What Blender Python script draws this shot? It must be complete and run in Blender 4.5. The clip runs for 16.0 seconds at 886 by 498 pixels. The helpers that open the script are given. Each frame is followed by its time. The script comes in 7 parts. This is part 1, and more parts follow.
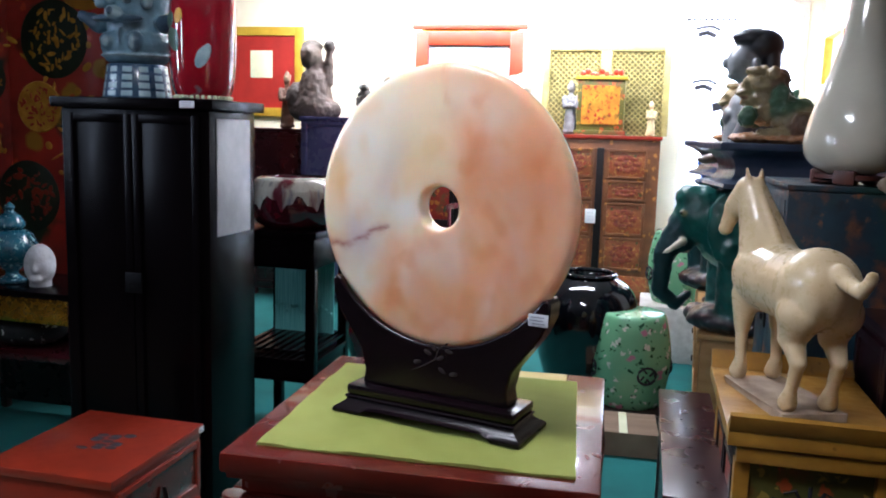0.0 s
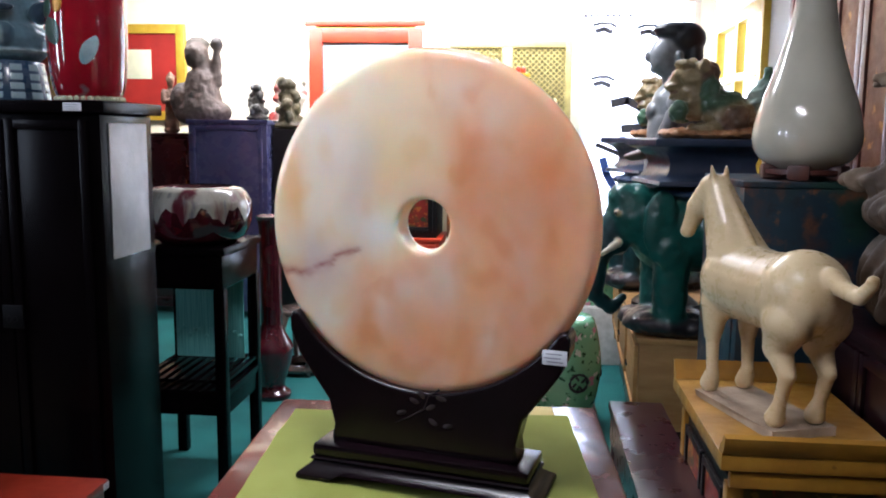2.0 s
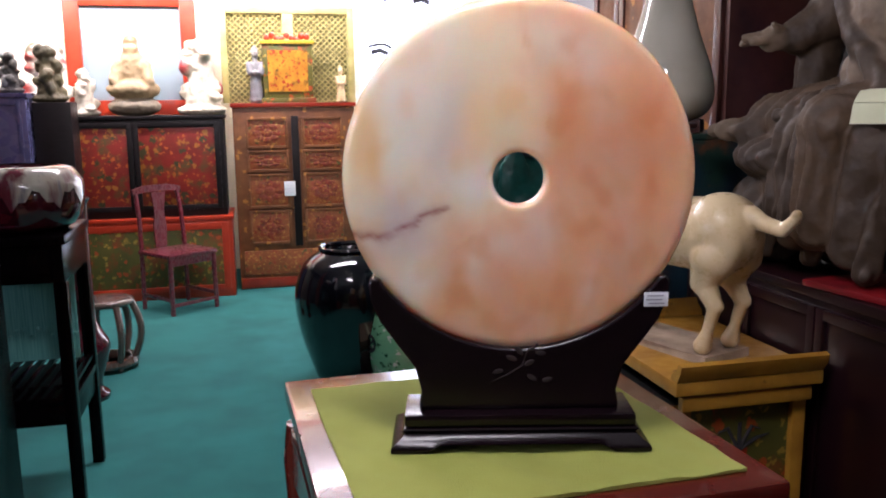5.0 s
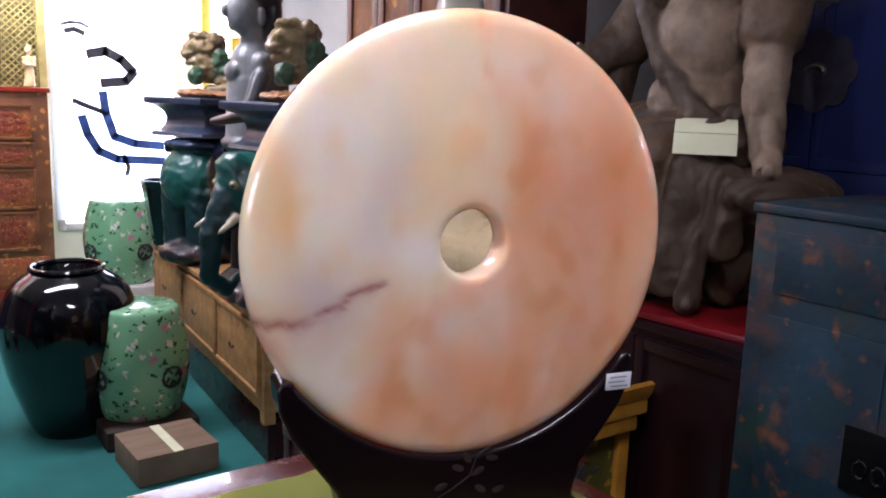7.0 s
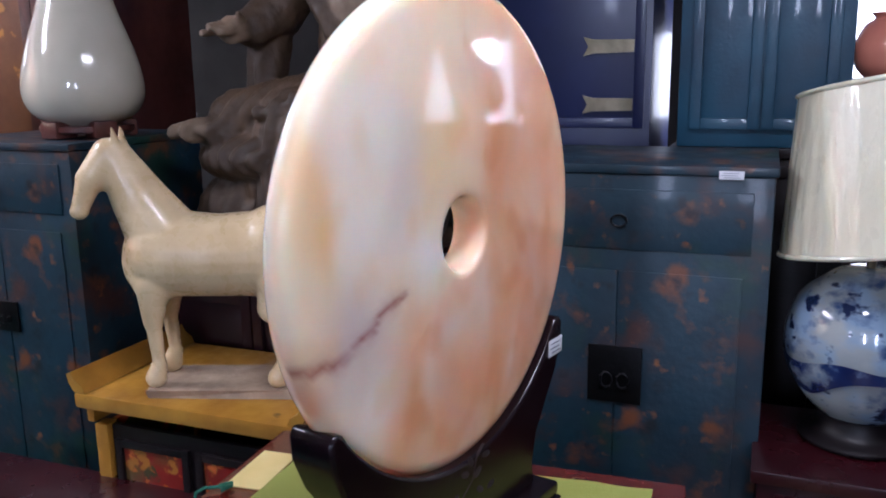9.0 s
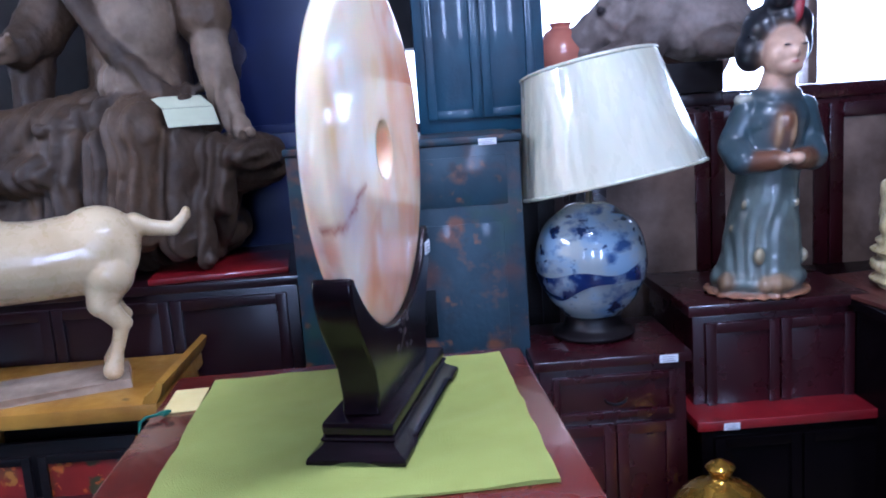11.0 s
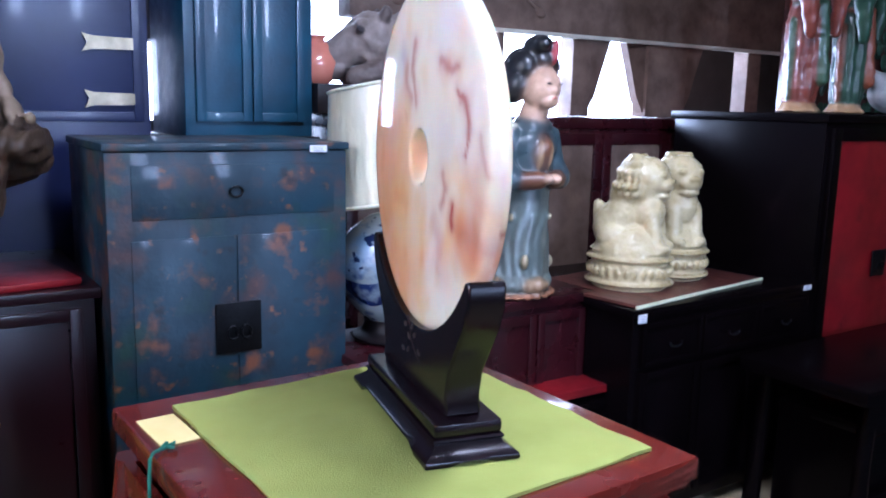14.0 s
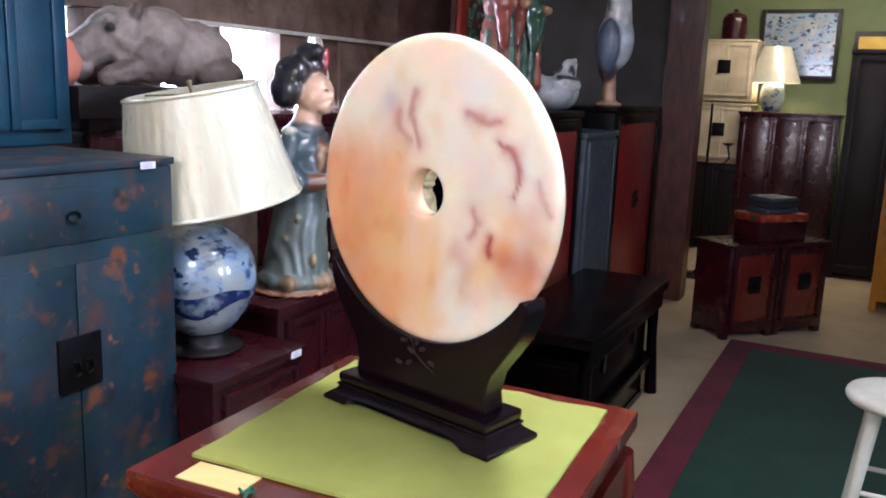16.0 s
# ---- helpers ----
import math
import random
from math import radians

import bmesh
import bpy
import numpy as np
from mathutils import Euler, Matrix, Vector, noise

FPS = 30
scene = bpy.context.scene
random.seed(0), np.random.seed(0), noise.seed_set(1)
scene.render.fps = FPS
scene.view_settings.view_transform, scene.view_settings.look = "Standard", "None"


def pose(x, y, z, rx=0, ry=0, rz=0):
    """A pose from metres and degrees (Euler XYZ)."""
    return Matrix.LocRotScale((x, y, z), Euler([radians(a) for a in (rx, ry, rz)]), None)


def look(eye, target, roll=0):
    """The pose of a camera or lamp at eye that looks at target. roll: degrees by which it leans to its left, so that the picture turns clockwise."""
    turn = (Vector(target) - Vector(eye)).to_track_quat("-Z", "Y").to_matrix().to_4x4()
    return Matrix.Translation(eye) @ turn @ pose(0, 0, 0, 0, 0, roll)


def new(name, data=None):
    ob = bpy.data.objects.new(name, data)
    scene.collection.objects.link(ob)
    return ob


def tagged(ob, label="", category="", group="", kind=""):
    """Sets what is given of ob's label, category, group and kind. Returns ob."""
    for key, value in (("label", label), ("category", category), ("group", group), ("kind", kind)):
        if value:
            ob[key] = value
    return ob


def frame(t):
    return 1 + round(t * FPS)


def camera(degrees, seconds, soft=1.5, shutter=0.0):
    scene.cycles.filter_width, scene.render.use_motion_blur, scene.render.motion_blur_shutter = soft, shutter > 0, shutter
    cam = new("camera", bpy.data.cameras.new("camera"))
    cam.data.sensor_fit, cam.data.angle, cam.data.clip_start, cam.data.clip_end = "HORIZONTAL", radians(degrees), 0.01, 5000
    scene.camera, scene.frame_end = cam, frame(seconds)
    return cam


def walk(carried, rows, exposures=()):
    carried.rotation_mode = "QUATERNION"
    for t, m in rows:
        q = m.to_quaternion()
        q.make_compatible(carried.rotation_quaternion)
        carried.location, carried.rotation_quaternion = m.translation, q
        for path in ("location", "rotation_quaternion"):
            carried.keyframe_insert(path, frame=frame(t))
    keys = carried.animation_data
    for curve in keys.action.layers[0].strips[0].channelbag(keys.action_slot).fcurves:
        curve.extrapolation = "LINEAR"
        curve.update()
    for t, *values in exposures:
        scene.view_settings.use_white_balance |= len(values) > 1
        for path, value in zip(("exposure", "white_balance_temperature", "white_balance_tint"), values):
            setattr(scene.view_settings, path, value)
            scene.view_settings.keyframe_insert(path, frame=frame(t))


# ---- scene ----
cam = camera(56.1, 16.0, soft=1.9, shutter=0.0)
PATH = [
    (0, (0.406, -1.632, 1.52), (-0.062, 0.292, 1.239), 1.7),
    (0.5, (0.375, -1.588, 1.526), (-0.07, 0.343, 1.254), 1.3),
    (1, (0.34, -1.559, 1.516), (-0.13, 0.366, 1.242), 1.1),
    (1.5, (0.276, -1.493, 1.517), (-0.089, 0.459, 1.278), 1.2),
    (2, (0.18, -1.381, 1.516), (-0.016, 0.59, 1.242), 0.6),
    (2.5, (0.087, -1.318, 1.508), (-0.014, 0.661, 1.237), 1.3),
    (3, (-0.03, -1.294, 1.499), (0.049, 0.684, 1.211), 2.1),
    (3.2, (-0.097, -1.295, 1.505), (0.057, 0.676, 1.204), 1.7),
    (5.3, (-0.387, -1.314, 1.478), (0.137, 0.584, 1.125), 0.2),
    (5.5, (-0.392, -1.308, 1.474), (0.209, 0.563, 1.102), 1.4),
    (6, (-0.463, -1.194, 1.496), (0.295, 0.634, 1.209), 1.4),
    (6.5, (-0.521, -0.996, 1.521), (0.442, 0.711, 1.124), 0.4),
    (7, (-0.567, -0.887, 1.543), (0.551, 0.733, 1.189), 2.0),
    (7.5, (-0.64, -0.73, 1.548), (0.747, 0.665, 1.19), 0.1),
    (8, (-0.731, -0.594, 1.565), (0.834, 0.598, 1.204), -1.0),
    (8.5, (-0.762, -0.499, 1.565), (0.929, 0.494, 1.175), 0.8),
    (9, (-0.83, -0.406, 1.549), (0.992, 0.306, 1.135), -0.8),
    (9.5, (-0.903, -0.28, 1.486), (1.027, 0.136, 1.164), -2.0),
    (10, (-1.036, -0.226, 1.468), (0.926, -0.063, 1.117), -8.7),
    (10.2, (-1.089, -0.201, 1.454), (0.879, -0.139, 1.102), -7.1),
    (12.3, (-1.376, 0.033, 1.424), (0.593, -0.111, 1.107), -1.1),
    (12.5, (-1.366, 0.12, 1.422), (0.587, -0.178, 1.111), -0.8),
    (13, (-1.336, 0.369, 1.427), (0.551, -0.206, 1.096), -2.1),
    (13.5, (-1.273, 0.522, 1.447), (0.496, -0.344, 1.099), 1.0),
    (14, (-1.072, 0.624, 1.453), (0.572, -0.462, 1.113), 1.3),
    (14.5, (-0.932, 0.703, 1.435), (0.565, -0.572, 1.073), 3.5),
    (15, (-0.788, 0.917, 1.479), (0.406, -0.622, 1.027), 0.1),
    (15.5, (-0.698, 1.128, 1.548), (0.249, -0.576, 1.102), 1.3),
    (16, (-0.671, 1.215, 1.558), (0.236, -0.526, 1.175), 2.1),
]
EXPOSURES = [(0.0, 0.58, 5600, 15), (3.0, 0.43, 5900, 17), (5.5, 0.36, 6150, 26), (6.0, 0.46, 6050, 26), (7.0, 0.42, 5950, 27), (8.0, 0.42, 5650, 26), (9.0, 0.5, 5550, 24), (10.0, 0.68, 5100, 21), (12.5, 1.2, 4400, 26), (13.5, 1.3, 4550, 23), (14.5, 1.38, 5250, 20), (16.0, 1.33, 5650, 20)]
walk(cam, [(t, look(eye, target, roll)) for t, eye, target, roll in PATH], EXPOSURES)

# ---- daylight ----
world = bpy.data.worlds.new("sky")
scene.world = world
world.use_nodes = True
sky = world.node_tree.nodes.new("ShaderNodeTexSky")
sky.sky_type, sky.sun_disc = "NISHITA", False
sky.sun_elevation, sky.sun_rotation = radians(48), radians(70)
world.node_tree.links.new(sky.outputs[0], world.node_tree.nodes["Background"].inputs[0])
world.node_tree.nodes["Background"].inputs[1].default_value = 0.15
sun = new("sun", bpy.data.lights.new("sun", "SUN"))
sun.data.energy, sun.data.angle, sun.data.color = 3.0, radians(0.53), (1, 0.95, 0.88)
sun.matrix_world = look((20, 7, 22), (0, 0, 0))


def area_lamp(name, eye, target, w, h, watts, colour=(1, 1, 1)):
    ob = new(name, bpy.data.lights.new(name, "AREA"))
    ob.data.shape, ob.data.size, ob.data.size_y, ob.data.energy, ob.data.color = "RECTANGLE", w, h, watts, colour
    ob.matrix_world = look(eye, target)
    return ob


# daylight entering by the openings
area_lamp("window_light", (1.2, 6.75, 1.6), (0.6, 0, 1.2), 0.95, 2.3, 130, (0.94, 0.97, 1))
for y, w in ((-1.62, 0.38), (-2.75, 0.38)):
    area_lamp("window_light", (2.72, y, 1.72), (0, y * 0.5, 1.1), w, 0.5, 75 * w, (0.85, 0.92, 1))
area_lamp("window_light", (-4.25, -1.58, 2.05), (0, -0.6, 1.3), 0.33, 1.0, 30, (0.78, 0.88, 1))
area_lamp("window_light", (-4.25, -0.05, 2.05), (0, -0.2, 1.3), 0.28, 1.0, 26, (0.78, 0.88, 1))
# shop lamps under the ceiling
area_lamp("ceiling_lamp", (-1.2, 5.2, 2.9), (-1.2, 6.5, 1.9), 3.8, 0.25, 160, (1, 0.95, 0.88))
area_lamp("ceiling_lamp", (-0.3, 3.0, 2.9), (-0.3, 2.6, 0), 1.6, 0.3, 60, (1, 0.98, 0.95))
area_lamp("ceiling_lamp", (-0.3, -0.6, 2.9), (-0.2, -0.5, 0), 0.9, 0.2, 26, (1, 0.98, 0.95))
area_lamp("ceiling_lamp", (-0.3, -6.6, 2.9), (-0.3, -7.6, 0.8), 1.6, 0.3, 20, (1, 0.86, 0.62))
# ---- materials ----
def rgb(h):
    v = [int(h[i:i + 2], 16) / 255 for i in (0, 2, 4)]
    return tuple(((c + 0.055) / 1.055) ** 2.4 if c > 0.04 else c / 12.92 for c in v)


def mat(name, c1, c2=None, rough=0.4, scale=6.0, metal=0.0, bump=0.15, fine=90.0, coat=0.0, spots=(), attr="", stretch=(1, 1, 1), sss=0.0, scuff=0.12, gloss=0.5):
    """A surface with colour drifting between c1 and c2, fine relief, uneven gloss, and painted patches."""
    m = bpy.data.materials.new(name)
    m.use_nodes = True
    n, link = m.node_tree.nodes, m.node_tree.links.new
    b = n["Principled BSDF"]
    tc, mp = n.new("ShaderNodeTexCoord"), n.new("ShaderNodeMapping")
    mp.inputs["Scale"].default_value = stretch
    link(tc.outputs["Object"], mp.inputs[0])

    def noise_of(s, detail=4.0):
        x = n.new("ShaderNodeTexNoise")
        x.inputs["Scale"].default_value, x.inputs["Detail"].default_value = s, detail
        link(mp.outputs[0], x.inputs["Vector"])
        return x.outputs["Fac"]

    def ramp_of(fac, lo, hi):
        x = n.new("ShaderNodeMapRange")
        x.inputs[1].default_value, x.inputs[2].default_value = lo, hi
        link(fac, x.inputs[0])
        return x.outputs[0]

    def mix_of(fac, a, c):
        x = n.new("ShaderNodeMix")
        x.data_type = "RGBA"
        link(fac, x.inputs[0])
        for i, v in ((6, a), (7, c)):
            if isinstance(v, tuple):
                x.inputs[i].default_value = (*v, 1)
            else:
                link(v, x.inputs[i])
        return x.outputs[2]

    c2 = c2 or tuple(v * 0.65 for v in c1)
    if attr:
        a = n.new("ShaderNodeAttribute")
        a.attribute_name = attr
        dark = n.new("ShaderNodeMix")
        dark.data_type, dark.blend_type = "RGBA", "MULTIPLY"
        dark.inputs[0].default_value = 0.6
        link(a.outputs["Color"], dark.inputs[6])
        link(mix_of(ramp_of(noise_of(scale), 0.35, 0.65), c1, c2), dark.inputs[7])
        col = dark.outputs[2]
    else:
        col = mix_of(ramp_of(noise_of(scale), 0.32, 0.68), c1, c2)
    for colour, s, cut, kind in spots:
        if kind == "v":
            x = n.new("ShaderNodeTexVoronoi")
            x.inputs["Scale"].default_value = s
            warp = n.new("ShaderNodeMix")
            warp.data_type = "VECTOR"
            warp.inputs[0].default_value = 0.06
            y = n.new("ShaderNodeTexNoise")
            y.inputs["Scale"].default_value = s * 2.2
            link(mp.outputs[0], y.inputs["Vector"])
            link(mp.outputs[0], warp.inputs[4])
            link(y.outputs["Color"], warp.inputs[5])
            link(warp.outputs[1], x.inputs["Vector"])
            f = ramp_of(x.outputs["Distance"], cut + 0.05, cut - 0.03)
        elif kind == "s":
            f = ramp_of(noise_of(s, 5.0), cut - 0.03, cut + 0.11)
        else:
            f = ramp_of(noise_of(s, 3.0), cut, cut + 0.05)
        col = mix_of(f, col, colour)
    link(col, b.inputs["Base Color"])
    r = ramp_of(noise_of(scale * 4), 0.2, 0.8)
    rr = n.new("ShaderNodeMapRange")
    rr.inputs[3].default_value, rr.inputs[4].default_value = max(0.03, rough - scuff), min(1, rough + scuff)
    link(r, rr.inputs[0])
    link(rr.outputs[0], b.inputs["Roughness"])
    b.inputs["Metallic"].default_value = metal
    b.inputs["Specular IOR Level"].default_value = gloss
    b.inputs["Coat Weight"].default_value = coat
    b.inputs["Coat Roughness"].default_value = 0.06
    if sss:
        b.inputs["Subsurface Weight"].default_value = sss
        b.inputs["Subsurface Radius"].default_value = (0.06, 0.038, 0.026)
        b.inputs["Subsurface Scale"].default_value = 0.6
    if bump:
        bp = n.new("ShaderNodeBump")
        bp.inputs["Strength"].default_value, bp.inputs["Distance"].default_value = bump, 0.004
        link(noise_of(fine), bp.inputs["Height"])
        link(bp.outputs[0], b.inputs["Normal"])
    return m


def glow(name, colour, power):
    m = bpy.data.materials.new(name)
    m.use_nodes = True
    b = m.node_tree.nodes["Principled BSDF"]
    b.inputs["Base Color"].default_value = (*colour, 1)
    b.inputs["Emission Color"].default_value, b.inputs["Emission Strength"].default_value = (*colour, 1), power
    return m


M = {
    "red_lacquer": mat("red_lacquer", rgb("621e15"), rgb("4e140c"), 0.26, 5, coat=0.5, bump=0, scuff=0.03),
    "dark_red": mat("dark_red", rgb("340c12"), rgb("22080d"), 0.28, 3, coat=0.2, bump=0, scuff=0.03),
    "near_black_red": mat("near_black_red", rgb("240a10"), rgb("16070c"), 0.3, 3, coat=0.15, bump=0, scuff=0.04),
    "grey_blue": mat("grey_blue", rgb("39424a"), rgb("2a3138"), 0.5, 5, bump=0.15, spots=((rgb("221c1c"), 8, 0.64, "s"),)),
    "crimson": mat("crimson", rgb("82141a"), rgb("600e14"), 0.35, 5, coat=0.2, bump=0.03, scuff=0.06, spots=((rgb("3c0c0c"), 7, 0.63, "s"),)),
    "bright_red": mat("bright_red", rgb("8e2b16"), rgb("74200f"), 0.33, 7, coat=0.3, bump=0.04, scuff=0.06),
    "black_lacquer": mat("black_lacquer", rgb("0a0608"), rgb("050304"), 0.24, 4, coat=0.0, bump=0, scuff=0.02, gloss=0.09),
    "stand_wood": mat("stand_wood", rgb("150a0f"), rgb("0c0609"), 0.24, 6, coat=0.0, gloss=0.3, bump=0, scuff=0.015, stretch=(1, 3, 3)),
    "black_wood": mat("black_wood", rgb("160f11"), rgb("0c0809"), 0.45, 12, gloss=0.3, bump=0.12, stretch=(1, 1, 8)),
    # pale grey stands for window light on the black cabinet's side
    "sheen_panel": mat("sheen_panel", rgb("bcb9b8"), rgb("9c999a"), 0.4, 7, bump=0.2),
    "blue_paint": mat("blue_paint", rgb("10313f"), rgb("0a1f2b"), 0.5, 4, coat=0.06, bump=0.35, fine=45,
                      spots=((rgb("16332a"), 5.0, 0.58, "s"), (rgb("3c2826"), 9.0, 0.58, "s"), (rgb("643a20"), 11.5, 0.6, "s"), (rgb("7a4a26"), 24, 0.66, "s"), (rgb("10171c"), 17, 0.62, "s"))),
    "navy_paint": mat("navy_paint", rgb("1e2650"), rgb("141a3a"), 0.34, 3, coat=0.1, bump=0, scuff=0.04),
    "teal_paint": mat("teal_paint", rgb("16465c"), rgb("0d2c40"), 0.42, 5, coat=0.2, bump=0.25, spots=((rgb("7a3030"), 6, 0.69, "n"),)),
    "felt": mat("felt", rgb("9a9f4c"), rgb("8a8f40"), 0.95, 5, bump=0.7, fine=420, scuff=0.03),
    "wood_light": mat("wood_light", rgb("b08a58"), rgb("8c6538"), 0.55, 5, bump=0.25, stretch=(3, 0.6, 3), spots=((rgb("5e3e20"), 5, 0.68, "n"),)),
    "yellow_wood": mat("yellow_wood", rgb("b5852e"), rgb("8c5f1c"), 0.38, 7, coat=0.25, bump=0.2, spots=((rgb("5a3a16"), 9, 0.67, "n"),)),
    "shadow_wood": mat("shadow_wood", rgb("3c2a22"), rgb("281b16"), 0.6, 7, bump=0.4),
    "statue_wood": mat("statue_wood", rgb("5e4038"), rgb("3c2925"), 0.7, 7, bump=0.6, fine=60),
    "red_brown_wood": mat("red_brown_wood", rgb("5a2f26"), rgb("3c1d18"), 0.4, 8, coat=0.2, bump=0.2, stretch=(4, 1, 1)),
    "carved_wood": mat("carved_wood", rgb("7a6354"), rgb("554236"), 0.65, 7, bump=0.8, fine=35),
    "gold": mat("gold", rgb("c79a3a"), rgb("a37420"), 0.26, 9, metal=0.9, bump=1.0, fine=34),
    "brass": mat("brass", rgb("9a8f78"), rgb("756b58"), 0.38, 12, metal=0.85, bump=0.2),
    "iron": mat("iron", rgb("17171a"), rgb("0c0c0e"), 0.45, 12, metal=0.7, bump=0.3),
    "porcelain": mat("porcelain", rgb("c4beac"), rgb("b0aa98"), 0.12, 4, coat=0.5, bump=0.02, scuff=0.04),
    "cream_glaze": mat("cream_glaze", (1, 1, 1), (0.72, 0.64, 0.54), 0.3, 11, coat=0.25, bump=0.12, attr="paint"),
    "figure_matt": mat("figure_matt", (1, 1, 1), (0.5, 0.47, 0.44), 0.6, 16, bump=0.7, fine=45, attr="paint"),
    "figure_gloss": mat("figure_gloss", (1, 1, 1), (0.5, 0.48, 0.46), 0.36, 18, coat=0.22, bump=0.15, fine=60, attr="paint"),
    "black_glaze": mat("black_glaze", rgb("0d0e14"), rgb("07080c"), 0.1, 4, coat=0.6, bump=0.02, scuff=0.04),
    "oxblood": mat("oxblood", rgb("4e1420"), rgb("300a14"), 0.12, 5, coat=0.6, bump=0.03, scuff=0.04),
    "stool_green": mat("stool_green", rgb("7fb48b"), rgb("6da57c"), 0.18, 4, coat=0.5, bump=0.05,
                       spots=((rgb("2a5238"), 21, 0.25, "v"), (rgb("d2d0c4"), 17, 0.21, "v"), (rgb("c07c90"), 9, 0.15, "v"))),
    "blue_white": mat("blue_white", rgb("9aa09e"), rgb("7a838a"), 0.16, 6, coat=0.6, bump=0.03, stretch=(1, 1, 1.5),
                      spots=((rgb("7d93aa"), 9, 0.5, "s"), (rgb("33486e"), 13, 0.57, "s"), (rgb("1a2748"), 17, 0.6, "n"))),
    "cobalt": mat("cobalt", rgb("172148"), rgb("24335f"), 0.16, 14, coat=0.6, bump=0.03, spots=((rgb("8a949c"), 15, 0.54, "s"), (rgb("4a5f80"), 30, 0.58, "s"))),
    "shade_cloth": mat("shade_cloth", rgb("d6d1bc"), rgb("c4bea4"), 0.3, 5, coat=0.9, bump=0.9, fine=22, stretch=(1, 1, 0.3), sss=0.25),
    "rosewood": mat("rosewood", rgb("6e2a34"), rgb("511c26"), 0.28, 9, coat=0.6, bump=0.1, stretch=(3, 3, 1)),
    "polished_brown": mat("polished_brown", rgb("6e6058"), rgb("43352e"), 0.22, 7, coat=1.0, bump=0.05, stretch=(1, 1, 0.4)),
    "drip_glaze": mat("drip_glaze", rgb("b6b2a6"), rgb("8f887c"), 0.2, 8, coat=0.5, bump=0.03, stretch=(1, 1, 0.22), spots=((rgb("5c2630"), 15, 0.57, "s"), (rgb("6c6a70"), 26, 0.6, "s"))),
    "price_card": mat("price_card", rgb("d9c684"), rgb("ccb672"), 0.8, 8, bump=0.1),
    "card": mat("card", rgb("d8d8b8"), rgb("c9cba8"), 0.8, 8, bump=0.1),
    "label": mat("label", rgb("dcdce0"), rgb("cfcfd4"), 0.7, 12, bump=0.05),
    "ink": mat("ink", rgb("8a8a94"), rgb("70707c"), 0.8, 12, bump=0),
    "pedestal_blue": mat("pedestal_blue", rgb("3a465c"), rgb("283248"), 0.4, 7, coat=0.25, bump=0.2),
    "dull_brass": mat("dull_brass", rgb("48434f"), rgb("332f3a"), 0.45, 12, metal=0.7, bump=0.25),
    "pink_glaze": mat("pink_glaze", rgb("d68a72"), rgb("c06a58"), 0.2, 5, coat=0.5, bump=0.05),
    "vase_blue": mat("vase_blue", rgb("34506a"), rgb("22384c"), 0.3, 12, coat=0.3, bump=0.15),
    "vase_pale": mat("vase_pale", rgb("a8bcc0"), rgb("7c98a0"), 0.3, 16, coat=0.3, bump=0.15),
    "urn_teal": mat("urn_teal", rgb("2c6474"), rgb("1c4658"), 0.25, 14, coat=0.4, bump=0.2, spots=((rgb("8ab4b8"), 26, 0.25, "v"),)),
    "string": mat("string", rgb("1d6a50"), rgb("145040"), 0.8, 30, bump=0.4),
    "carve_wood": mat("carve_wood", rgb("24100f"), rgb("140808"), 0.85, 20, bump=0.2),
    "carpet_teal": mat("carpet_teal", rgb("1f6e6a"), rgb("195e5b"), 0.98, 3, bump=0.8, fine=260, scuff=0.02),
    "carpet_beige": mat("carpet_beige", rgb("9c8a6c"), rgb("8b7a5e"), 0.98, 3, bump=0.8, fine=260, scuff=0.02),
    "rug_green": mat("rug_green", rgb("16382a"), rgb("102c20"), 0.98, 3, bump=0.8, fine=260, scuff=0.02),
    "rug_border": mat("rug_border", rgb("5a1626"), rgb("46101c"), 0.98, 5, bump=0.8, fine=260, scuff=0.02),
    "wall_cream": mat("wall_cream", rgb("e4dfc6"), rgb("d8d2b6"), 0.85, 2, bump=0.12),
    "wall_white": mat("wall_white", rgb("dcdcd8"), rgb("cecfcc"), 0.85, 2, bump=0.12),
    "wall_green": mat("wall_green", rgb("6f7a56"), rgb("606b49"), 0.85, 2, bump=0.12),
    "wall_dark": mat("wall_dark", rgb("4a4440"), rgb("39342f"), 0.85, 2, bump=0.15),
    "ceiling": mat("ceiling", rgb("c4c2bd"), rgb("b4b2ad"), 0.9, 2, bump=0.1),
    "red_beam": mat("red_beam", rgb("a82a20"), rgb("8c2018"), 0.5, 3, bump=0.1),
    "red_frame": mat("red_frame", rgb("b8391a"), rgb("98280f"), 0.4, 6, coat=0.2, bump=0.1),
    "yellow_frame": mat("yellow_frame", rgb("c9a93a"), rgb("b08e26"), 0.4, 6, metal=0.2, bump=0.2),
    "tibet_red": mat("tibet_red", rgb("8a1f16"), rgb("6a1710"), 0.45, 5, bump=0.25, coat=0.1,
                     spots=((rgb("54431f"), 7, 0.55, "s"), (rgb("3a3a20"), 11, 0.27, "v"), (rgb("9a6422"), 14, 0.26, "v"), (rgb("b25a20"), 22, 0.24, "v"))),
    "tibet_green": mat("tibet_green", rgb("5e5a24"), rgb("47491e"), 0.45, 5, bump=0.25,
                       spots=((rgb("7a3c1c"), 8, 0.54, "s"), (rgb("a8491f"), 15, 0.26, "v"), (rgb("9a8036"), 19, 0.24, "v"))),
    "tibet_brown": mat("tibet_brown", rgb("7a4a26"), rgb("5a3218"), 0.5, 6, bump=0.25, spots=((rgb("a8702e"), 12, 0.2, "v"),)),
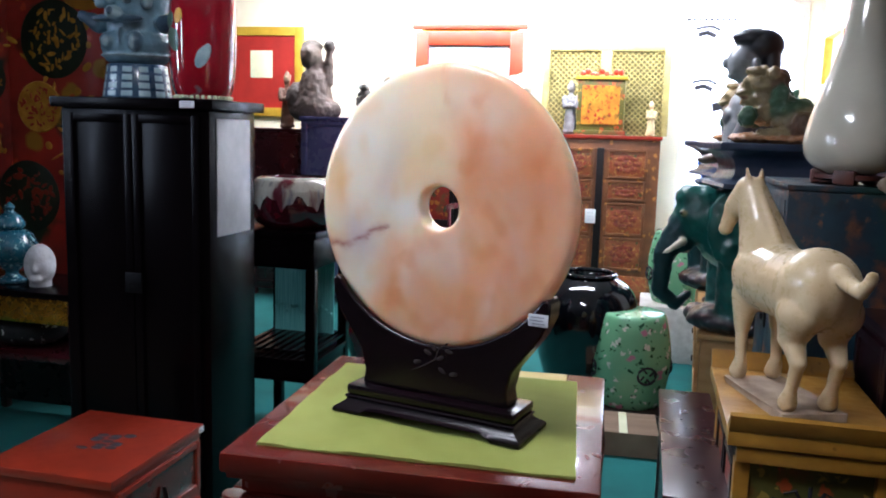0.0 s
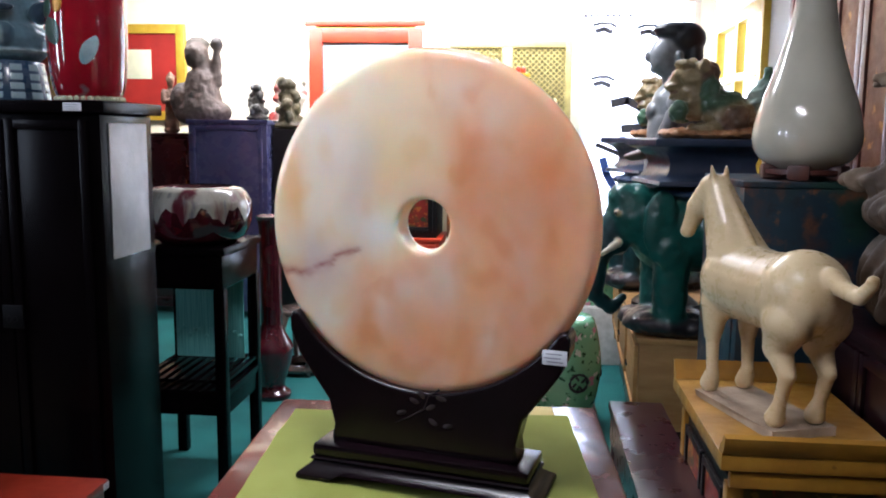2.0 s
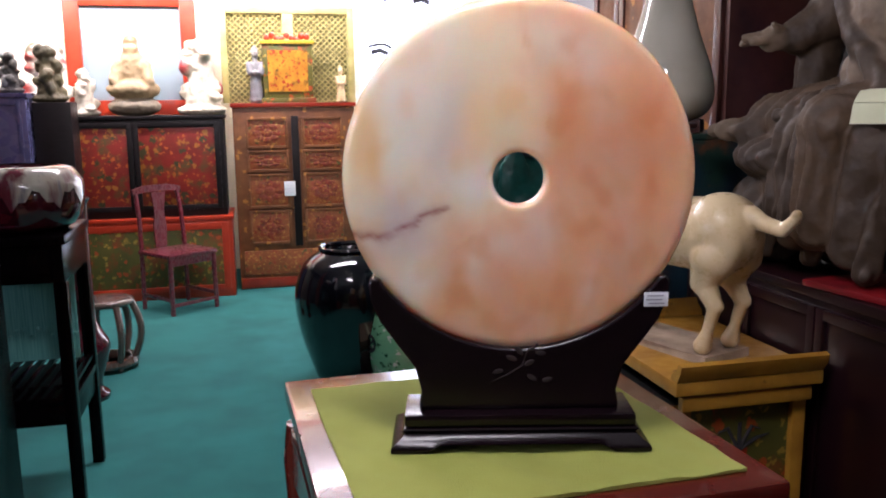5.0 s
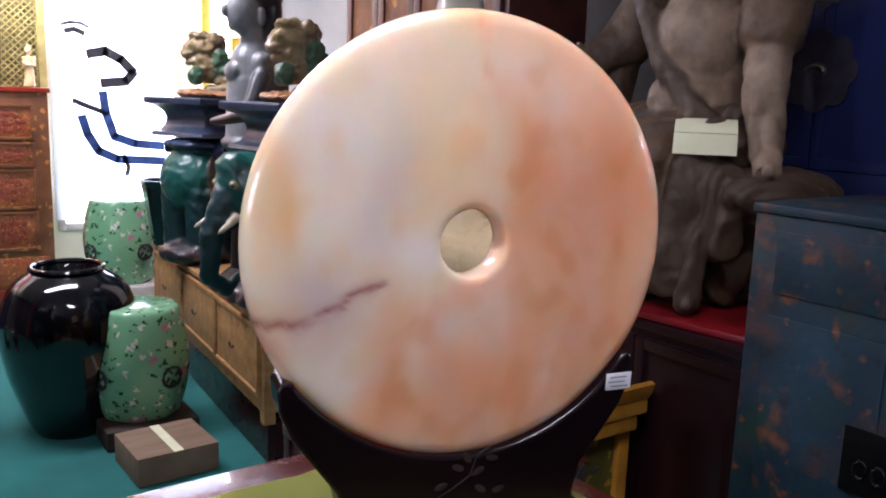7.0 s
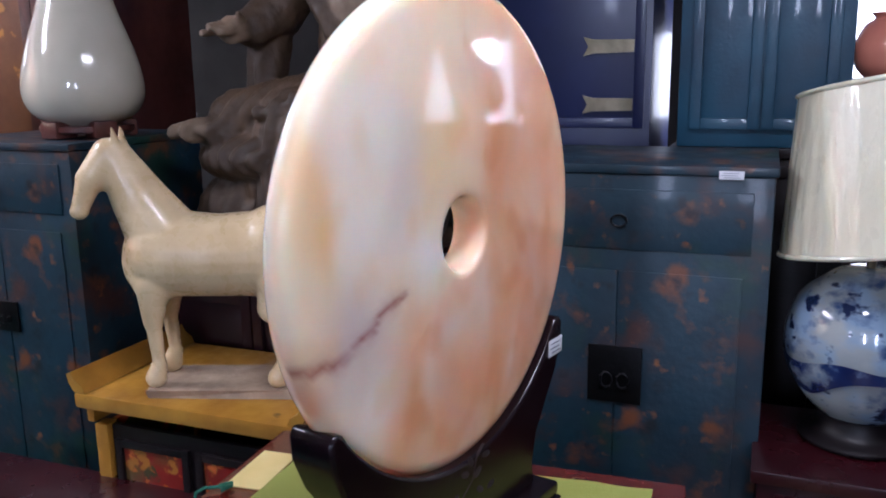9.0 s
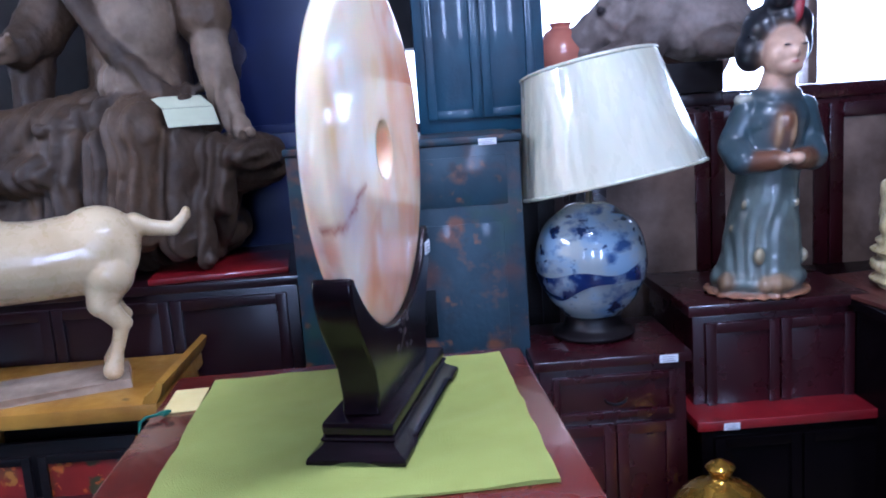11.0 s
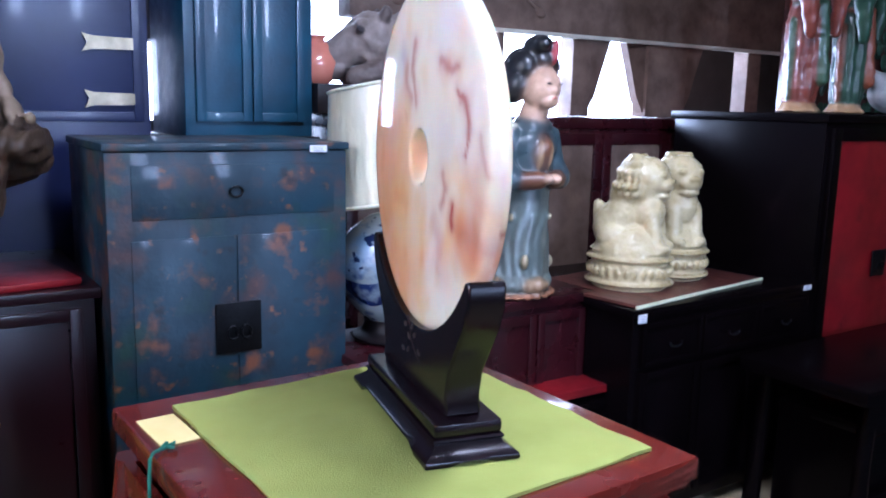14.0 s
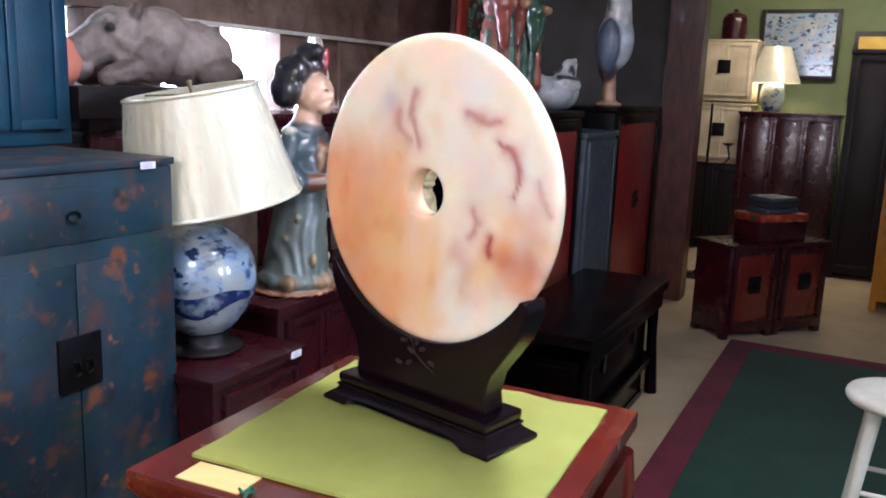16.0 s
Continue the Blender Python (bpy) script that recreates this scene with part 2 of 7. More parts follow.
    "tibet_orange": mat("tibet_orange", rgb("96522a"), rgb("74401f"), 0.5, 6, bump=0.25, spots=((rgb("86301c"), 26, 0.3, "v"), (rgb("b88a44"), 34, 0.24, "v"), (rgb("4c4a24"), 18, 0.2, "v"))),
    "screen_red": mat("screen_red", rgb("b83020"), rgb("74201a"), 0.4, 3, bump=0.2, coat=0.2,
                      spots=((rgb("1e2a16"), 2.4, 0.56, "n"), (rgb("a87a20"), 5, 0.25, "v"), (rgb("c0441e"), 9, 0.2, "v"))),
    "lattice_gold": mat("lattice_gold", rgb("b3a76a"), rgb("948a54"), 0.5, 8, metal=0.15, bump=0.2),
    "lattice_back": mat("lattice_back", rgb("8d875a"), rgb("6f6a42"), 0.6, 9, bump=0.3),
    "purple_cab": mat("purple_cab", rgb("4b4a6c"), rgb("38385a"), 0.28, 3, coat=0.5, bump=0.06),
    "white_lacquer": mat("white_lacquer", rgb("c9bda4"), rgb("b0a283"), 0.45, 6, bump=0.2, spots=((rgb("b08a4a"), 9, 0.67, "n"),)),
    "yellow_cab": mat("yellow_cab", rgb("b97e1e"), rgb("98640f"), 0.4, 6, bump=0.2),
    "cardboard": mat("cardboard", rgb("86705c"), rgb("75604c"), 0.85, 4, bump=0.2, stretch=(1, 8, 1)),
    "white_paint": mat("white_paint", rgb("c8c4b4"), rgb("b4b0a0"), 0.5, 8, bump=0.25),
    "blue_cloth": mat("blue_cloth", rgb("2c4a7c"), rgb("1e3460"), 0.5, 8, bump=0.3),
    "banner": mat("banner", rgb("dfe3ea"), rgb("cfd6e0"), 0.8, 4, bump=0.2),
    "batik_blue": mat("batik_blue", rgb("2a4a86"), rgb("1c3468"), 0.8, 20, bump=0.2),
    "ink_dark": mat("ink_dark", rgb("26242c"), rgb("1a181e"), 0.7, 10, bump=0.1),
    "shrine_gold": mat("shrine_gold", rgb("c89028"), rgb("a86818"), 0.4, 9, metal=0.2, bump=0.2, spots=((rgb("9c2a18"), 22, 0.3, "v"), (rgb("5a3a18"), 16, 0.58, "s"))),
    "leaf_green": mat("leaf_green", rgb("3c5c44"), rgb("26402e"), 0.35, 9, coat=0.3, bump=0.3),
    "flower_paint": mat("flower_paint", rgb("86301c"), rgb("5c2414"), 0.55, 30, bump=0.1, spots=((rgb("b07a34"), 45, 0.27, "v"),)),
    "gold_paint": mat("gold_paint", rgb("d8a038"), rgb("b07420"), 0.4, 14, metal=0.3, bump=0.2),
    "teal_fabric": mat("teal_fabric", rgb("6fb3aa"), rgb("4f958e"), 0.6, 6, bump=0.3, stretch=(30, 30, 1)),
    "leaf_dark": mat("leaf_dark", rgb("1e2a18"), rgb("131c10"), 0.45, 7, bump=0.2),
    "white_stone": mat("white_stone", rgb("c9c7c2"), rgb("b0aea8"), 0.6, 20, bump=0.3),
}
# barely metallic: the bright reflection is painted in as a blue-grey base
mirror = bpy.data.materials.new("mirror_reflection_tint")
mirror.use_nodes = True
mirror.node_tree.nodes["Principled BSDF"].inputs["Base Color"].default_value = (0.3, 0.38, 0.42, 1)
mirror.node_tree.nodes["Principled BSDF"].inputs["Metallic"].default_value = 0.2
mirror.node_tree.nodes["Principled BSDF"].inputs["Roughness"].default_value = 0.12
M["mirror"] = mirror
M["day"] = glow("bright_outdoors", (0.93, 0.97, 1.0), 3.0)
M["bulb"] = glow("bulb_glow", (1, 0.82, 0.5), 12)


# ---- mesh helpers ----
def bm_new():
    return bmesh.new()


def box(bm, x0, x1, y0, y1, z0, z1, bevel=0.0, m=None):
    r = bmesh.ops.create_cube(bm, size=1)
    vs = r["verts"]
    for v in vs:
        v.co = Vector(((x0 + x1) / 2 + v.co.x * (x1 - x0), (y0 + y1) / 2 + v.co.y * (y1 - y0), (z0 + z1) / 2 + v.co.z * (z1 - z0)))
    if bevel:
        es = list({e for v in vs for e in v.link_edges})
        r = bmesh.ops.bevel(bm, geom=es, offset=bevel, segments=2, affect="EDGES", profile=0.6)
        vs = list({v for f in r["faces"] for v in f.verts} | {v for v in vs if v.is_valid})
    if m is not None:
        bmesh.ops.transform(bm, matrix=m, verts=vs)
    return bm


def lathe(bm, profile, segs=40, at=(0, 0, 0), wobble=0.0):
    """A body turned from (radius, height) pairs."""
    rings = []
    for r, z in profile:
        ring = []
        for i in range(segs):
            a = 2 * math.pi * i / segs
            k = 1 + wobble * math.sin(a * 3 + z * 9)
            ring.append(bm.verts.new((at[0] + r * k * math.cos(a), at[1] + r * k * math.sin(a), at[2] + z)))
        rings.append(ring)
    for a, b in zip(rings, rings[1:]):
        for i in range(segs):
            bm.faces.new((a[i], a[(i + 1) % segs], b[(i + 1) % segs], b[i]))
    if profile[0][0] > 1e-4:
        bm.faces.new(list(reversed(rings[0])))
    if profile[-1][0] > 1e-4:
        bm.faces.new(rings[-1])
    return bm


def curve_profile(points, n=6):
    """A smooth (radius, height) profile through a few points."""
    out = []
    p = [points[0]] + list(points) + [points[-1]]
    for i in range(1, len(p) - 2):
        for k in range(n):
            t = k / n
            q = []
            for c in (0, 1):
                a, b, d, e = p[i - 1][c], p[i][c], p[i + 1][c], p[i + 2][c]
                q.append(0.5 * (2 * b + (d - a) * t + (2 * a - 5 * b + 4 * d - e) * t * t + (3 * b - a - 3 * d + e) * t ** 3))
            out.append((max(q[0], 0.001), q[1]))
    out.append(points[-1])
    return out


def tube(bm, pts, radii, segs=10):
    """A rounded rod through points, with a radius at each."""
    pts = [Vector(p) for p in pts]
    rings = []
    for i, p in enumerate(pts):
        d = (pts[min(i + 1, len(pts) - 1)] - pts[max(i - 1, 0)]).normalized()
        side = d.cross(Vector((0, 0, 1)) if abs(d.z) < 0.9 else Vector((1, 0, 0))).normalized()
        up = side.cross(d)
        r = radii[i] if isinstance(radii, (list, tuple)) else radii
        rings.append([bm.verts.new(p + r * (math.cos(2 * math.pi * k / segs) * side + math.sin(2 * math.pi * k / segs) * up)) for k in range(segs)])
    for a, b in zip(rings, rings[1:]):
        for k in range(segs):
            bm.faces.new((a[k], a[(k + 1) % segs], b[(k + 1) % segs], b[k]))
    bm.faces.new(list(reversed(rings[0])))
    bm.faces.new(rings[-1])
    return bm


def slab(bm, outline, y0, y1):
    """A board cut to an outline of (x, z) points, from y0 to y1."""
    a = [bm.verts.new((x, y0, z)) for x, z in outline]
    b = [bm.verts.new((x, y1, z)) for x, z in outline]
    n = len(outline)
    bm.faces.new(a)
    bm.faces.new(list(reversed(b)))
    for i in range(n):
        bm.faces.new((a[i], b[i], b[(i + 1) % n], a[(i + 1) % n]))
    return bm


def ball(bm, at, r, segs=16, m=None):
    s = (r, r, r) if isinstance(r, (int, float)) else r
    t = Matrix.Translation(at) @ (m or Matrix()) @ Matrix.Diagonal((*s, 1))
    k = max(5, segs // 2)
    rings = []
    for j in range(1, k):
        p, h = math.sin(math.pi * j / k), math.cos(math.pi * j / k)
        rings.append([bm.verts.new(t @ Vector((p * math.cos(2 * math.pi * i / segs), p * math.sin(2 * math.pi * i / segs), h))) for i in range(segs)])
    top, low = bm.verts.new(t @ Vector((0, 0, 1))), bm.verts.new(t @ Vector((0, 0, -1)))
    for a, b in zip(rings, rings[1:]):
        for i in range(segs):
            bm.faces.new((a[i], b[i], b[(i + 1) % segs], a[(i + 1) % segs]))
    for i in range(segs):
        bm.faces.new((top, rings[0][i], rings[0][(i + 1) % segs]))
        bm.faces.new((low, rings[-1][(i + 1) % segs], rings[-1][i]))
    return bm


def done(name, bm, material, smooth=True):
    bmesh.ops.recalc_face_normals(bm, faces=bm.faces)
    me = bpy.data.meshes.new(name)
    bm.to_mesh(me)
    bm.free()
    if smooth:
        me.shade_smooth()
        me.set_sharp_from_angle(angle=radians(38))
    me.materials.append(M[material] if isinstance(material, str) else material)
    return me


def part(name, bm, material, parent, label="", smooth=True):
    ob = new(name, done(name, bm, material, smooth))
    ob.parent = parent
    if label:
        ob["label"] = label
    return ob


def thing(name, x, y, z, rz, label, category, group="", kind=""):
    ob = new(name)
    ob.empty_display_size = 0.1
    ob.matrix_world = pose(x, y, z, 0, 0, rz)
    return tagged(ob, label, category, group, kind)


def solo(name, bm, material, x, y, z, rz, label, category, group="", kind="", smooth=True):
    ob = new(name, done(name, bm, material, smooth))
    ob.matrix_world = pose(x, y, z, 0, 0, rz)
    return tagged(ob, label, category, group, kind)


def structure(name, bm, material, label=""):
    return tagged(new(name, done(name, bm, material, False)), label, kind="structure")


def price_tag(parent, x, y, z, w=0.05, h=0.025, rz=0, rx=0):
    """A white price label with bars of print."""
    t = new("price_label", done("price_label", box(bm_new(), -w / 2, w / 2, -0.0012, 0, -h / 2, h / 2, 0.0004), "label"))
    t.parent, t.matrix_local = parent, pose(x, y, z, rx, 0, rz)
    b = bm_new()
    for k, (u, v) in enumerate(((0.0, 0.25), (-0.06, -0.02), (0.05, -0.28))):
        box(b, (u - 0.36) * w, (u + 0.3) * w, -0.002, -0.0013, v * h - 0.0007, v * h + 0.0007)
    o = part("print", b, "ink", t)
    return t


PRIM = {}


def sculpt(name, prims, material, x, y, z, rz, label, category, voxel=0.008, rough=0.0, rscale=30, group="", smooth_passes=2, size=1.0, blend=16.0, fold=(1, 1, 1), drape=None, pleat=0.006, sway=0.0):
    """One carved or moulded figure: rounded masses fused into one skin and coloured by the nearest mass.
    A mass is (colour, start, end, radius at start, radius at end) or (colour, centre, radii)."""
    bm = bm_new()
    info = []
    for p in prims:
        col = rgb(p[0])
        if len(p) == 3:
            c, r = Vector(p[1]) * size, Vector(p[2]) * size
            ball(bm, c, tuple(r), 28)
            info.append((col, c, c, r))
        else:
            a, b = Vector(p[1]) * size, Vector(p[2]) * size
            steps = 6
            pts = [a.lerp(b, i / steps) for i in range(steps + 1)]
            rad = [size * (p[3] + (p[4] - p[3]) * i / steps) for i in range(steps + 1)]
            tube(bm, pts, rad, 24)
            ball(bm, a, rad[0], 24)
            ball(bm, b, rad[-1], 24)
            info.append((col, a, b, Vector((max(rad[0], rad[-1]),) * 3)))
    me = bpy.data.meshes.new("lump")
    bm.to_mesh(me)
    bm.free()
    ob = bpy.data.objects.new("lump", me)
    scene.collection.objects.link(ob)
    md = ob.modifiers.new("fuse", "REMESH")
    md.mode, md.voxel_size = "VOXEL", voxel * size
    sm = ob.modifiers.new("soften", "SMOOTH")
    sm.iterations, sm.factor = smooth_passes, 0.6
    dg = bpy.context.evaluated_depsgraph_get()
    out = bpy.data.meshes.new_from_object(ob.evaluated_get(dg))
    bpy.data.objects.remove(ob)
    bpy.data.meshes.remove(me)
    out.name = name
    n = len(out.vertices)
    co = np.empty(n * 3, np.float32)
    out.vertices.foreach_get("co", co)
    co = co.reshape(-1, 3)
    tot, cols = np.zeros(n), np.zeros((n, 4), np.float32)
    dist, tint = [], []
    for col, a, b, r in info:
        A, D = np.array(a), np.array(b - a)
        L = float(D @ D)
        k = np.clip(((co - A) @ D) / L, 0, 1)[:, None] if L > 1e-9 else 0.0
        d = np.linalg.norm((co - (A + k * D)) / np.array(r), axis=1)
        dist.append(d)
        tint.append((*col, 1))
    near = np.min(np.array(dist), axis=0)
    for d, c in zip(dist, tint):
        wgt = np.exp(-np.clip((d - near) * blend, 0, 40))
        tot += wgt
        cols += (wgt[:, None] * np.array(c)).astype(np.float32)
    cols /= tot[:, None].astype(np.float32)
    if rough:
        nr = np.empty(n * 3, np.float32)
        out.vertices.foreach_get("normal", nr)
        nr = nr.reshape(-1, 3)
        f = np.array([noise.noise(Vector((v[0] * fold[0], v[1] * fold[1], v[2] * fold[2])) * rscale / size) + 0.5 * noise.noise(Vector(v) * rscale * 2.3 / size) for v in co])
        if drape:
            g = np.array([math.sin(125 * (0.6 * v[0] + v[1]) / size + 5 * noise.noise(Vector(v) * 7 / size)) for v in co])
            f = f + g * pleat / rough * np.clip((drape * size - co[:, 2]) / (0.2 * size), 0, 1)
        co = co + nr * (f * rough * size)[:, None]
        out.vertices.foreach_set("co", co.astype(np.float32).ravel())
    if sway:
        co = co + np.stack([0 * co[:, 2], sway * co[:, 2], 0 * co[:, 2]], 1)
        out.vertices.foreach_set("co", co.astype(np.float32).ravel())
    at = out.color_attributes.new("paint", "FLOAT_COLOR", "POINT")
    at.data.foreach_set("color", cols.ravel())
    out.shade_smooth()
    out.materials.clear()
    out.materials.append(M[material])
    o = new(name, out)
    o.matrix_world = pose(x, y, z, 0, 0, rz)
    return tagged(o, label, category, group)


def panel_front(parent, name, x0, x1, z0, z1, y, frame_mat, panel_mat, rail=0.03, depth=0.018, label=""):
    """A framed door or drawer front standing proud of the face at y."""
    b = bm_new()
    box(b, x0, x0 + rail, y - depth, y, z0, z1, 0.002)
    box(b, x1 - rail, x1, y - depth, y, z0, z1, 0.002)
    box(b, x0 + rail, x1 - rail, y - depth, y, z0, z0 + rail, 0.002)
    box(b, x0 + rail, x1 - rail, y - depth, y, z1 - rail, z1, 0.002)
    d = part(name, b, frame_mat, parent, label)
    part("panel", box(bm_new(), x0 + rail, x1 - rail, y - depth * 0.45, y, z0 + rail, z1 - rail, 0.003), panel_mat, d)
    return d


def lock_plate(parent, x, y, z, s, material="iron"):
    p = part("lock_plate", box(bm_new(), x - s, x + s, y - 0.006, y, z - s * 1.1, z + s * 1.1, 0.002), material, parent)
    for k in (-1, 1):
        part("ring_pull", tube(bm_new(), [(x + k * s * 0.3 + s * 0.22 * math.sin(a), y - 0.012, z - s * 0.2 - s * 0.3 * math.cos(a)) for a in np.linspace(0, 6.28, 10)], s * 0.05, 6), material, p)
    return p


def cabinet(name, label, x, y, z, rz, w, d, h, body="black_lacquer", panel=None, drawers=0, doors=2, lid=0.03, feet=0.08, drawer_h=0.14, lock="iron", lock_size=0.05, group="", category="cabinet", overhang=0.015, rail=0.03, base_rail=True):
    """A cabinet that faces -y from its own front edge: x is its middle, y its front."""
    panel = panel or body
    t = thing(name, x, y, z, rz, label, category, group)
    b = bm_new()
    box(b, -w / 2, w / 2, 0, d, feet, h - lid, 0.004)
    part("body", b, body, t)
    part("top", box(bm_new(), -w / 2 - overhang, w / 2 + overhang, -overhang, d + overhang, h - lid + 0.001, h, min(0.006, lid / 3)), body, t)
    if feet:
        for sx in (-1, 1):
            for yy in (0.0, d - 0.05):
                part("foot", box(bm_new(), sx * (w / 2 - 0.025) - 0.025, sx * (w / 2 - 0.025) + 0.025, yy, yy + 0.05, 0, feet - 0.001, 0.004), body, t)
    top = h - lid - 0.02
    if drawers:
        dw = (w - 0.06) / drawers
        for i in range(drawers):
            xx = -w / 2 + 0.03 + i * dw
            f = panel_front(t, "drawer", xx + 0.004, xx + dw - 0.004, top - drawer_h, top, -0.001, body, panel, rail * 0.6)
            part("handle", tube(bm_new(), [(xx + dw / 2 + 0.03 * math.cos(a), -0.03, top - drawer_h / 2 - 0.018 * math.sin(a)) for a in np.linspace(0, math.pi, 8)], 0.004, 6), lock or "iron", f)
        top -= drawer_h + 0.02
    if doors:
        dw = (w - 0.06) / doors
        low = feet + 0.05
        for i in range(doors):
            xx = -w / 2 + 0.03 + i * dw
            panel_front(t, "door", xx + 0.003, xx + dw - 0.003, low, top, -0.001, body, panel, rail)
        if lock:
            lock_plate(t, 0, -0.02, low + (top - low) * 0.56, lock_size, lock)
    return t
# ---- the room ----
structure("floor", box(bm_new(), -4.2, 2.9, -8.6, 0.4, -0.1, 0.0), "carpet_beige", "beige looped carpet floor")
structure("carpet", box(bm_new(), -4.2, 2.9, 0.4, 6.9, -0.1, 0.0), "carpet_teal", "teal-green fitted carpet")
structure("ceiling", box(bm_new(), -4.2, 2.9, -8.6, 6.9, 3.02, 3.12), "ceiling", "off-white ceiling")


def wall_with_hole(name, axis, at, lo, hi, thick, hole, material, label):
    """A wall across x ('y' fixed) or across y ('x' fixed), with a rectangular opening through it."""
    b = bm_new()
    a0, a1, z0, z1 = hole
    for u0, u1, v0, v1 in ((lo, a0, 0, 3.02), (a1, hi, 0, 3.02), (a0, a1, 0, z0), (a0, a1, z1, 3.02)):
        if axis == "y":
            box(b, u0, u1, at, at + thick, v0, v1)
        else:
            box(b, at, at + thick, u0, u1, v0, v1)
    return structure(name, b, material, label)


wall_with_hole("wall_north", "y", 6.6, -4.2, 1.85, 0.2, (0.68, 1.72, 0.35, 2.78), "wall_cream", "pale cream plastered wall")
wall_with_hole("wall_return", "x", 1.85, 2.95, 6.6, 0.15, (4.85, 6.25, 1.2, 2.45), "wall_white", "white plastered wall with a window")
for nm in ("window_2",):
    w = thing(nm, 1.85, 5.55, 1.2, -90, "bright window with a yellow wooden frame", "window", kind="structure")
    b = bm_new()
    for x0, x1, z0, z1 in ((-0.76, -0.68, 0, 1.3), (0.68, 0.76, 0, 1.3), (-0.68, 0.68, 1.2, 1.3), (-0.68, 0.68, 0, 0.08), (-0.04, 0.04, 0.08, 1.2), (-0.68, -0.04, 0.75, 0.81), (0.04, 0.68, 0.75, 0.81)):
        box(b, x0, x1, -0.05, 0.02, z0, z1, 0.006)
    part("window_frame", b, "yellow_frame", w)
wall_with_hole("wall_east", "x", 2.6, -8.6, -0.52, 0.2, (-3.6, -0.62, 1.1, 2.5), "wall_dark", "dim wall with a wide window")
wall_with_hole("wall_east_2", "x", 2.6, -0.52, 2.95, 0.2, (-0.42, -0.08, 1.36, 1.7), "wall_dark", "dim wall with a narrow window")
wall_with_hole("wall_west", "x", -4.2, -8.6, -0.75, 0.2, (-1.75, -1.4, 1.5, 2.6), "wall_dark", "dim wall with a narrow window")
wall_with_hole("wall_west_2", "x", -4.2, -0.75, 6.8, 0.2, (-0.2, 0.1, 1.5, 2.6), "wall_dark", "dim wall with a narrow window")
structure("wall_south", box(bm_new(), -4.0, 2.6, -8.5, -8.3, 0, 3.02), "wall_green", "olive green painted wall")
structure("beam", box(bm_new(), -4.0, 1.85, 6.3, 6.595, 2.9, 3.015, 0.004), "red_beam", "red painted beam under the ceiling")
structure("beam_return", box(bm_new(), 1.7, 1.845, 3.0, 6.295, 2.9, 3.015, 0.004), "red_beam", "red painted beam under the ceiling")
for nm, bx in (("backdrop_north", (-1, 3.5, 8.2, 8.25, -0.5, 4)), ("backdrop_return", (3.4, 3.45, 3.2, 8, -0.5, 4)), ("backdrop_east", (4.2, 4.25, -6, 3, 0, 4)), ("backdrop_west", (-6.2, -6.15, -5, 3, 0, 4))):
    structure(nm, box(bm_new(), *bx), "day", "bright overcast daylight outside")
structure("ground", box(bm_new(), -40, 40, -40, 40, -0.3, -0.12), "white_stone", "paved ground outside")

rug = thing("rug", -1.54, -2.55, 0, 0, "dark green rug with a maroon border on the beige carpet", "rug")
part("field", box(bm_new(), -1.45, 1.45, -1.6, 1.6, 0.001, 0.012, 0.003), "rug_green", rug)
b = bm_new()
for q in ((-1.6, -1.45, -1.75, 1.75), (1.45, 1.6, -1.75, 1.75), (-1.45, 1.45, -1.75, -1.6), (-1.45, 1.45, 1.6, 1.75)):
    box(b, *q, 0.001, 0.012, 0.002)
part("border", b, "rug_border", rug, "maroon border")

# window frame and door glass on the north wall
w = thing("window_1", 1.2, 6.6, 0.35, 0, "bright shop window with a white frame", "window", kind="structure")
b = bm_new()
for x0, x1, z0, z1 in ((-0.52, -0.46, 0, 2.43), (0.46, 0.52, 0, 2.43), (-0.46, 0.46, 2.37, 2.43), (-0.46, 0.46, 0, 0.06)):
    box(b, x0, x1, -0.02, 0.12, z0, z1, 0.004)
part("window_frame", b, "white_paint", w)

# hanging cloth with dark and blue brush motifs in the window
bn = thing("banner", 1.12, 6.52, 0.45, 0, "white hanging cloth with dark and blue brush motifs in the window", "banner")
b = bm_new()
NB = 24
rows = [[b.verts.new((-0.46 + 0.92 * i / NB, 0.012 * math.sin(i * 0.9), 2.3 * j / 8)) for i in range(NB + 1)] for j in range(9)]
for j in range(8):
    for i in range(NB):
        b.faces.new((rows[j][i], rows[j][i + 1], rows[j + 1][i + 1], rows[j + 1][i]))
bmesh.ops.solidify(b, geom=b.faces, thickness=0.003)
part("cloth", b, "banner", bn)


def stroke(pts, w, material, label=""):
    bm = bm_new()
    for a, c in zip(pts, pts[1:]):
        d = Vector((c[0] - a[0], c[1] - a[1])).normalized() * w * 0.7
        n = Vector((-d.y, d.x))
        q = [(a[0] - d.x * 0.4 + n.x, a[1] - d.y * 0.4 + n.y), (c[0] + d.x * 0.4 + n.x, c[1] + d.y * 0.4 + n.y), (c[0] + d.x * 0.4 - n.x, c[1] + d.y * 0.4 - n.y), (a[0] - d.x * 0.4 - n.x, a[1] - d.y * 0.4 - n.y)]
        slab(bm, [(x - 1.12, z - 0.57) for x, z in q], -0.0215, -0.018)
    return part("brush_motif", bm, material, bn, label)


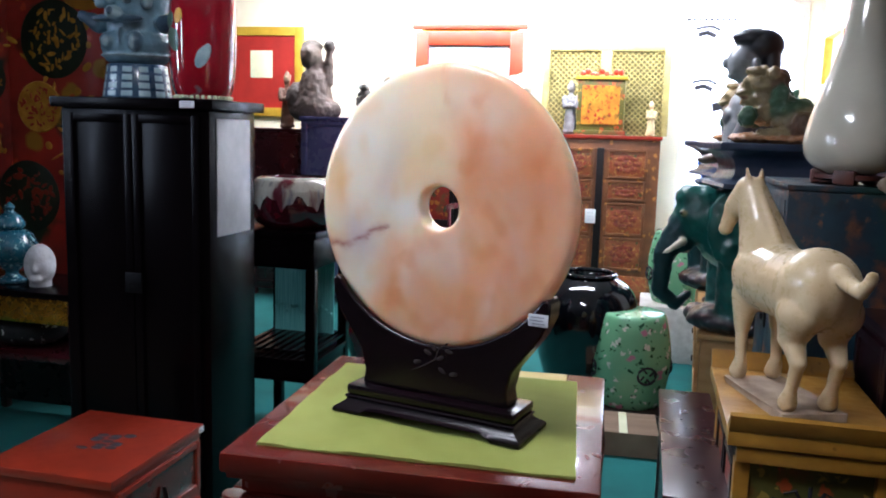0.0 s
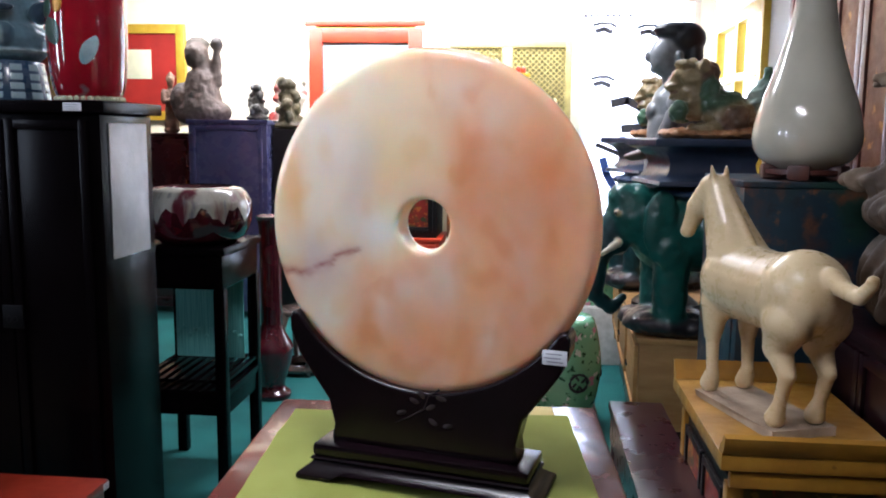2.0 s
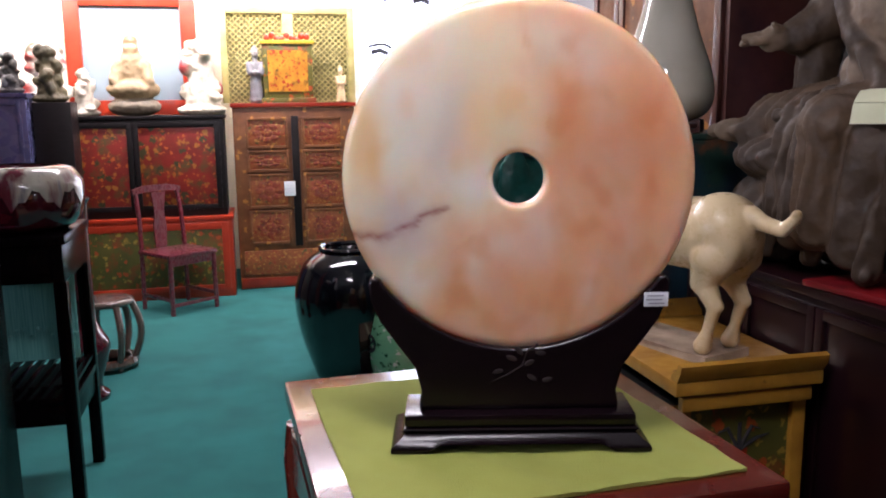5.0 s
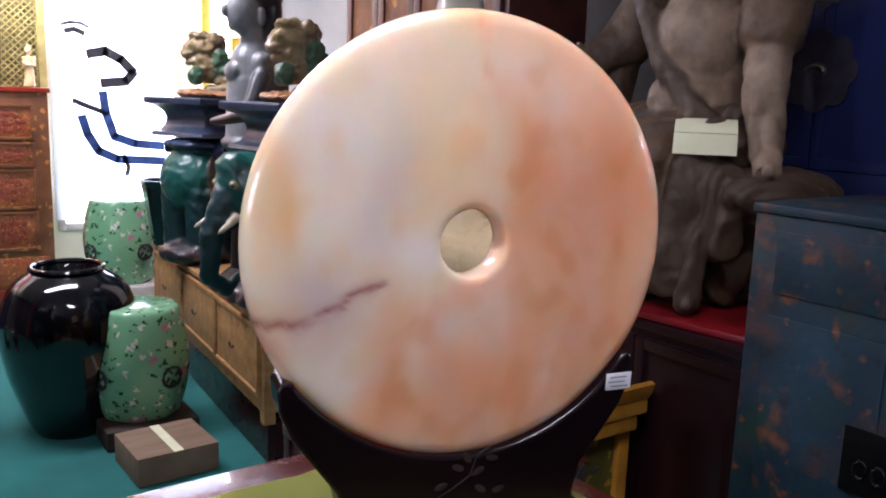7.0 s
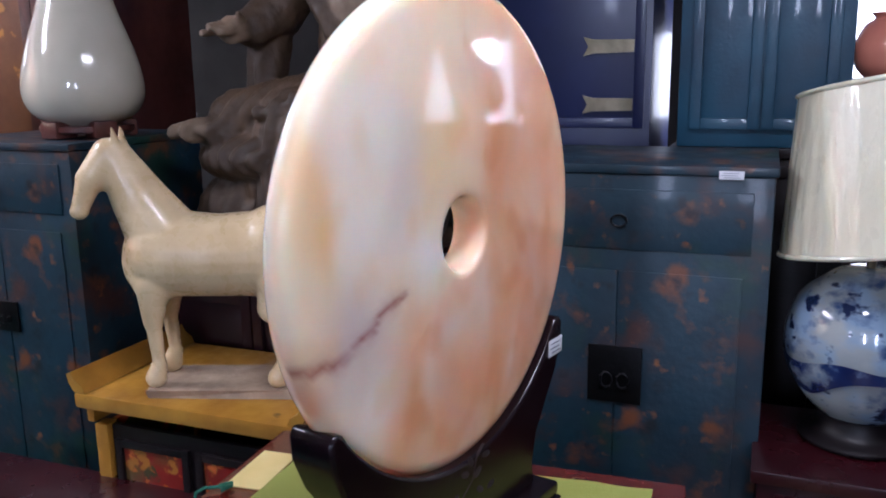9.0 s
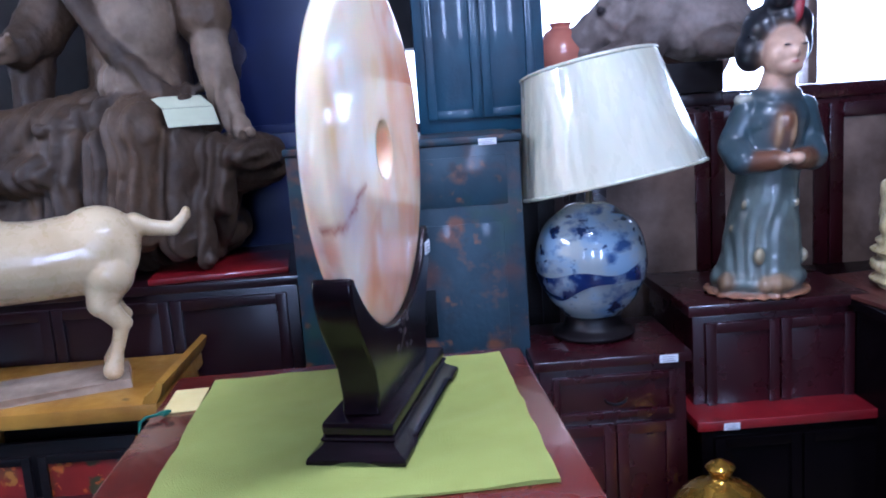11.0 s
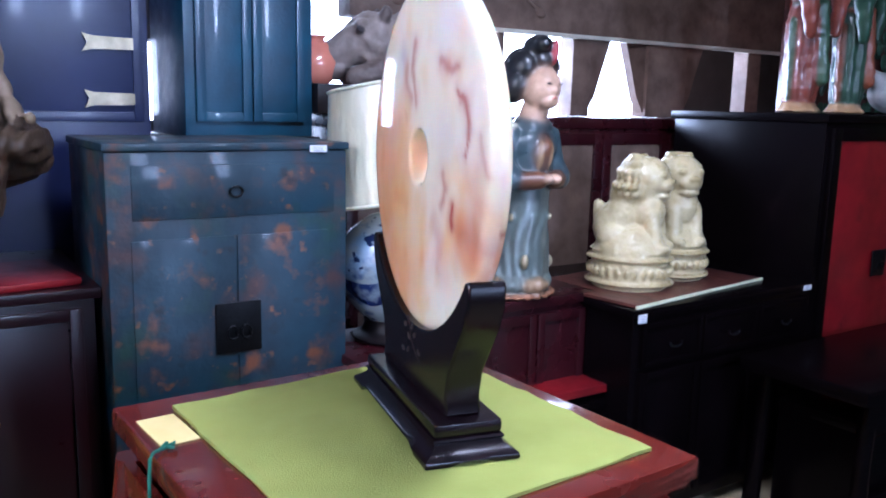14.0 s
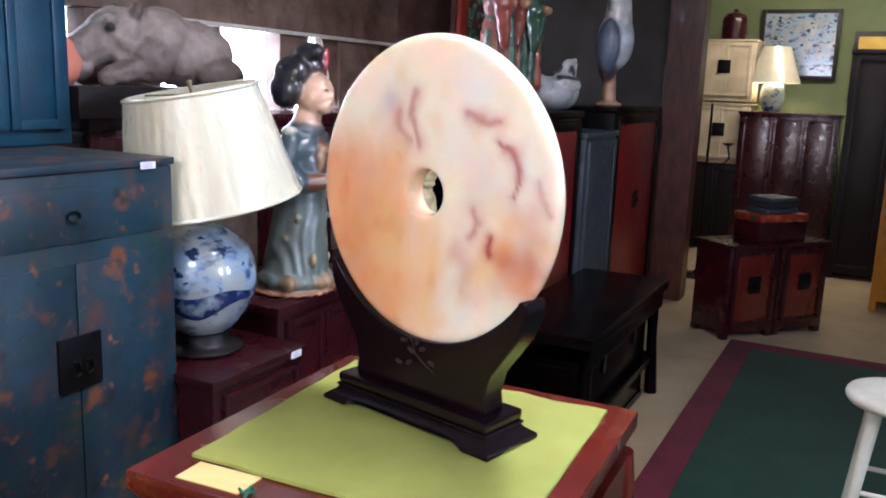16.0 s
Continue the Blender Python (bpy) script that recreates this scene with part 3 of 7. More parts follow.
stroke([(0.95, 1.93), (1.08, 1.96), (1.2, 1.9), (1.3, 1.8), (1.24, 1.72), (1.05, 1.7)], 0.055, "ink_dark", "dark brush motif")
stroke([(1.05, 1.62), (1.07, 1.45), (1.13, 1.26), (1.3, 1.2), (1.53, 1.18)], 0.05, "batik_blue", "blue brush stroke")
stroke([(0.88, 1.42), (0.92, 1.28), (1.0, 1.14), (1.15, 1.07), (1.53, 1.05)], 0.05, "batik_blue", "blue brush stroke")
stroke([(0.82, 1.55), (0.95, 1.5), (1.05, 1.46)], 0.03, "ink_dark")
stroke([(1.2, 1.1), (1.24, 1.0), (1.22, 0.93)], 0.025, "ink_dark")
for x0, z0 in ((0.85, 2.6), (1.25, 2.58), (0.85, 2.12)):
    stroke([(x0 - 0.1, z0 + 0.03), (x0 - 0.03, z0 + 0.05), (x0 + 0.05, z0 + 0.05), (x0 + 0.11, z0 + 0.02)], 0.018, "ink_dark", "dark crab motif")
    stroke([(x0 - 0.07, z0 - 0.02), (x0, z0), (x0 + 0.07, z0 - 0.03)], 0.03, "ink_dark", "dark crab motif")
for k in range(9):
    stroke([(0.67 + 0.05 * k, 2.715), (0.695 + 0.05 * k, 2.715)], 0.014, "ink_dark", "dark border dash")
# ---- the disc on its stand and table ----
table = thing("display_table", 0.015, 0.0, 0, 2.4, "red-brown lacquered square table with a moulded edge", "table")
part("tabletop", box(bm_new(), -0.335, 0.335, -0.34, 0.34, 0.905, 0.943, 0.008), "red_lacquer", table)
part("top_border", box(bm_new(), -0.325, 0.325, -0.33, 0.33, 0.893, 0.904, 0.003), "red_lacquer", table)
part("waist", box(bm_new(), -0.305, 0.305, -0.31, 0.31, 0.862, 0.892, 0.004), "red_lacquer", table)
part("body", box(bm_new(), -0.3, 0.3, -0.305, 0.305, 0.14, 0.86, 0.006), "red_lacquer", table)
for s in (-1, 1):
    b = slab(bm_new(), [(-0.29, 0.86), (0.29, 0.86), (0.29, 0.74), (0.2, 0.765), (0.1, 0.79), (0, 0.78), (-0.1, 0.79), (-0.2, 0.765), (-0.29, 0.74)], s * 0.326 - 0.008, s * 0.326 + 0.008)
    part("apron", b, "red_lacquer", table)
    b = slab(bm_new(), [(-0.29, 0.86), (0.29, 0.86), (0.29, 0.74), (0.2, 0.765), (0.1, 0.79), (0, 0.78), (-0.1, 0.79), (-0.2, 0.765), (-0.29, 0.74)], s * 0.321 - 0.008, s * 0.321 + 0.008)
    bmesh.ops.rotate(b, matrix=Matrix.Rotation(radians(90), 3, "Z"), verts=b.verts)
    part("apron", b, "red_lacquer", table)
    for q in (-1, 1):
        b = bm_new()
        tube(b, [(s * 0.312, q * 0.317, 0.86), (s * 0.318, q * 0.323, 0.78), (s * 0.308, q * 0.313, 0.5), (s * 0.306, q * 0.311, 0.1), (s * 0.316, q * 0.321, 0.0)], [0.024, 0.026, 0.022, 0.02, 0.026], 12)
        part("leg", b, "red_lacquer", table)
for zz in (0.2, 0.42):
    panel_front(table, "drawer", -0.27, 0.27, zz, zz + 0.2, -0.306, "red_lacquer", "dark_red", 0.03, 0.01)

b = bm_new()
N = 40
rows = []
for i in range(N + 1):
    row = []
    for j in range(N + 1):
        u, v = i / N, j / N
        u, v = -0.256 + 0.575 * u - 0.03 * v - 0.015 * u * v, -0.303 + 0.022 * u + 0.545 * v + 0.004 * u * v
        k = 0.004 * noise.noise(Vector((u * 9, v * 9, 3)))
        row.append(b.verts.new((u + k, v + 0.003 * noise.noise(Vector((u * 14, v * 14, 8))), 0.0065 + 0.004 * noise.noise(Vector((u * 10, v * 10, 0))) + 0.0025 * noise.noise(Vector((u * 26 + v * 18, v * 6, 5))))))
    rows.append(row)
for i in range(N):
    for j in range(N):
        b.faces.new((rows[i][j], rows[i + 1][j], rows[i + 1][j + 1], rows[i][j + 1]))
edge = [e for e in b.edges if e.is_boundary]
r = bmesh.ops.extrude_edge_only(b, edges=edge)
for v in r["geom"]:
    if isinstance(v, bmesh.types.BMVert):
        v.co.z = 0.0012
solo("felt_cloth", b, "felt", 0, 0, 0.943, 0, "yellow-green felt cloth laid on the red table", "cloth")

card = thing("price_card", 0.187, 0.3, 0.9435, 184, "cream price card with a green string on the table", "card")
part("card", box(bm_new(), -0.06, 0.06, -0.03, 0.03, 0.0, 0.0025, 0.0006), "price_card", card)
part("string", tube(bm_new(), [(0.055, -0.02, 0.004), (0.07, -0.032, 0.006), (0.085, -0.02, 0.007), (0.07, -0.012, 0.008), (0.078, -0.035, 0.006), (0.085, -0.05, 0.006), (0.095, -0.058, 0.002), (0.1, -0.062, -0.03), (0.1, -0.063, -0.12)], 0.0028, 6), "string", card, "knotted green string")

DX, DY, DR = 0.027, -0.0775, -13.1   # middle of the stand and its turn
stand = thing("disc_stand", DX, DY, 0.951, DR, "dark polished carved wooden stand holding the stone disc", "stand")
b = bm_new()
rings = []
for hx, hy, z in ((0.189, 0.058, 0.0000), (0.203, 0.072, 0.0000), (0.204, 0.073, 0.0045), (0.202, 0.071, 0.0097), (0.193, 0.062, 0.0156), (0.185, 0.054, 0.0216), (0.182, 0.051, 0.0261), (0.184, 0.053, 0.0276), (0.186, 0.055, 0.0305), (0.184, 0.053, 0.0335), (0.179, 0.048, 0.0350), (0.124, 0.018, 0.0350)):
    ring = []
    for sx, sy, ex, ey, n in ((-1, -1, 1, -1, 36), (1, -1, 1, 1, 16), (1, 1, -1, 1, 36), (-1, 1, -1, -1, 16)):
        for q in range(n):
            x, y = hx * (sx + (ex - sx) * q / n), hy * (sy + (ey - sy) * q / n)
            if n == 36:
                arch = 0.014 * min(1, max(0, (0.143 - abs(x)) / 0.018)) ** 0.6
            else:
                arch = 0.006 * min(1, max(0, (0.035 - abs(y)) / 0.02))
            ring.append(b.verts.new((x, y, max(z, arch))))
    rings.append(ring)
n = len(rings[0])
for a, c in zip(rings, rings[1:]):
    for q in range(n):
        b.faces.new((a[q], a[(q + 1) % n], c[(q + 1) % n], c[q]))
b.faces.new(rings[-1])
b.faces.new(list(reversed(rings[0])))
part("plinth", b, "stand_wood", stand)
b = box(bm_new(), -0.183, 0.183, -0.053, 0.053, 0.0355, 0.055, 0.006)
part("plinth_step", b, "stand_wood", stand)
RD, ZC = 0.2745, 0.423     # disc radius and the height of its middle over the foot
top = []
for k in range(25):
    a = radians(-90 - 52 + 104 * k / 24)
    top.append(((RD - 0.006) * math.cos(a) * 1.0, ZC + (RD - 0.006) * math.sin(a)))
side = [(0.218, 0.268), (0.23, 0.272), (0.236, 0.262), (0.234, 0.236), (0.219, 0.2), (0.192, 0.162), (0.165, 0.125), (0.155, 0.085), (0.16, 0.0555)]
left = [(-x, z) for x, z in reversed(side)]
slab(b := bm_new(), list(reversed(left + top + side)), -0.028, 0.028)
saddle = part("saddle", b, "stand_wood", stand)
md = saddle.modifiers.new("round", "BEVEL")
md.width, md.segments, md.limit_method, md.angle_limit = 0.004, 2, "ANGLE", radians(50)
for s in (-1, 1):
    b = bm_new()
    tube(b, [(-0.045, s * 0.0265, 0.1), (-0.02, s * 0.0265, 0.112), (0.005, s * 0.0265, 0.128), (0.012, s * 0.0265, 0.15), (0.03, s * 0.0265, 0.162)], [0.0018, 0.0022, 0.0022, 0.002, 0.0018], 6)
    for x, z, r in ((-0.012, 0.14, 0.4), (0.016, 0.132, -0.5), (0.0, 0.152, 0.9), (0.034, 0.148, 0.2), (-0.034, 0.118, -0.3), (0.02, 0.108, 0.6), (0.045, 0.104, -0.2)):
        ball(b, (x, s * 0.028, z), (0.009, 0.0009, 0.0045), 10, Matrix.Rotation(r, 4, "Y"))
    part("carving", b, "carve_wood", stand, "low carved blossom branch")
price_tag(stand, 0.2135, -0.0285, 0.233, 0.038, 0.023)


STONE = {k: np.array(rgb(h)) for k, h in dict(c="efe0c2", o="e6aa7e", s="dc9669", b="e3a468", l="c3b1b6", w="ece6dc", y="e2b670", p="dcb7a2", d="d08440").items()}
# soft clouds and painted glow in the stone: across, up, two radii, colour, strength
# the cream pair by the hole is translucent glow put into the colour
FRONT_CLOUDS = ((-0.02, 0.2, 0.12, 0.07, "c", 0.6), (-0.12, 0.06, 0.04, 0.08, "l", 0.5), (-0.19, -0.08, 0.05, 0.05, "l", 0.7), (-0.06, 0.09, 0.04, 0.05, "y", 0.4), (0.03, -0.06, 0.05, 0.04, "c", 0.55), (-0.01, 0.055, 0.05, 0.03, "c", 0.4), (-0.225, 0.03, 0.02, 0.05, "y", 0.9), (-0.235, 0.1, 0.025, 0.05, "y", 0.6),
                (-0.07, 0.0, 0.04, 0.03, "w", 0.9), (-0.16, -0.15, 0.035, 0.025, "w", 0.9), (-0.17, 0.13, 0.05, 0.05, "w", 0.8), (-0.19, 0.03, 0.03, 0.05, "w", 0.6), (0.11, 0.16, 0.04, 0.05, "w", 0.4), (0.05, 0.2, 0.03, 0.03, "w", 0.45), (-0.06, -0.12, 0.025, 0.04, "w", 0.55), (0.03, -0.09, 0.025, 0.04, "w", 0.5), (-0.02, -0.1, 0.02, 0.02, "w", 0.6), (0.0, -0.23, 0.03, 0.03, "p", 0.6), (0.1, -0.17, 0.02, 0.03, "w", 0.4),
                (-0.11, -0.15, 0.02, 0.06, "d", 0.55), (-0.09, -0.08, 0.03, 0.03, "o", 0.6), (-0.13, -0.21, 0.02, 0.03, "o", 0.6), (0.07, 0.07, 0.05, 0.08, "s", 0.6), (0.2, 0.08, 0.04, 0.07, "s", 0.6), (0.15, -0.05, 0.03, 0.12, "p", 0.5), (-0.02, 0.05, 0.025, 0.02, "o", 0.35), (-0.255, -0.125, 0.018, 0.02, "s", 0.7))
BACK_CLOUDS = ((0.09, 0.15, 0.04, 0.035, "l", 0.8), (0.07, 0.1, 0.03, 0.03, "p", 0.6), (-0.1, 0.19, 0.08, 0.06, "w", 0.7), (-0.21, 0.05, 0.04, 0.07, "w", 0.6), (-0.12, 0.03, 0.05, 0.05, "l", 0.35), (-0.09, -0.09, 0.04, 0.05, "p", 0.5), (-0.23, -0.09, 0.03, 0.03, "w", 0.7), (-0.176, -0.1, 0.035, 0.03, "d", 0.85), (-0.21, -0.13, 0.03, 0.025, "s", 0.7), (-0.16, -0.16, 0.03, 0.03, "l", 0.35), (-0.2, -0.045, 0.035, 0.02, "d", 0.5), (-0.12, -0.17, 0.02, 0.04, "s", 0.4), (0.2, 0.02, 0.05, 0.06, "o", 0.5), (-0.23, -0.11, 0.015, 0.04, "d", 0.6), (-0.13, -0.12, 0.02, 0.03, "y", 0.6), (-0.25, -0.06, 0.02, 0.02, "d", 0.5), (0.05, -0.2, 0.06, 0.04, "d", 0.35), (-0.235, -0.03, 0.025, 0.03, "p", 0.8),
               (-0.1, -0.2, 0.03, 0.04, "w", 0.7), (-0.01, -0.14, 0.02, 0.1, "y", 0.7), (0.07, -0.12, 0.05, 0.1, "y", 0.45), (0.0, 0.2, 0.04, 0.05, "c", 0.7), (-0.015, -0.16, 0.015, 0.015, "s", 0.4), (0.16, -0.12, 0.04, 0.08, "d", 0.4))


def smooth(x):
    x = min(1.0, max(0.0, x))
    return x * x * (3 - 2 * x)


def stone_colour(u, v, w):
    """The onyx's colour at a point of the disc, painted glow included: u across, v up, w towards the back."""
    d = w * 4
    wu = u + 0.03 * noise.noise(Vector((u * 9, v * 5, d + 2))) + 0.012 * noise.noise(Vector((u * 24, v * 15, d + 9)))
    wv = v + 0.03 * noise.noise(Vector((u * 8 + 5, v * 7, d + 6)))
    n2 = noise.noise(Vector((wu * 17 + 3, wv * 8, d)))
    n3 = noise.noise(Vector((wu * 42, wv * 24 + 7, d * 2)))
    n4 = noise.noise(Vector((u * 22 + 40, v * 20 - 9, d * 2)))
    if w < 0:
        line = 0.025 - 0.15 * smooth((-wv - 0.02) / 0.1) - 0.03 * smooth((wv - 0.1) / 0.1)
        k = smooth(0.5 + (wu - line + 0.014 * n2 + 0.006 * n3) / 0.17) * (0.94 - 0.2 * smooth((math.hypot(u, v) - 0.2) / 0.08))
        clouds = FRONT_CLOUDS
    else:
        k = 0.85 * smooth(0.5 + (wu - 0.03) / 0.16) * smooth((0.13 - wv + 0.1 * wu) / 0.12)
        clouds = BACK_CLOUDS
    pale = STONE["c"] if w < 0 else 0.75 * STONE["c"] + 0.25 * STONE["w"]
    c = pale * (1 - k) + STONE["o" if w < 0 else "b"] * k
    for cu, cv, ru, rv, key, s in clouds:
        q = ((wu - cu) / ru) ** 2 + ((wv - cv) / rv) ** 2
        if q < 5:
            f = s * math.exp(-q * 0.8)
            c = c * (1 - f) + STONE[key] * f
    f = 0.28 * smooth(0.3 + 1.4 * n2 + 1.0 * n3)
    c = c * (1 - f * k) + STONE["s"] * f * k
    f = (0.3 - 0.2 * k) * smooth(1.6 * noise.noise(Vector((wu * 12 + 21, wv * 6 - 8, d))) + 0.6 * n3 - 0.05)
    c = c * (1 - f) + STONE["w"] * f
    f = 0.3 * smooth(1.8 * n4 + 0.5 * n3 - 0.1)
    c = c * (1 - f) + STONE["y" if k < 0.5 else "d"] * f
    f = 0.3 * smooth(-1.8 * n4 + 0.5 * n2 - 0.15) * k
    return c * (1 - f) + STONE["p"] * f


# veins: middle line, half width, strength; front ones first, then those on the back
FRONT_VEINS = (((-0.274, -0.079), (-0.247, -0.086), (-0.217, -0.088), (-0.192, -0.082), (-0.162, -0.066), (-0.137, -0.052), (-0.112, -0.044), 0.0055, 0.75),
               ((-0.267, -0.094), (-0.257, -0.114), (-0.247, -0.129), 0.012, 0.4))
BACK_VEINS = (((0.028, 0.172), (0.038, 0.132), (0.023, 0.102), (0.013, 0.087), 0.009, 0.69),
              ((0.068, 0.142), (0.063, 0.112), (0.038, 0.087), 0.0105, 0.52),
              ((-0.092, 0.142), (-0.132, 0.127), (-0.157, 0.132), 0.009, 0.69),
              ((-0.152, 0.102), (-0.187, 0.087), (-0.202, 0.052), (-0.192, 0.012), 0.009, 0.86),
              ((-0.237, 0.042), (-0.247, 0.012), (-0.262, -0.008), 0.009, 0.46),
              ((-0.112, -0.018), (-0.122, -0.038), (-0.107, -0.063), 0.0105, 0.63),
              ((-0.147, -0.063), (-0.148, -0.088), 0.0097, 1.0),
              ((-0.072, -0.088), (-0.102, -0.118), (-0.092, -0.158), 0.018, 0.34),
              ((-0.182, -0.098), (-0.222, -0.088), (-0.252, -0.108), 0.024, 0.46))


def vein_at(u, v, lines):
    best = 0.0
    pu = u + 0.005 * noise.noise(Vector((u * 45, v * 45, 1))) + 0.002 * noise.noise(Vector((u * 140, v * 140, 3)))
    pv = v + 0.005 * noise.noise(Vector((u * 45, v * 45, 5))) + 0.002 * noise.noise(Vector((u * 140, v * 140, 8)))
    thin = 0.75 + 0.6 * noise.noise(Vector((u * 25, v * 25, 12)))
    for *pts, half, strength in lines:
        for (ax, ay), (bx, by) in zip(pts, pts[1:]):
            dx, dy = bx - ax, by - ay
            t = min(1.0, max(0.0, ((pu - ax) * dx + (pv - ay) * dy) / (dx * dx + dy * dy)))
            s = math.hypot(pu - ax - t * dx, pv - ay - t * dy) / (half * thin)
            if s < 4:
                best = max(best, strength * (0.62 * math.exp(-s * s) + 0.38 * math.exp(-s * s / 7)))
    return best


RH, TH, TI = 0.0395, 0.0185, 0.023   # hole, half thickness at the rim and at the hole
prof = []
for k in range(9):
    a = math.pi * (-0.5 + k / 8)
    prof.append((RH + 0.006 * (1 - math.cos(a)), TI * math.sin(a)))
outer = []
for k in range(1, 34):
    s = k / 34
    outer.append((RH + 0.006 + (RD - 0.026 - RH) * s, TI + (TH * 0.95 - TI) * s * s))
rim = []
for k in range(11):
    a = math.pi * (0.5 - k / 10)
    rim.append((RD - 0.02 + 0.02 * math.cos(a) ** 0.8 if math.cos(a) > 1e-6 else RD - 0.02, TH * math.sin(a) * 0.95))
section = prof + outer + rim + [(r, -z) for r, z in reversed(outer)]
b = bm_new()
SEG = 180
layer = b.verts.layers.float_color.new("paint")
rings = []
for r, w in section:
    ring = []
    for i in range(SEG):
        a = 2 * math.pi * i / SEG
        v = b.verts.new((r * math.cos(a), w, r * math.sin(a)))
        u, h = v.co.x, v.co.z
        c = stone_colour(u, h, w)
        q = vein_at(u, h, FRONT_VEINS if w < 0 else BACK_VEINS)
        c = c * (1 - q) + np.array(rgb("8e403c" if w < 0 else "a85048")) * q
        v[layer] = (*c, 1)
        ring.append(v)
    rings.append(ring)
for a, c in zip(rings, rings[1:] + rings[:1]):
    for i in range(SEG):
        b.faces.new((a[i], a[(i + 1) % SEG], c[(i + 1) % SEG], c[i]))
M["onyx"] = mat("onyx", (1, 1, 1), (0.93, 0.92, 0.9), 0.07, 10, coat=0.2, bump=0, attr="paint", sss=0.85, scuff=0.02)
disc = solo("stone_disc", b, "onyx", DX, DY, 0.951 + ZC, DR, "polished cream and orange onyx disc with a round hole", "stone disc")
# ---- east side: cabinets, stands and figures ----
def blue_cabinet(x, y, w, d, h, label, lock):
    """A flat-fronted painted cabinet: one shallow drawer over two doors, barely proud."""
    t = thing("blue_cabinet", x, y, 0, -90, label, "cabinet", "blue cabinets")
    part("body", box(bm_new(), -w / 2, w / 2, 0, d, 0.1, h - 0.021, 0.004), "blue_paint", t)
    part("top", box(bm_new(), -w / 2 - 0.006, w / 2 + 0.006, -0.006, d + 0.006, h - 0.02, h, 0.004), "blue_paint", t)
    for sx in (-1, 1):
        for yy in (0.0, d - 0.05):
            part("foot", box(bm_new(), sx * (w / 2 - 0.03) - 0.03, sx * (w / 2 - 0.03) + 0.03, yy, yy + 0.05, 0, 0.099, 0.004), "blue_paint", t)
    z1 = h - 0.055
    dr = part("drawer", box(bm_new(), -w / 2 + 0.06, w / 2 - 0.04, -0.004, -0.0005, z1 - 0.135, z1, 0.002), "blue_paint", t)
    part("ring_pull", tube(bm_new(), [(0.018 * math.cos(a), -0.009, z1 - 0.07 + 0.014 * math.sin(a)) for a in np.linspace(0, 6.28, 10)], 0.003, 6), "iron", dr)
    z2 = z1 - 0.185
    for sx in (-1, 1):
        a, c = sorted((sx * 0.002, sx * (w / 2 - 0.055)))
        part("door", box(bm_new(), a, c, -0.004, -0.0005, 0.16, z2, 0.002), "blue_paint", t)
    lock_plate(t, 0.0, -0.0045, 0.16 + (z2 - 0.16) * 0.74, lock)
    return t


t = blue_cabinet(1.02, -0.108, 0.64, 0.46, 1.347, "worn blue painted cabinet with faded orange flowers and iron lock plate", 0.062)
price_tag(t, 0.232, -0.0075, 1.33, 0.05, 0.018)
blue_cabinet(0.86, 1.59, 0.56, 0.55, 1.38, "blue painted cabinet under a tall white vase", 0.04)

# altar table in yellow with painted panels
t = thing("altar_table", 0.858, 0.835, -0.032, 0, "yellow painted altar table with raised ends and painted side panels", "table")
part("tabletop", box(bm_new(), -0.215, 0.215, -0.322, 0.322, 0.78, 0.82, 0.008), "yellow_wood", t)
for s in (-1, 1):
    b = slab(bm_new(), [(-0.018, 0.8205), (0.016, 0.8205), (0.03, 0.842), (0.036, 0.866), (0.022, 0.872), (0.012, 0.852), (-0.01, 0.838)], -0.213, 0.213)
    bmesh.ops.rotate(b, matrix=Matrix.Rotation(radians(90 * s), 3, "Z"), verts=b.verts)
    bmesh.ops.translate(b, vec=(0, s * 0.305, 0), verts=b.verts)
    part("raised_end", b, "yellow_wood", t)
    part("moulding", box(bm_new(), -0.19, 0.19, s * 0.3 - 0.012, s * 0.3 + 0.012, 0.735, 0.774, 0.006), "yellow_wood", t)
    for q in (-1, 1):
        part("leg", box(bm_new(), q * 0.17 - 0.02, q * 0.17 + 0.02, s * 0.27 - 0.02, s * 0.27 + 0.02, 0, 0.734, 0.005), "yellow_wood", t)
    part("end_panel", box(bm_new(), -0.148, 0.148, s * 0.268 - 0.008, s * 0.268 + 0.008, 0.12, 0.733, 0.003), "tibet_green", t, "painted panel with a red and black motif")
    part("side_panel", box(bm_new(), s * 0.168 - 0.008, s * 0.168 + 0.008, -0.248, 0.248, 0.12, 0.733, 0.003), "black_wood", t, "dark side panel")
for zz in (0.52, 0.3):
    for yy in (-0.12, 0.12):
        panel_front(t, "drawer", yy - 0.11, yy + 0.11, zz, zz + 0.18, 0, "black_wood", "tibet_red", 0.02, 0.012).matrix_local = pose(-0.178, 0, 0, 0, 0, -90)
b = bm_new()
for k in range(5):
    a = math.pi * k / 4
    tube(b, [(0.0, -0.278, 0.6), (0.05 * math.cos(a), -0.279, 0.63 + 0.05 * math.sin(a)), (0.09 * math.cos(a), -0.279, 0.64 + 0.02 * math.sin(a))], [0.006, 0.005, 0.002], 6)
part("motif", b, "ink_dark", t)
part("motif", box(bm_new(), -0.025, 0.025, -0.281, -0.276, 0.5, 0.61, 0.002), "red_frame", t)
price_tag(t, -0.207, -0.24, 0.8, 0.05, 0.022, -90)

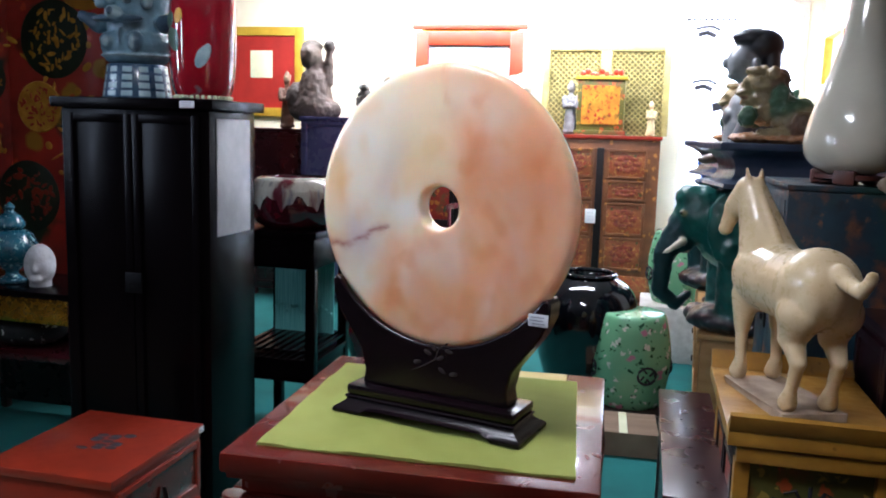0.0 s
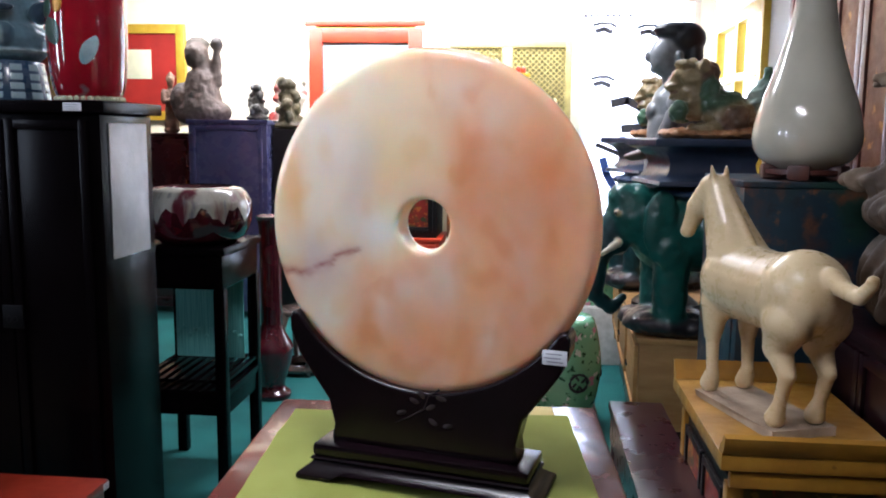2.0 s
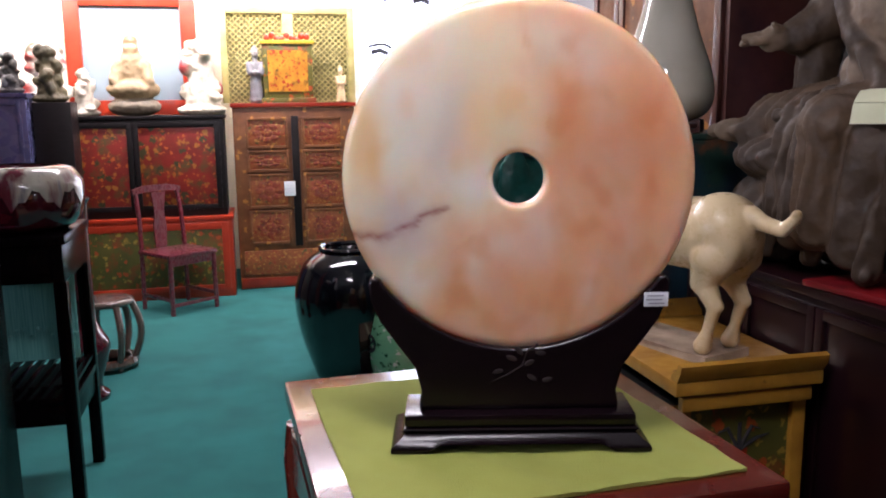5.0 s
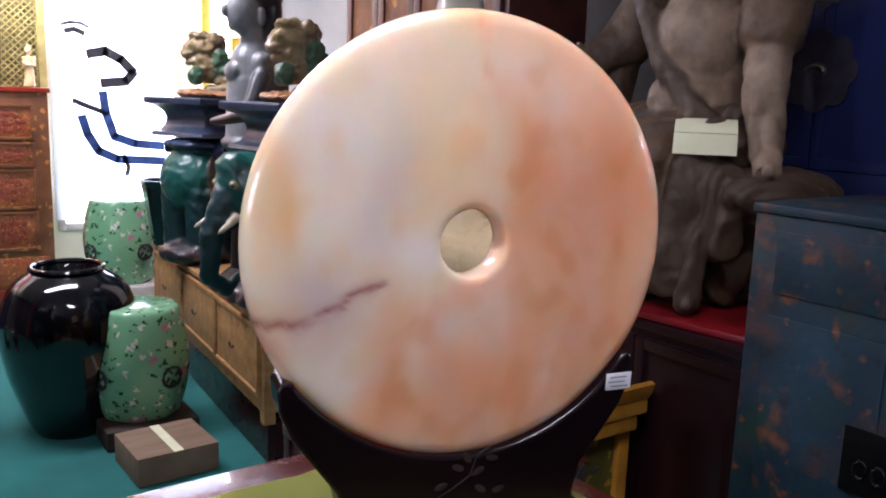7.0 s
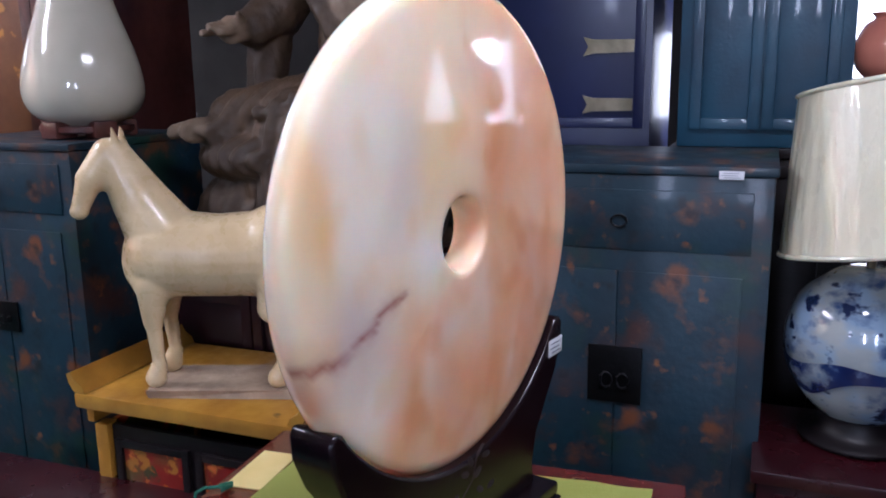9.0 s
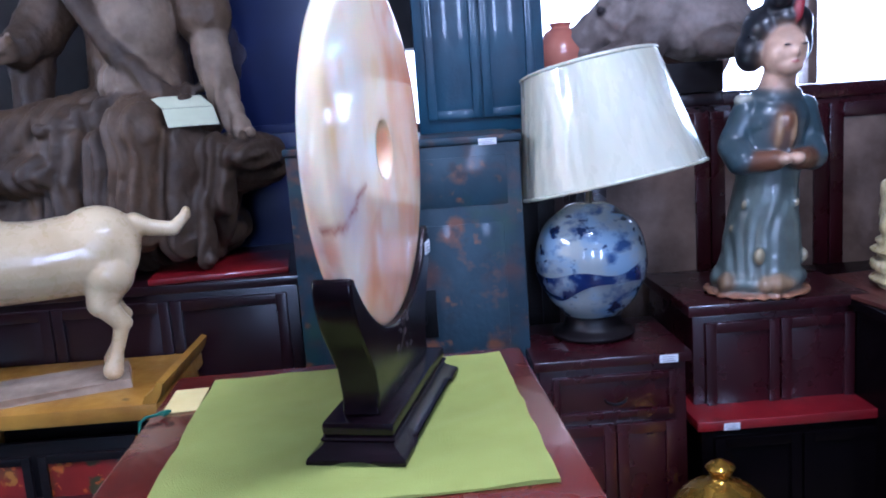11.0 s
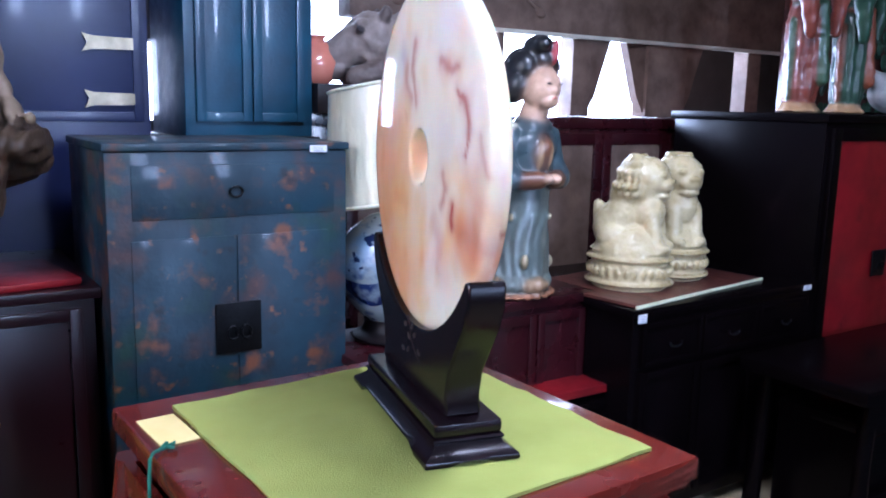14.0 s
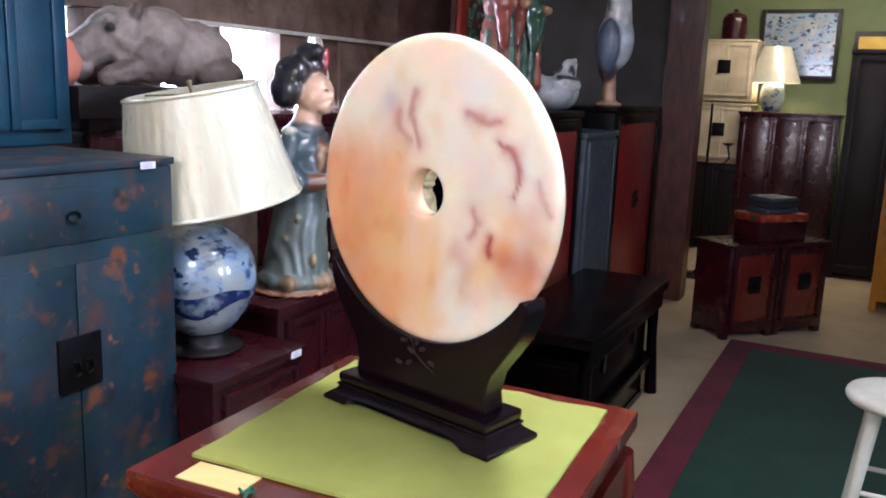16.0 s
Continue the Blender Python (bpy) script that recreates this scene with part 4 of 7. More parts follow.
C = "dac39a"
D = "c4aa80"
horse = [
    (C, (-0.13, 0, 0.3), (0.0, 0, 0.295), 0.1, 0.095), (C, (0.0, 0, 0.295), (0.12, 0, 0.3), 0.095, 0.1), (C, (-0.135, 0, 0.318), (0.1, 0.1, 0.094)),
    (C, (0.145, 0, 0.285), (0.078, 0.084, 0.095)),
    (C, (0.12, 0, 0.33), (0.172, 0.006, 0.42), 0.086, 0.062), (C, (0.172, 0.006, 0.42), (0.212, 0.02, 0.515), 0.062, 0.043), (C, (0.218, 0.026, 0.528), (0.042, 0.034, 0.036)),
    (C, (0.225, 0.028, 0.53), (0.265, 0.046, 0.475), 0.037, 0.031), (C, (0.265, 0.046, 0.475), (0.285, 0.058, 0.418), 0.029, 0.02), (C, (0.288, 0.06, 0.408), (0.021, 0.021, 0.02)), (C, (0.246, 0.036, 0.488), (0.032, 0.03, 0.04)),
    (D, (0.2, 0.008, 0.55), (0.204, 0.004, 0.588), 0.012, 0.004), (D, (0.2, 0.042, 0.55), (0.204, 0.048, 0.588), 0.012, 0.004),
    (D, (0.198, 0.022, 0.55), (0.13, 0.006, 0.458), 0.012, 0.012), (D, (0.13, 0.006, 0.458), (0.06, 0, 0.385), 0.012, 0.008),
    (C, (-0.222, 0, 0.362), (-0.255, 0, 0.345), 0.024, 0.021), (C, (-0.255, 0, 0.345), (-0.31, 0, 0.335), 0.021, 0.018), (C, (-0.31, 0, 0.335), (-0.342, 0, 0.365), 0.017, 0.014), (D, (-0.345, 0, 0.375), (0.012, 0.016, 0.014))]
for s in (-1, 1):
    horse += [
        (C, (-0.152, s * 0.036, 0.3), (0.076, 0.054, 0.088)), (C, (0.14, s * 0.038, 0.262), (0.058, 0.048, 0.075)),
        (C, (0.143, s * 0.05, 0.24), (0.148, s * 0.052, 0.15), 0.04, 0.023), (C, (0.148, s * 0.052, 0.15), (0.021, 0.02, 0.02)), (C, (0.148, s * 0.052, 0.145), (0.142, s * 0.052, 0.05), 0.0185, 0.0145), (C, (0.142, s * 0.052, 0.05), (0.152, s * 0.052, 0.018), 0.018, 0.025),
        (C, (-0.15, s * 0.048, 0.25), (-0.128, s * 0.053, 0.185), 0.06, 0.036), (C, (-0.128, s * 0.053, 0.185), (-0.166, s * 0.053, 0.128), 0.032, 0.021), (C, (-0.17, s * 0.053, 0.13), (0.021, 0.017, 0.02)), (C, (-0.166, s * 0.053, 0.128), (-0.142, s * 0.053, 0.046), 0.0185, 0.0145), (C, (-0.142, s * 0.053, 0.046), (-0.132, s * 0.053, 0.018), 0.018, 0.025)]
sculpt("horse_figure", horse,
    "cream_glaze", 0.81, 0.815, 0.8125, 109, "cream glazed pottery horse with arched neck on the yellow table", "figurine", voxel=0.005, smooth_passes=3, size=1.06)
b = bm_new()
slab(b, [(-0.18, 0.0), (0.18, 0.0), (0.177, 0.022), (-0.177, 0.022)], -0.09, 0.09)
for v in b.verts:
    v.co.x += 0.012 * noise.noise(v.co * 30)
    v.co.y += 0.012 * noise.noise(v.co * 30 + Vector((5, 5, 5)))
solo("pottery_slab", b, mat("slab_clay", rgb("b09a82"), rgb("8c7864"), 0.8, 14, bump=0.5), 0.812, 0.815, 0.7885, 109, "rough unglazed pottery slab under the horse's hooves", "slab")

# tall white vase on a low wooden foot
v = thing("white_vase", 1.082, 1.45, 1.381, 0, "tall white pear-shaped porcelain vase on a wooden foot", "vase")
part("vase_body", lathe(bm_new(), curve_profile([(0.09, 0.035), (0.145, 0.07), (0.168, 0.13), (0.152, 0.23), (0.105, 0.37), (0.068, 0.52), (0.052, 0.68), (0.062, 0.8), (0.1, 0.88), (0.095, 0.885)], 6), 56), "porcelain", v)
for k in range(5):
    a = 2 * math.pi * k / 5 + 0.5
    part("foot_block", box(bm_new(), 0.06, 0.135, -0.035, 0.035, 0.0, 0.05, 0.012, pose(0, 0, 0, 0, 0, math.degrees(a))), "red_brown_wood", v)
part("foot_ring", lathe(bm_new(), [(0.12, 0.015), (0.13, 0.02), (0.13, 0.034), (0.1, 0.036)], 40), "red_brown_wood", v)

# tall painted cupboard behind the vase
t = cabinet("painted_cupboard", "tall dark red-brown cupboard with faded painted doors", 1.45, 2.303, 0, -90, 1.3, 0.4, 2.75, "red_brown_wood", "tibet_brown", doors=4, lid=0.04, feet=0.08, lock=None, rail=0.05)

# lacquer chest and the large carved figure sitting on rockwork
cabinet("low_chest", "blackish red lacquered chest with a red cloth on it", 1.116, 0.769, 0, -90, 1.08, 0.62, 0.985, "near_black_red", doors=3, lid=0.03, feet=0.06, lock=None)
b = bm_new()
solo("red_cloth", box(b, -0.16, 0.16, -0.2, 0.2, 0, 0.02, 0.008), "crimson", 1.271, 0.471, 0.986, 8, "crumpled bright red cloth on the dark chest", "cloth")

W, W2, W3 = "58432f", "453424", "6a5440"
W4 = "84705c"
statue = [
    (W2, (0.12, 0.06, 0.11), (0.24, 0.34, 0.13)), (W2, (0.08, -0.02, 0.3), (0.27, 0.42, 0.1)), (W2, (0.0, -0.3, 0.345), (0.2, 0.13, 0.065)), (W2, (-0.02, 0.28, 0.33), (0.24, 0.22, 0.09)), (W2, (-0.08, 0.34, 0.14), (0.16, 0.16, 0.16)), (W2, (0.0, -0.2, 0.27), (-0.04, -0.18, 0.1), 0.1, 0.07),
    (W, (0.06, 0, 0.46), (0.19, 0.24, 0.11)), (W, (0.06, 0.0, 0.48), (0.09, 0.0, 0.8), 0.15, 0.155), (W4, (-0.01, -0.02, 0.74), (0.12, 0.125, 0.16)), (W4, (-0.03, -0.02, 0.58), (0.11, 0.12, 0.09)), (W, (0.09, 0, 0.89), (0.14, 0.25, 0.1)), (W4, (0.06, 0, 0.95), (0.04, 0, 1.06), 0.07, 0.065), (W4, (0.02, 0, 1.16), (0.1, 0.1, 0.13)), (W2, (0.05, 0, 1.29), (0.09, 0.09, 0.1)),
    (W2, (-0.08, 0.13, 0.86), (-0.11, 0.02, 0.68), 0.035, 0.034), (W2, (-0.11, 0.02, 0.68), (-0.1, -0.12, 0.52), 0.034, 0.04), (W2, (-0.1, -0.16, 0.5), (-0.12, 0.18, 0.48), 0.04, 0.045),
    (W, (0.0, -0.06, 0.47), (-0.21, -0.05, 0.44), 0.11, 0.086), (W3, (-0.22, -0.05, 0.43), (0.084, 0.08, 0.085)), (W, (-0.22, -0.05, 0.42), (-0.23, -0.03, 0.16), 0.078, 0.066), (W2, (-0.18, -0.15, 0.4), (-0.2, -0.14, 0.12), 0.055, 0.06), (W2, (-0.2, 0.05, 0.4), (-0.22, 0.06, 0.14), 0.05, 0.06), (W2, (-0.14, -0.24, 0.36), (-0.15, -0.25, 0.22), 0.06, 0.05), (W2, (-0.16, 0.16, 0.4), (-0.17, 0.18, 0.18), 0.07, 0.07),
    (W, (0.0, 0.1, 0.47), (-0.12, 0.34, 0.44), 0.11, 0.08), (W2, (-0.12, 0.34, 0.44), (-0.18, 0.36, 0.4), 0.075, 0.055), (W4, (-0.19, 0.36, 0.41), (-0.24, 0.42, 0.415), 0.036, 0.03), (W4, (-0.24, 0.42, 0.415), (-0.26, 0.46, 0.41), 0.03, 0.018),
    (W, (0.08, -0.2, 0.9), (0.01, -0.23, 0.76), 0.09, 0.085), (W4, (0.01, -0.23, 0.76), (-0.04, -0.26, 0.6), 0.062, 0.054), (W4, (-0.04, -0.26, 0.6), (-0.06, -0.3, 0.45), 0.053, 0.038), (W4, (-0.06, -0.3, 0.44), (-0.1, -0.33, 0.425), 0.036, 0.028), (W4, (-0.09, -0.325, 0.42), (-0.14, -0.33, 0.412), 0.014, 0.01), (W4, (-0.09, -0.35, 0.42), (-0.14, -0.36, 0.412), 0.014, 0.01),
    (W, (0.06, 0.2, 0.88), (0.01, 0.27, 0.76), 0.09, 0.08), (W2, (0.01, 0.27, 0.75), (-0.08, 0.3, 0.7), 0.078, 0.06), (W2, (0.0, 0.3, 0.68), (-0.02, 0.31, 0.5), 0.07, 0.05), (W4, (-0.08, 0.3, 0.7), (-0.16, 0.32, 0.69), 0.04, 0.04), (W4, (-0.17, 0.3, 0.69), (-0.235, 0.305, 0.68), 0.017, 0.012), (W4, (-0.17, 0.325, 0.7), (-0.25, 0.33, 0.695), 0.017, 0.012), (W4, (-0.17, 0.35, 0.69), (-0.235, 0.365, 0.68), 0.015, 0.011), (W4, (-0.15, 0.29, 0.715), (-0.19, 0.275, 0.73), 0.014, 0.01)]
for k, y in enumerate((-0.2, -0.14, -0.09, 0.03, 0.08, 0.13, 0.19, 0.25)):
    # hanging folds of the robe below the lap
    statue += [((W2, W)[k % 2], (-0.15 - 0.02 * (k % 3), y, 0.42), (-0.215 + 0.03 * (k % 2), y * 1.12 + 0.01, 0.06 + 0.05 * (k % 3)), 0.02, 0.03)]
for k in range(5):
    # folds drawn across the lap and over the raised sleeve
    statue += [(W2, (-0.02 - 0.02 * k, -0.2 + 0.02 * k, 0.555 - 0.022 * k), (-0.13 - 0.015 * k, 0.02 + 0.05 * k, 0.54 - 0.02 * k), 0.016, 0.02), (W, (0.03, 0.26 + 0.012 * k, 0.84 - 0.05 * k), (-0.05, 0.31, 0.7 - 0.045 * k), 0.018, 0.016)]
sculpt("seated_statue", statue,
    "figure_matt", 1.37, 0.7, 0.986, 0, "large dark carved wooden statue seated on rockwork, paint worn off", "statue", voxel=0.008, rough=0.004, rscale=34, smooth_passes=1, drape=0.72, pleat=0.008)
c = thing("folded_card", 1.19, 0.5, 1.482, -51, "folded pale green note card resting on the carved statue", "card")
part("card", box(bm_new(), -0.078, 0.078, 0, 0.085, -0.001, 0.001, 0.0005, pose(0, 0, 0, 24, 0, 0)), "card", c)
part("card", box(bm_new(), -0.078, 0.078, -0.06, -0.001, -0.001, 0.001, 0.0005, pose(0, 0, -0.001, 62, 0, 0)), "card", c)

# tall navy cabinet with brass fittings
t = cabinet("navy_cabinet", "tall dark navy lacquered cabinet with pale brass hinges and medallion", 1.717, 0.384, 0, -90, 0.92, 0.5, 2.5, "navy_paint", doors=0, lid=0.04, feet=0.06)
for x0, x1 in ((-0.44, -0.152), (-0.148, 0.44)):
    panel_front(t, "door", x0, x1, 1.38, 2.4, -0.001, "navy_paint", "navy_paint", 0.03, 0.006)


def rosette(r, z):
    """A scalloped round plate with a small boss, on the meeting line of the doors."""
    b = slab(bm_new(), [(-0.15 + r * (0.86 + 0.14 * abs(math.cos(4 * a))) * math.cos(a), z + r * (0.86 + 0.14 * abs(math.cos(4 * a))) * math.sin(a)) for a in np.linspace(0, 2 * math.pi, 65)[:-1]], -0.0115, -0.0072)
    ball(b, (-0.15, -0.0115, z), (0.22 * r, 0.008, 0.22 * r), 14)
    return b


part("medallion", rosette(0.12, 1.66), "dull_brass", t, "round scalloped brass medallion")
part("pull", tube(bm_new(), [(-0.15 + 0.028 * math.cos(a), -0.03, 1.66 + 0.016 * math.sin(a)) for a in np.linspace(0, math.pi, 8)], 0.004, 6), "brass", t)
part("medallion", rosette(0.065, 1.9), "dull_brass", t, "small scalloped brass medallion")
for zz in (1.45, 1.62, 1.79, 1.96):
    b = slab(bm_new(), [(0.26, zz - 0.028), (0.29, zz - 0.02), (0.41, zz - 0.018), (0.41, zz + 0.018), (0.29, zz + 0.02), (0.26, zz + 0.028), (0.275, zz)], -0.02, -0.014)
    part("hinge", b, "brass", t, "fish-tail brass hinge")

# teal cabinet standing on the blue one's row
cabinet("plain_cabinet", "plain dark cabinet under the teal one, mostly hidden", 1.64, -0.387, 0, -90, 0.46, 0.45, 1.335, "black_wood", doors=2, lid=0.03, feet=0.05, lock=None)
cabinet("teal_cabinet", "blue-teal painted cabinet with faint red flowers on a dark one", 1.631, -0.383, 1.336, -90, 0.44, 0.4, 0.95, "teal_paint", doors=2, lid=0.03, feet=0.0, lock=None)

# red box, lamp
t = cabinet("red_box", "small dark red lacquered chest under the table lamp", 0.888, -0.63, 0, -90, 0.4, 0.36, 0.738, "dark_red", drawers=1, doors=2, lid=0.03, feet=0.05, drawer_h=0.12, lock=None, category="chest")
price_tag(t, 0.15, -0.017, 0.723, 0.05, 0.022)
l = thing("table_lamp", 1.11, -0.628, 0.739, 0, "blue and white porcelain table lamp with a crooked plastic-wrapped shade", "lamp")
part("lamp_foot", lathe(bm_new(), curve_profile([(0.11, 0.0), (0.12, 0.012), (0.09, 0.03), (0.08, 0.06), (0.085, 0.065)], 4), 32), "black_wood", l)
part("lamp_body", lathe(bm_new(), curve_profile([(0.08, 0.066), (0.13, 0.12), (0.162, 0.22), (0.14, 0.32), (0.08, 0.375), (0.045, 0.39)], 6), 48), "blue_white", l, "round blue and white porcelain body")
b = bm_new()
rings = []
for q in range(5):
    ring = []
    for i in range(72):
        a = 2 * math.pi * i / 72
        z = 0.185 + 0.016 * math.sin(2 * a + 0.6) + 0.008 * math.sin(5 * a) + (q - 2) * (0.012 + 0.006 * math.sin(3 * a + 1))
        r = 0.1625 - 0.9 * (z - 0.22) ** 2 * (3.6 if z < 0.22 else 2.6) + 0.0008
        ring.append(b.verts.new((r * math.cos(a), r * math.sin(a), z)))
    rings.append(ring)
for p0, p1 in zip(rings, rings[1:]):
    for i in range(72):
        b.faces.new((p0[i], p0[(i + 1) % 72], p1[(i + 1) % 72], p1[i]))
part("painted_band", b, "cobalt", l, "dark cobalt painted ground line")
part("stem", tube(bm_new(), [(0, 0, 0.39), (0.01, -0.01, 0.46), (0.04, -0.03, 0.77)], 0.01, 8), "brass", l)
b = bm_new()
rings = []
for r, z in [(0.259, 0.0)] + [(0.265 - 0.07 * q / 24, 0.006 + 0.339 * q / 24) for q in range(25)] + [(0.189, 0.343)] + [(0.191 + 0.068 * q / 6, 0.339 - 0.335 * q / 6) for q in range(7)]:
    ring = []
    for i in range(144):
        a = 2 * math.pi * i / 144
        k = 1 + 0.006 * noise.noise(Vector((5 * math.cos(a), 5 * math.sin(a), z * 5))) + 0.01 * noise.noise(Vector((14 * math.cos(a), 14 * math.sin(a), z * 9 + 3))) + 0.002 * math.sin(a * 48)
        ring.append(b.verts.new((r * k * math.cos(a), r * k * math.sin(a), z)))
    rings.append(ring)
for p0, p1 in zip(rings, rings[1:]):
    for i in range(144):
        b.faces.new((p0[i], p0[(i + 1) % 144], p1[(i + 1) % 144], p1[i]))
sh = part("shade", b, "shade_cloth", l, "white pleated shade still in clear wrapping")
sh.matrix_local = pose(0.02, -0.08, 0.446, -9, 6, 0)
for r, z in ((0.267, 0.002), (0.197, 0.339)):
    part("trim", tube(bm_new(), [(r * math.cos(a), r * math.sin(a), z) for a in np.linspace(0, 2 * math.pi, 61)], 0.0055, 8), "shade_cloth", sh, "cream edge binding")
part("finial", tube(bm_new(), [(0, 0, 0.335), (0, 0, 0.372)], [0.004, 0.008], 8), "brass", sh)
b = bm_new()
for a in (0, 2.1, 4.2):
    tube(b, [(0, 0, 0.33), (0.192 * math.cos(a), 0.192 * math.sin(a), 0.339)], 0.003, 6)
part("spider", b, "brass", sh)

# court lady figure
cabinet("red_stand", "dark red lacquered stand under the pottery lady", 1.04, -1.15, 0, -90, 0.5, 0.45, 0.82, "dark_red", doors=2, lid=0.035, feet=0.06, lock=None, category="stand")
G, G2, H, S, R = "3a4a50", "626c68", "141318", "d2ab90", "6e4630"
sculpt("court_lady_figure", [
    (G2, (0, 0, 0.08), (0, 0, 0.34), 0.132, 0.102), (G2, (0, 0, 0.05), (0.15, 0.155, 0.06)), (G, (0, 0, 0.34), (0, 0, 0.52), 0.1, 0.098), (G, (0, 0, 0.56), (0.092, 0.115, 0.09)), (G, (0, 0, 0.63), (0.075, 0.085, 0.05)), ("a8704e", (0, 0, 0.01), (0.165, 0.17, 0.018)),
    (G, (0, 0.095, 0.59), (0.0, 0.125, 0.49), 0.045, 0.05), (G, (0.0, 0.125, 0.49), (-0.06, 0.115, 0.44), 0.05, 0.046), (R, (-0.07, 0.1, 0.435), (-0.125, 0.035, 0.44), 0.036, 0.032), (G, (0, -0.095, 0.59), (0.0, -0.125, 0.49), 0.045, 0.05), (G, (0.0, -0.125, 0.49), (-0.06, -0.115, 0.44), 0.05, 0.046), (R, (-0.07, -0.1, 0.435), (-0.125, -0.035, 0.44), 0.036, 0.032),
    (S, (-0.145, 0.02, 0.445), (0.03, 0.026, 0.02)), (S, (-0.145, -0.02, 0.445), (0.03, 0.026, 0.02)), (R, (-0.07, 0, 0.53), (0.04, 0.05, 0.08)), ("b08c66", (-0.095, 0.022, 0.53), (0.018, 0.014, 0.055)), ("b08c66", (-0.095, -0.022, 0.53), (0.018, 0.014, 0.055)), ("8a5a3c", (-0.1, 0, 0.555), (0.018, 0.02, 0.03)),
    (S, (0, 0, 0.64), (-0.02, 0, 0.72), 0.058, 0.05), (S, (-0.035, 0, 0.77), (0.075, 0.068, 0.085)), (S, (-0.112, 0, 0.765), (0.012, 0.011, 0.015)), (S, (-0.08, 0, 0.725), (0.034, 0.04, 0.03)), ("b04a44", (-0.112, 0, 0.738), (0.006, 0.013, 0.004)), ("2a2024", (-0.105, 0.028, 0.79), (0.006, 0.013, 0.0035)), ("2a2024", (-0.105, -0.028, 0.79), (0.006, 0.013, 0.0035)),
    (H, (0.05, 0.07, 0.79), (0.075, 0.05, 0.075)), (H, (0.05, -0.07, 0.79), (0.075, 0.05, 0.075)), (H, (0.04, 0.055, 0.85), (0.08, 0.055, 0.07)), (H, (0.04, -0.055, 0.85), (0.08, 0.055, 0.07)), (H, (0.02, 0, 0.875), (0.085, 0.06, 0.05)), (H, (0.0, 0.01, 0.925), (0.06, 0.055, 0.045)), (H, (-0.04, 0.03, 0.935), (0.04, 0.03, 0.03)), ("a03038", (-0.06, -0.022, 0.905), (0.014, 0.016, 0.05)),
    ("b8a680", (-0.12, 0.06, 0.14), (0.014, 0.018, 0.025)), ("b8a680", (-0.1, -0.06, 0.3), (0.008, 0.009, 0.014)), ("b8a680", (-0.06, 0.095, 0.3), (0.008, 0.007, 0.014)), ("b08a62", (-0.13, 0.0, 0.05), (0.04, 0.06, 0.03)), ("b8a680", (-0.02, 0.115, 0.22), (0.013, 0.007, 0.014)), ("8a6a48", (-0.06, 0.13, 0.05), (0.04, 0.03, 0.03)), ("b8a680", (-0.06, -0.12, 0.12), (0.021, 0.012, 0.028)), ("c8c4b0", (0.0, 0.105, 0.63), (0.03, 0.03, 0.02))],
    "figure_gloss", 1.15, -1.13, 0.821, 2, "tall glazed pottery court lady, dark robe, piled black hair", "figurine", voxel=0.006, rough=0.0025, rscale=14, fold=(1.6, 1.6, 0.35), blend=10, drape=0.42, pleat=0.003, size=0.9, sway=-0.11)
t = cabinet("step_chest", "low black chest with a red top in front of the stand", 0.918, -1.16, 0, -90, 0.56, 0.2, 0.52, "black_lacquer", doors=2, lid=0.03, feet=0.04, lock=None, category="chest")
[c for c in t.children if c.name.startswith("top")][0].data.materials[0] = M["crimson"]
price_tag(t, -0.2, -0.017, 0.503, 0.045, 0.02)

# black chest with the two lions
t = cabinet("black_chest", "black lacquered chest of drawers holding two white lions", 0.8, -1.86, 0, -90, 0.98, 0.7, 0.805, "black_lacquer", drawers=3, doors=3, lid=0.03, feet=0.05, drawer_h=0.15, lock=None, category="chest")
price_tag(t, -0.465, -0.017, 0.775, 0.04, 0.03)
price_tag(t, 0.44, -0.017, 0.789, 0.05, 0.02)
m = thing("mat", 1.075, -1.751, 0.806, -82, "red-brown woven mat with a pale edge on the black chest", "mat")
part("field", box(bm_new(), -0.4, 0.4, -0.22, 0.26, 0, 0.012, 0.003), "red_brown_wood", m)
part("edging", box(bm_new(), -0.41, 0.41, -0.23, -0.2205, 0, 0.011, 0.002), "card", m)
V, V2 = "cbbd94", "b0a074"
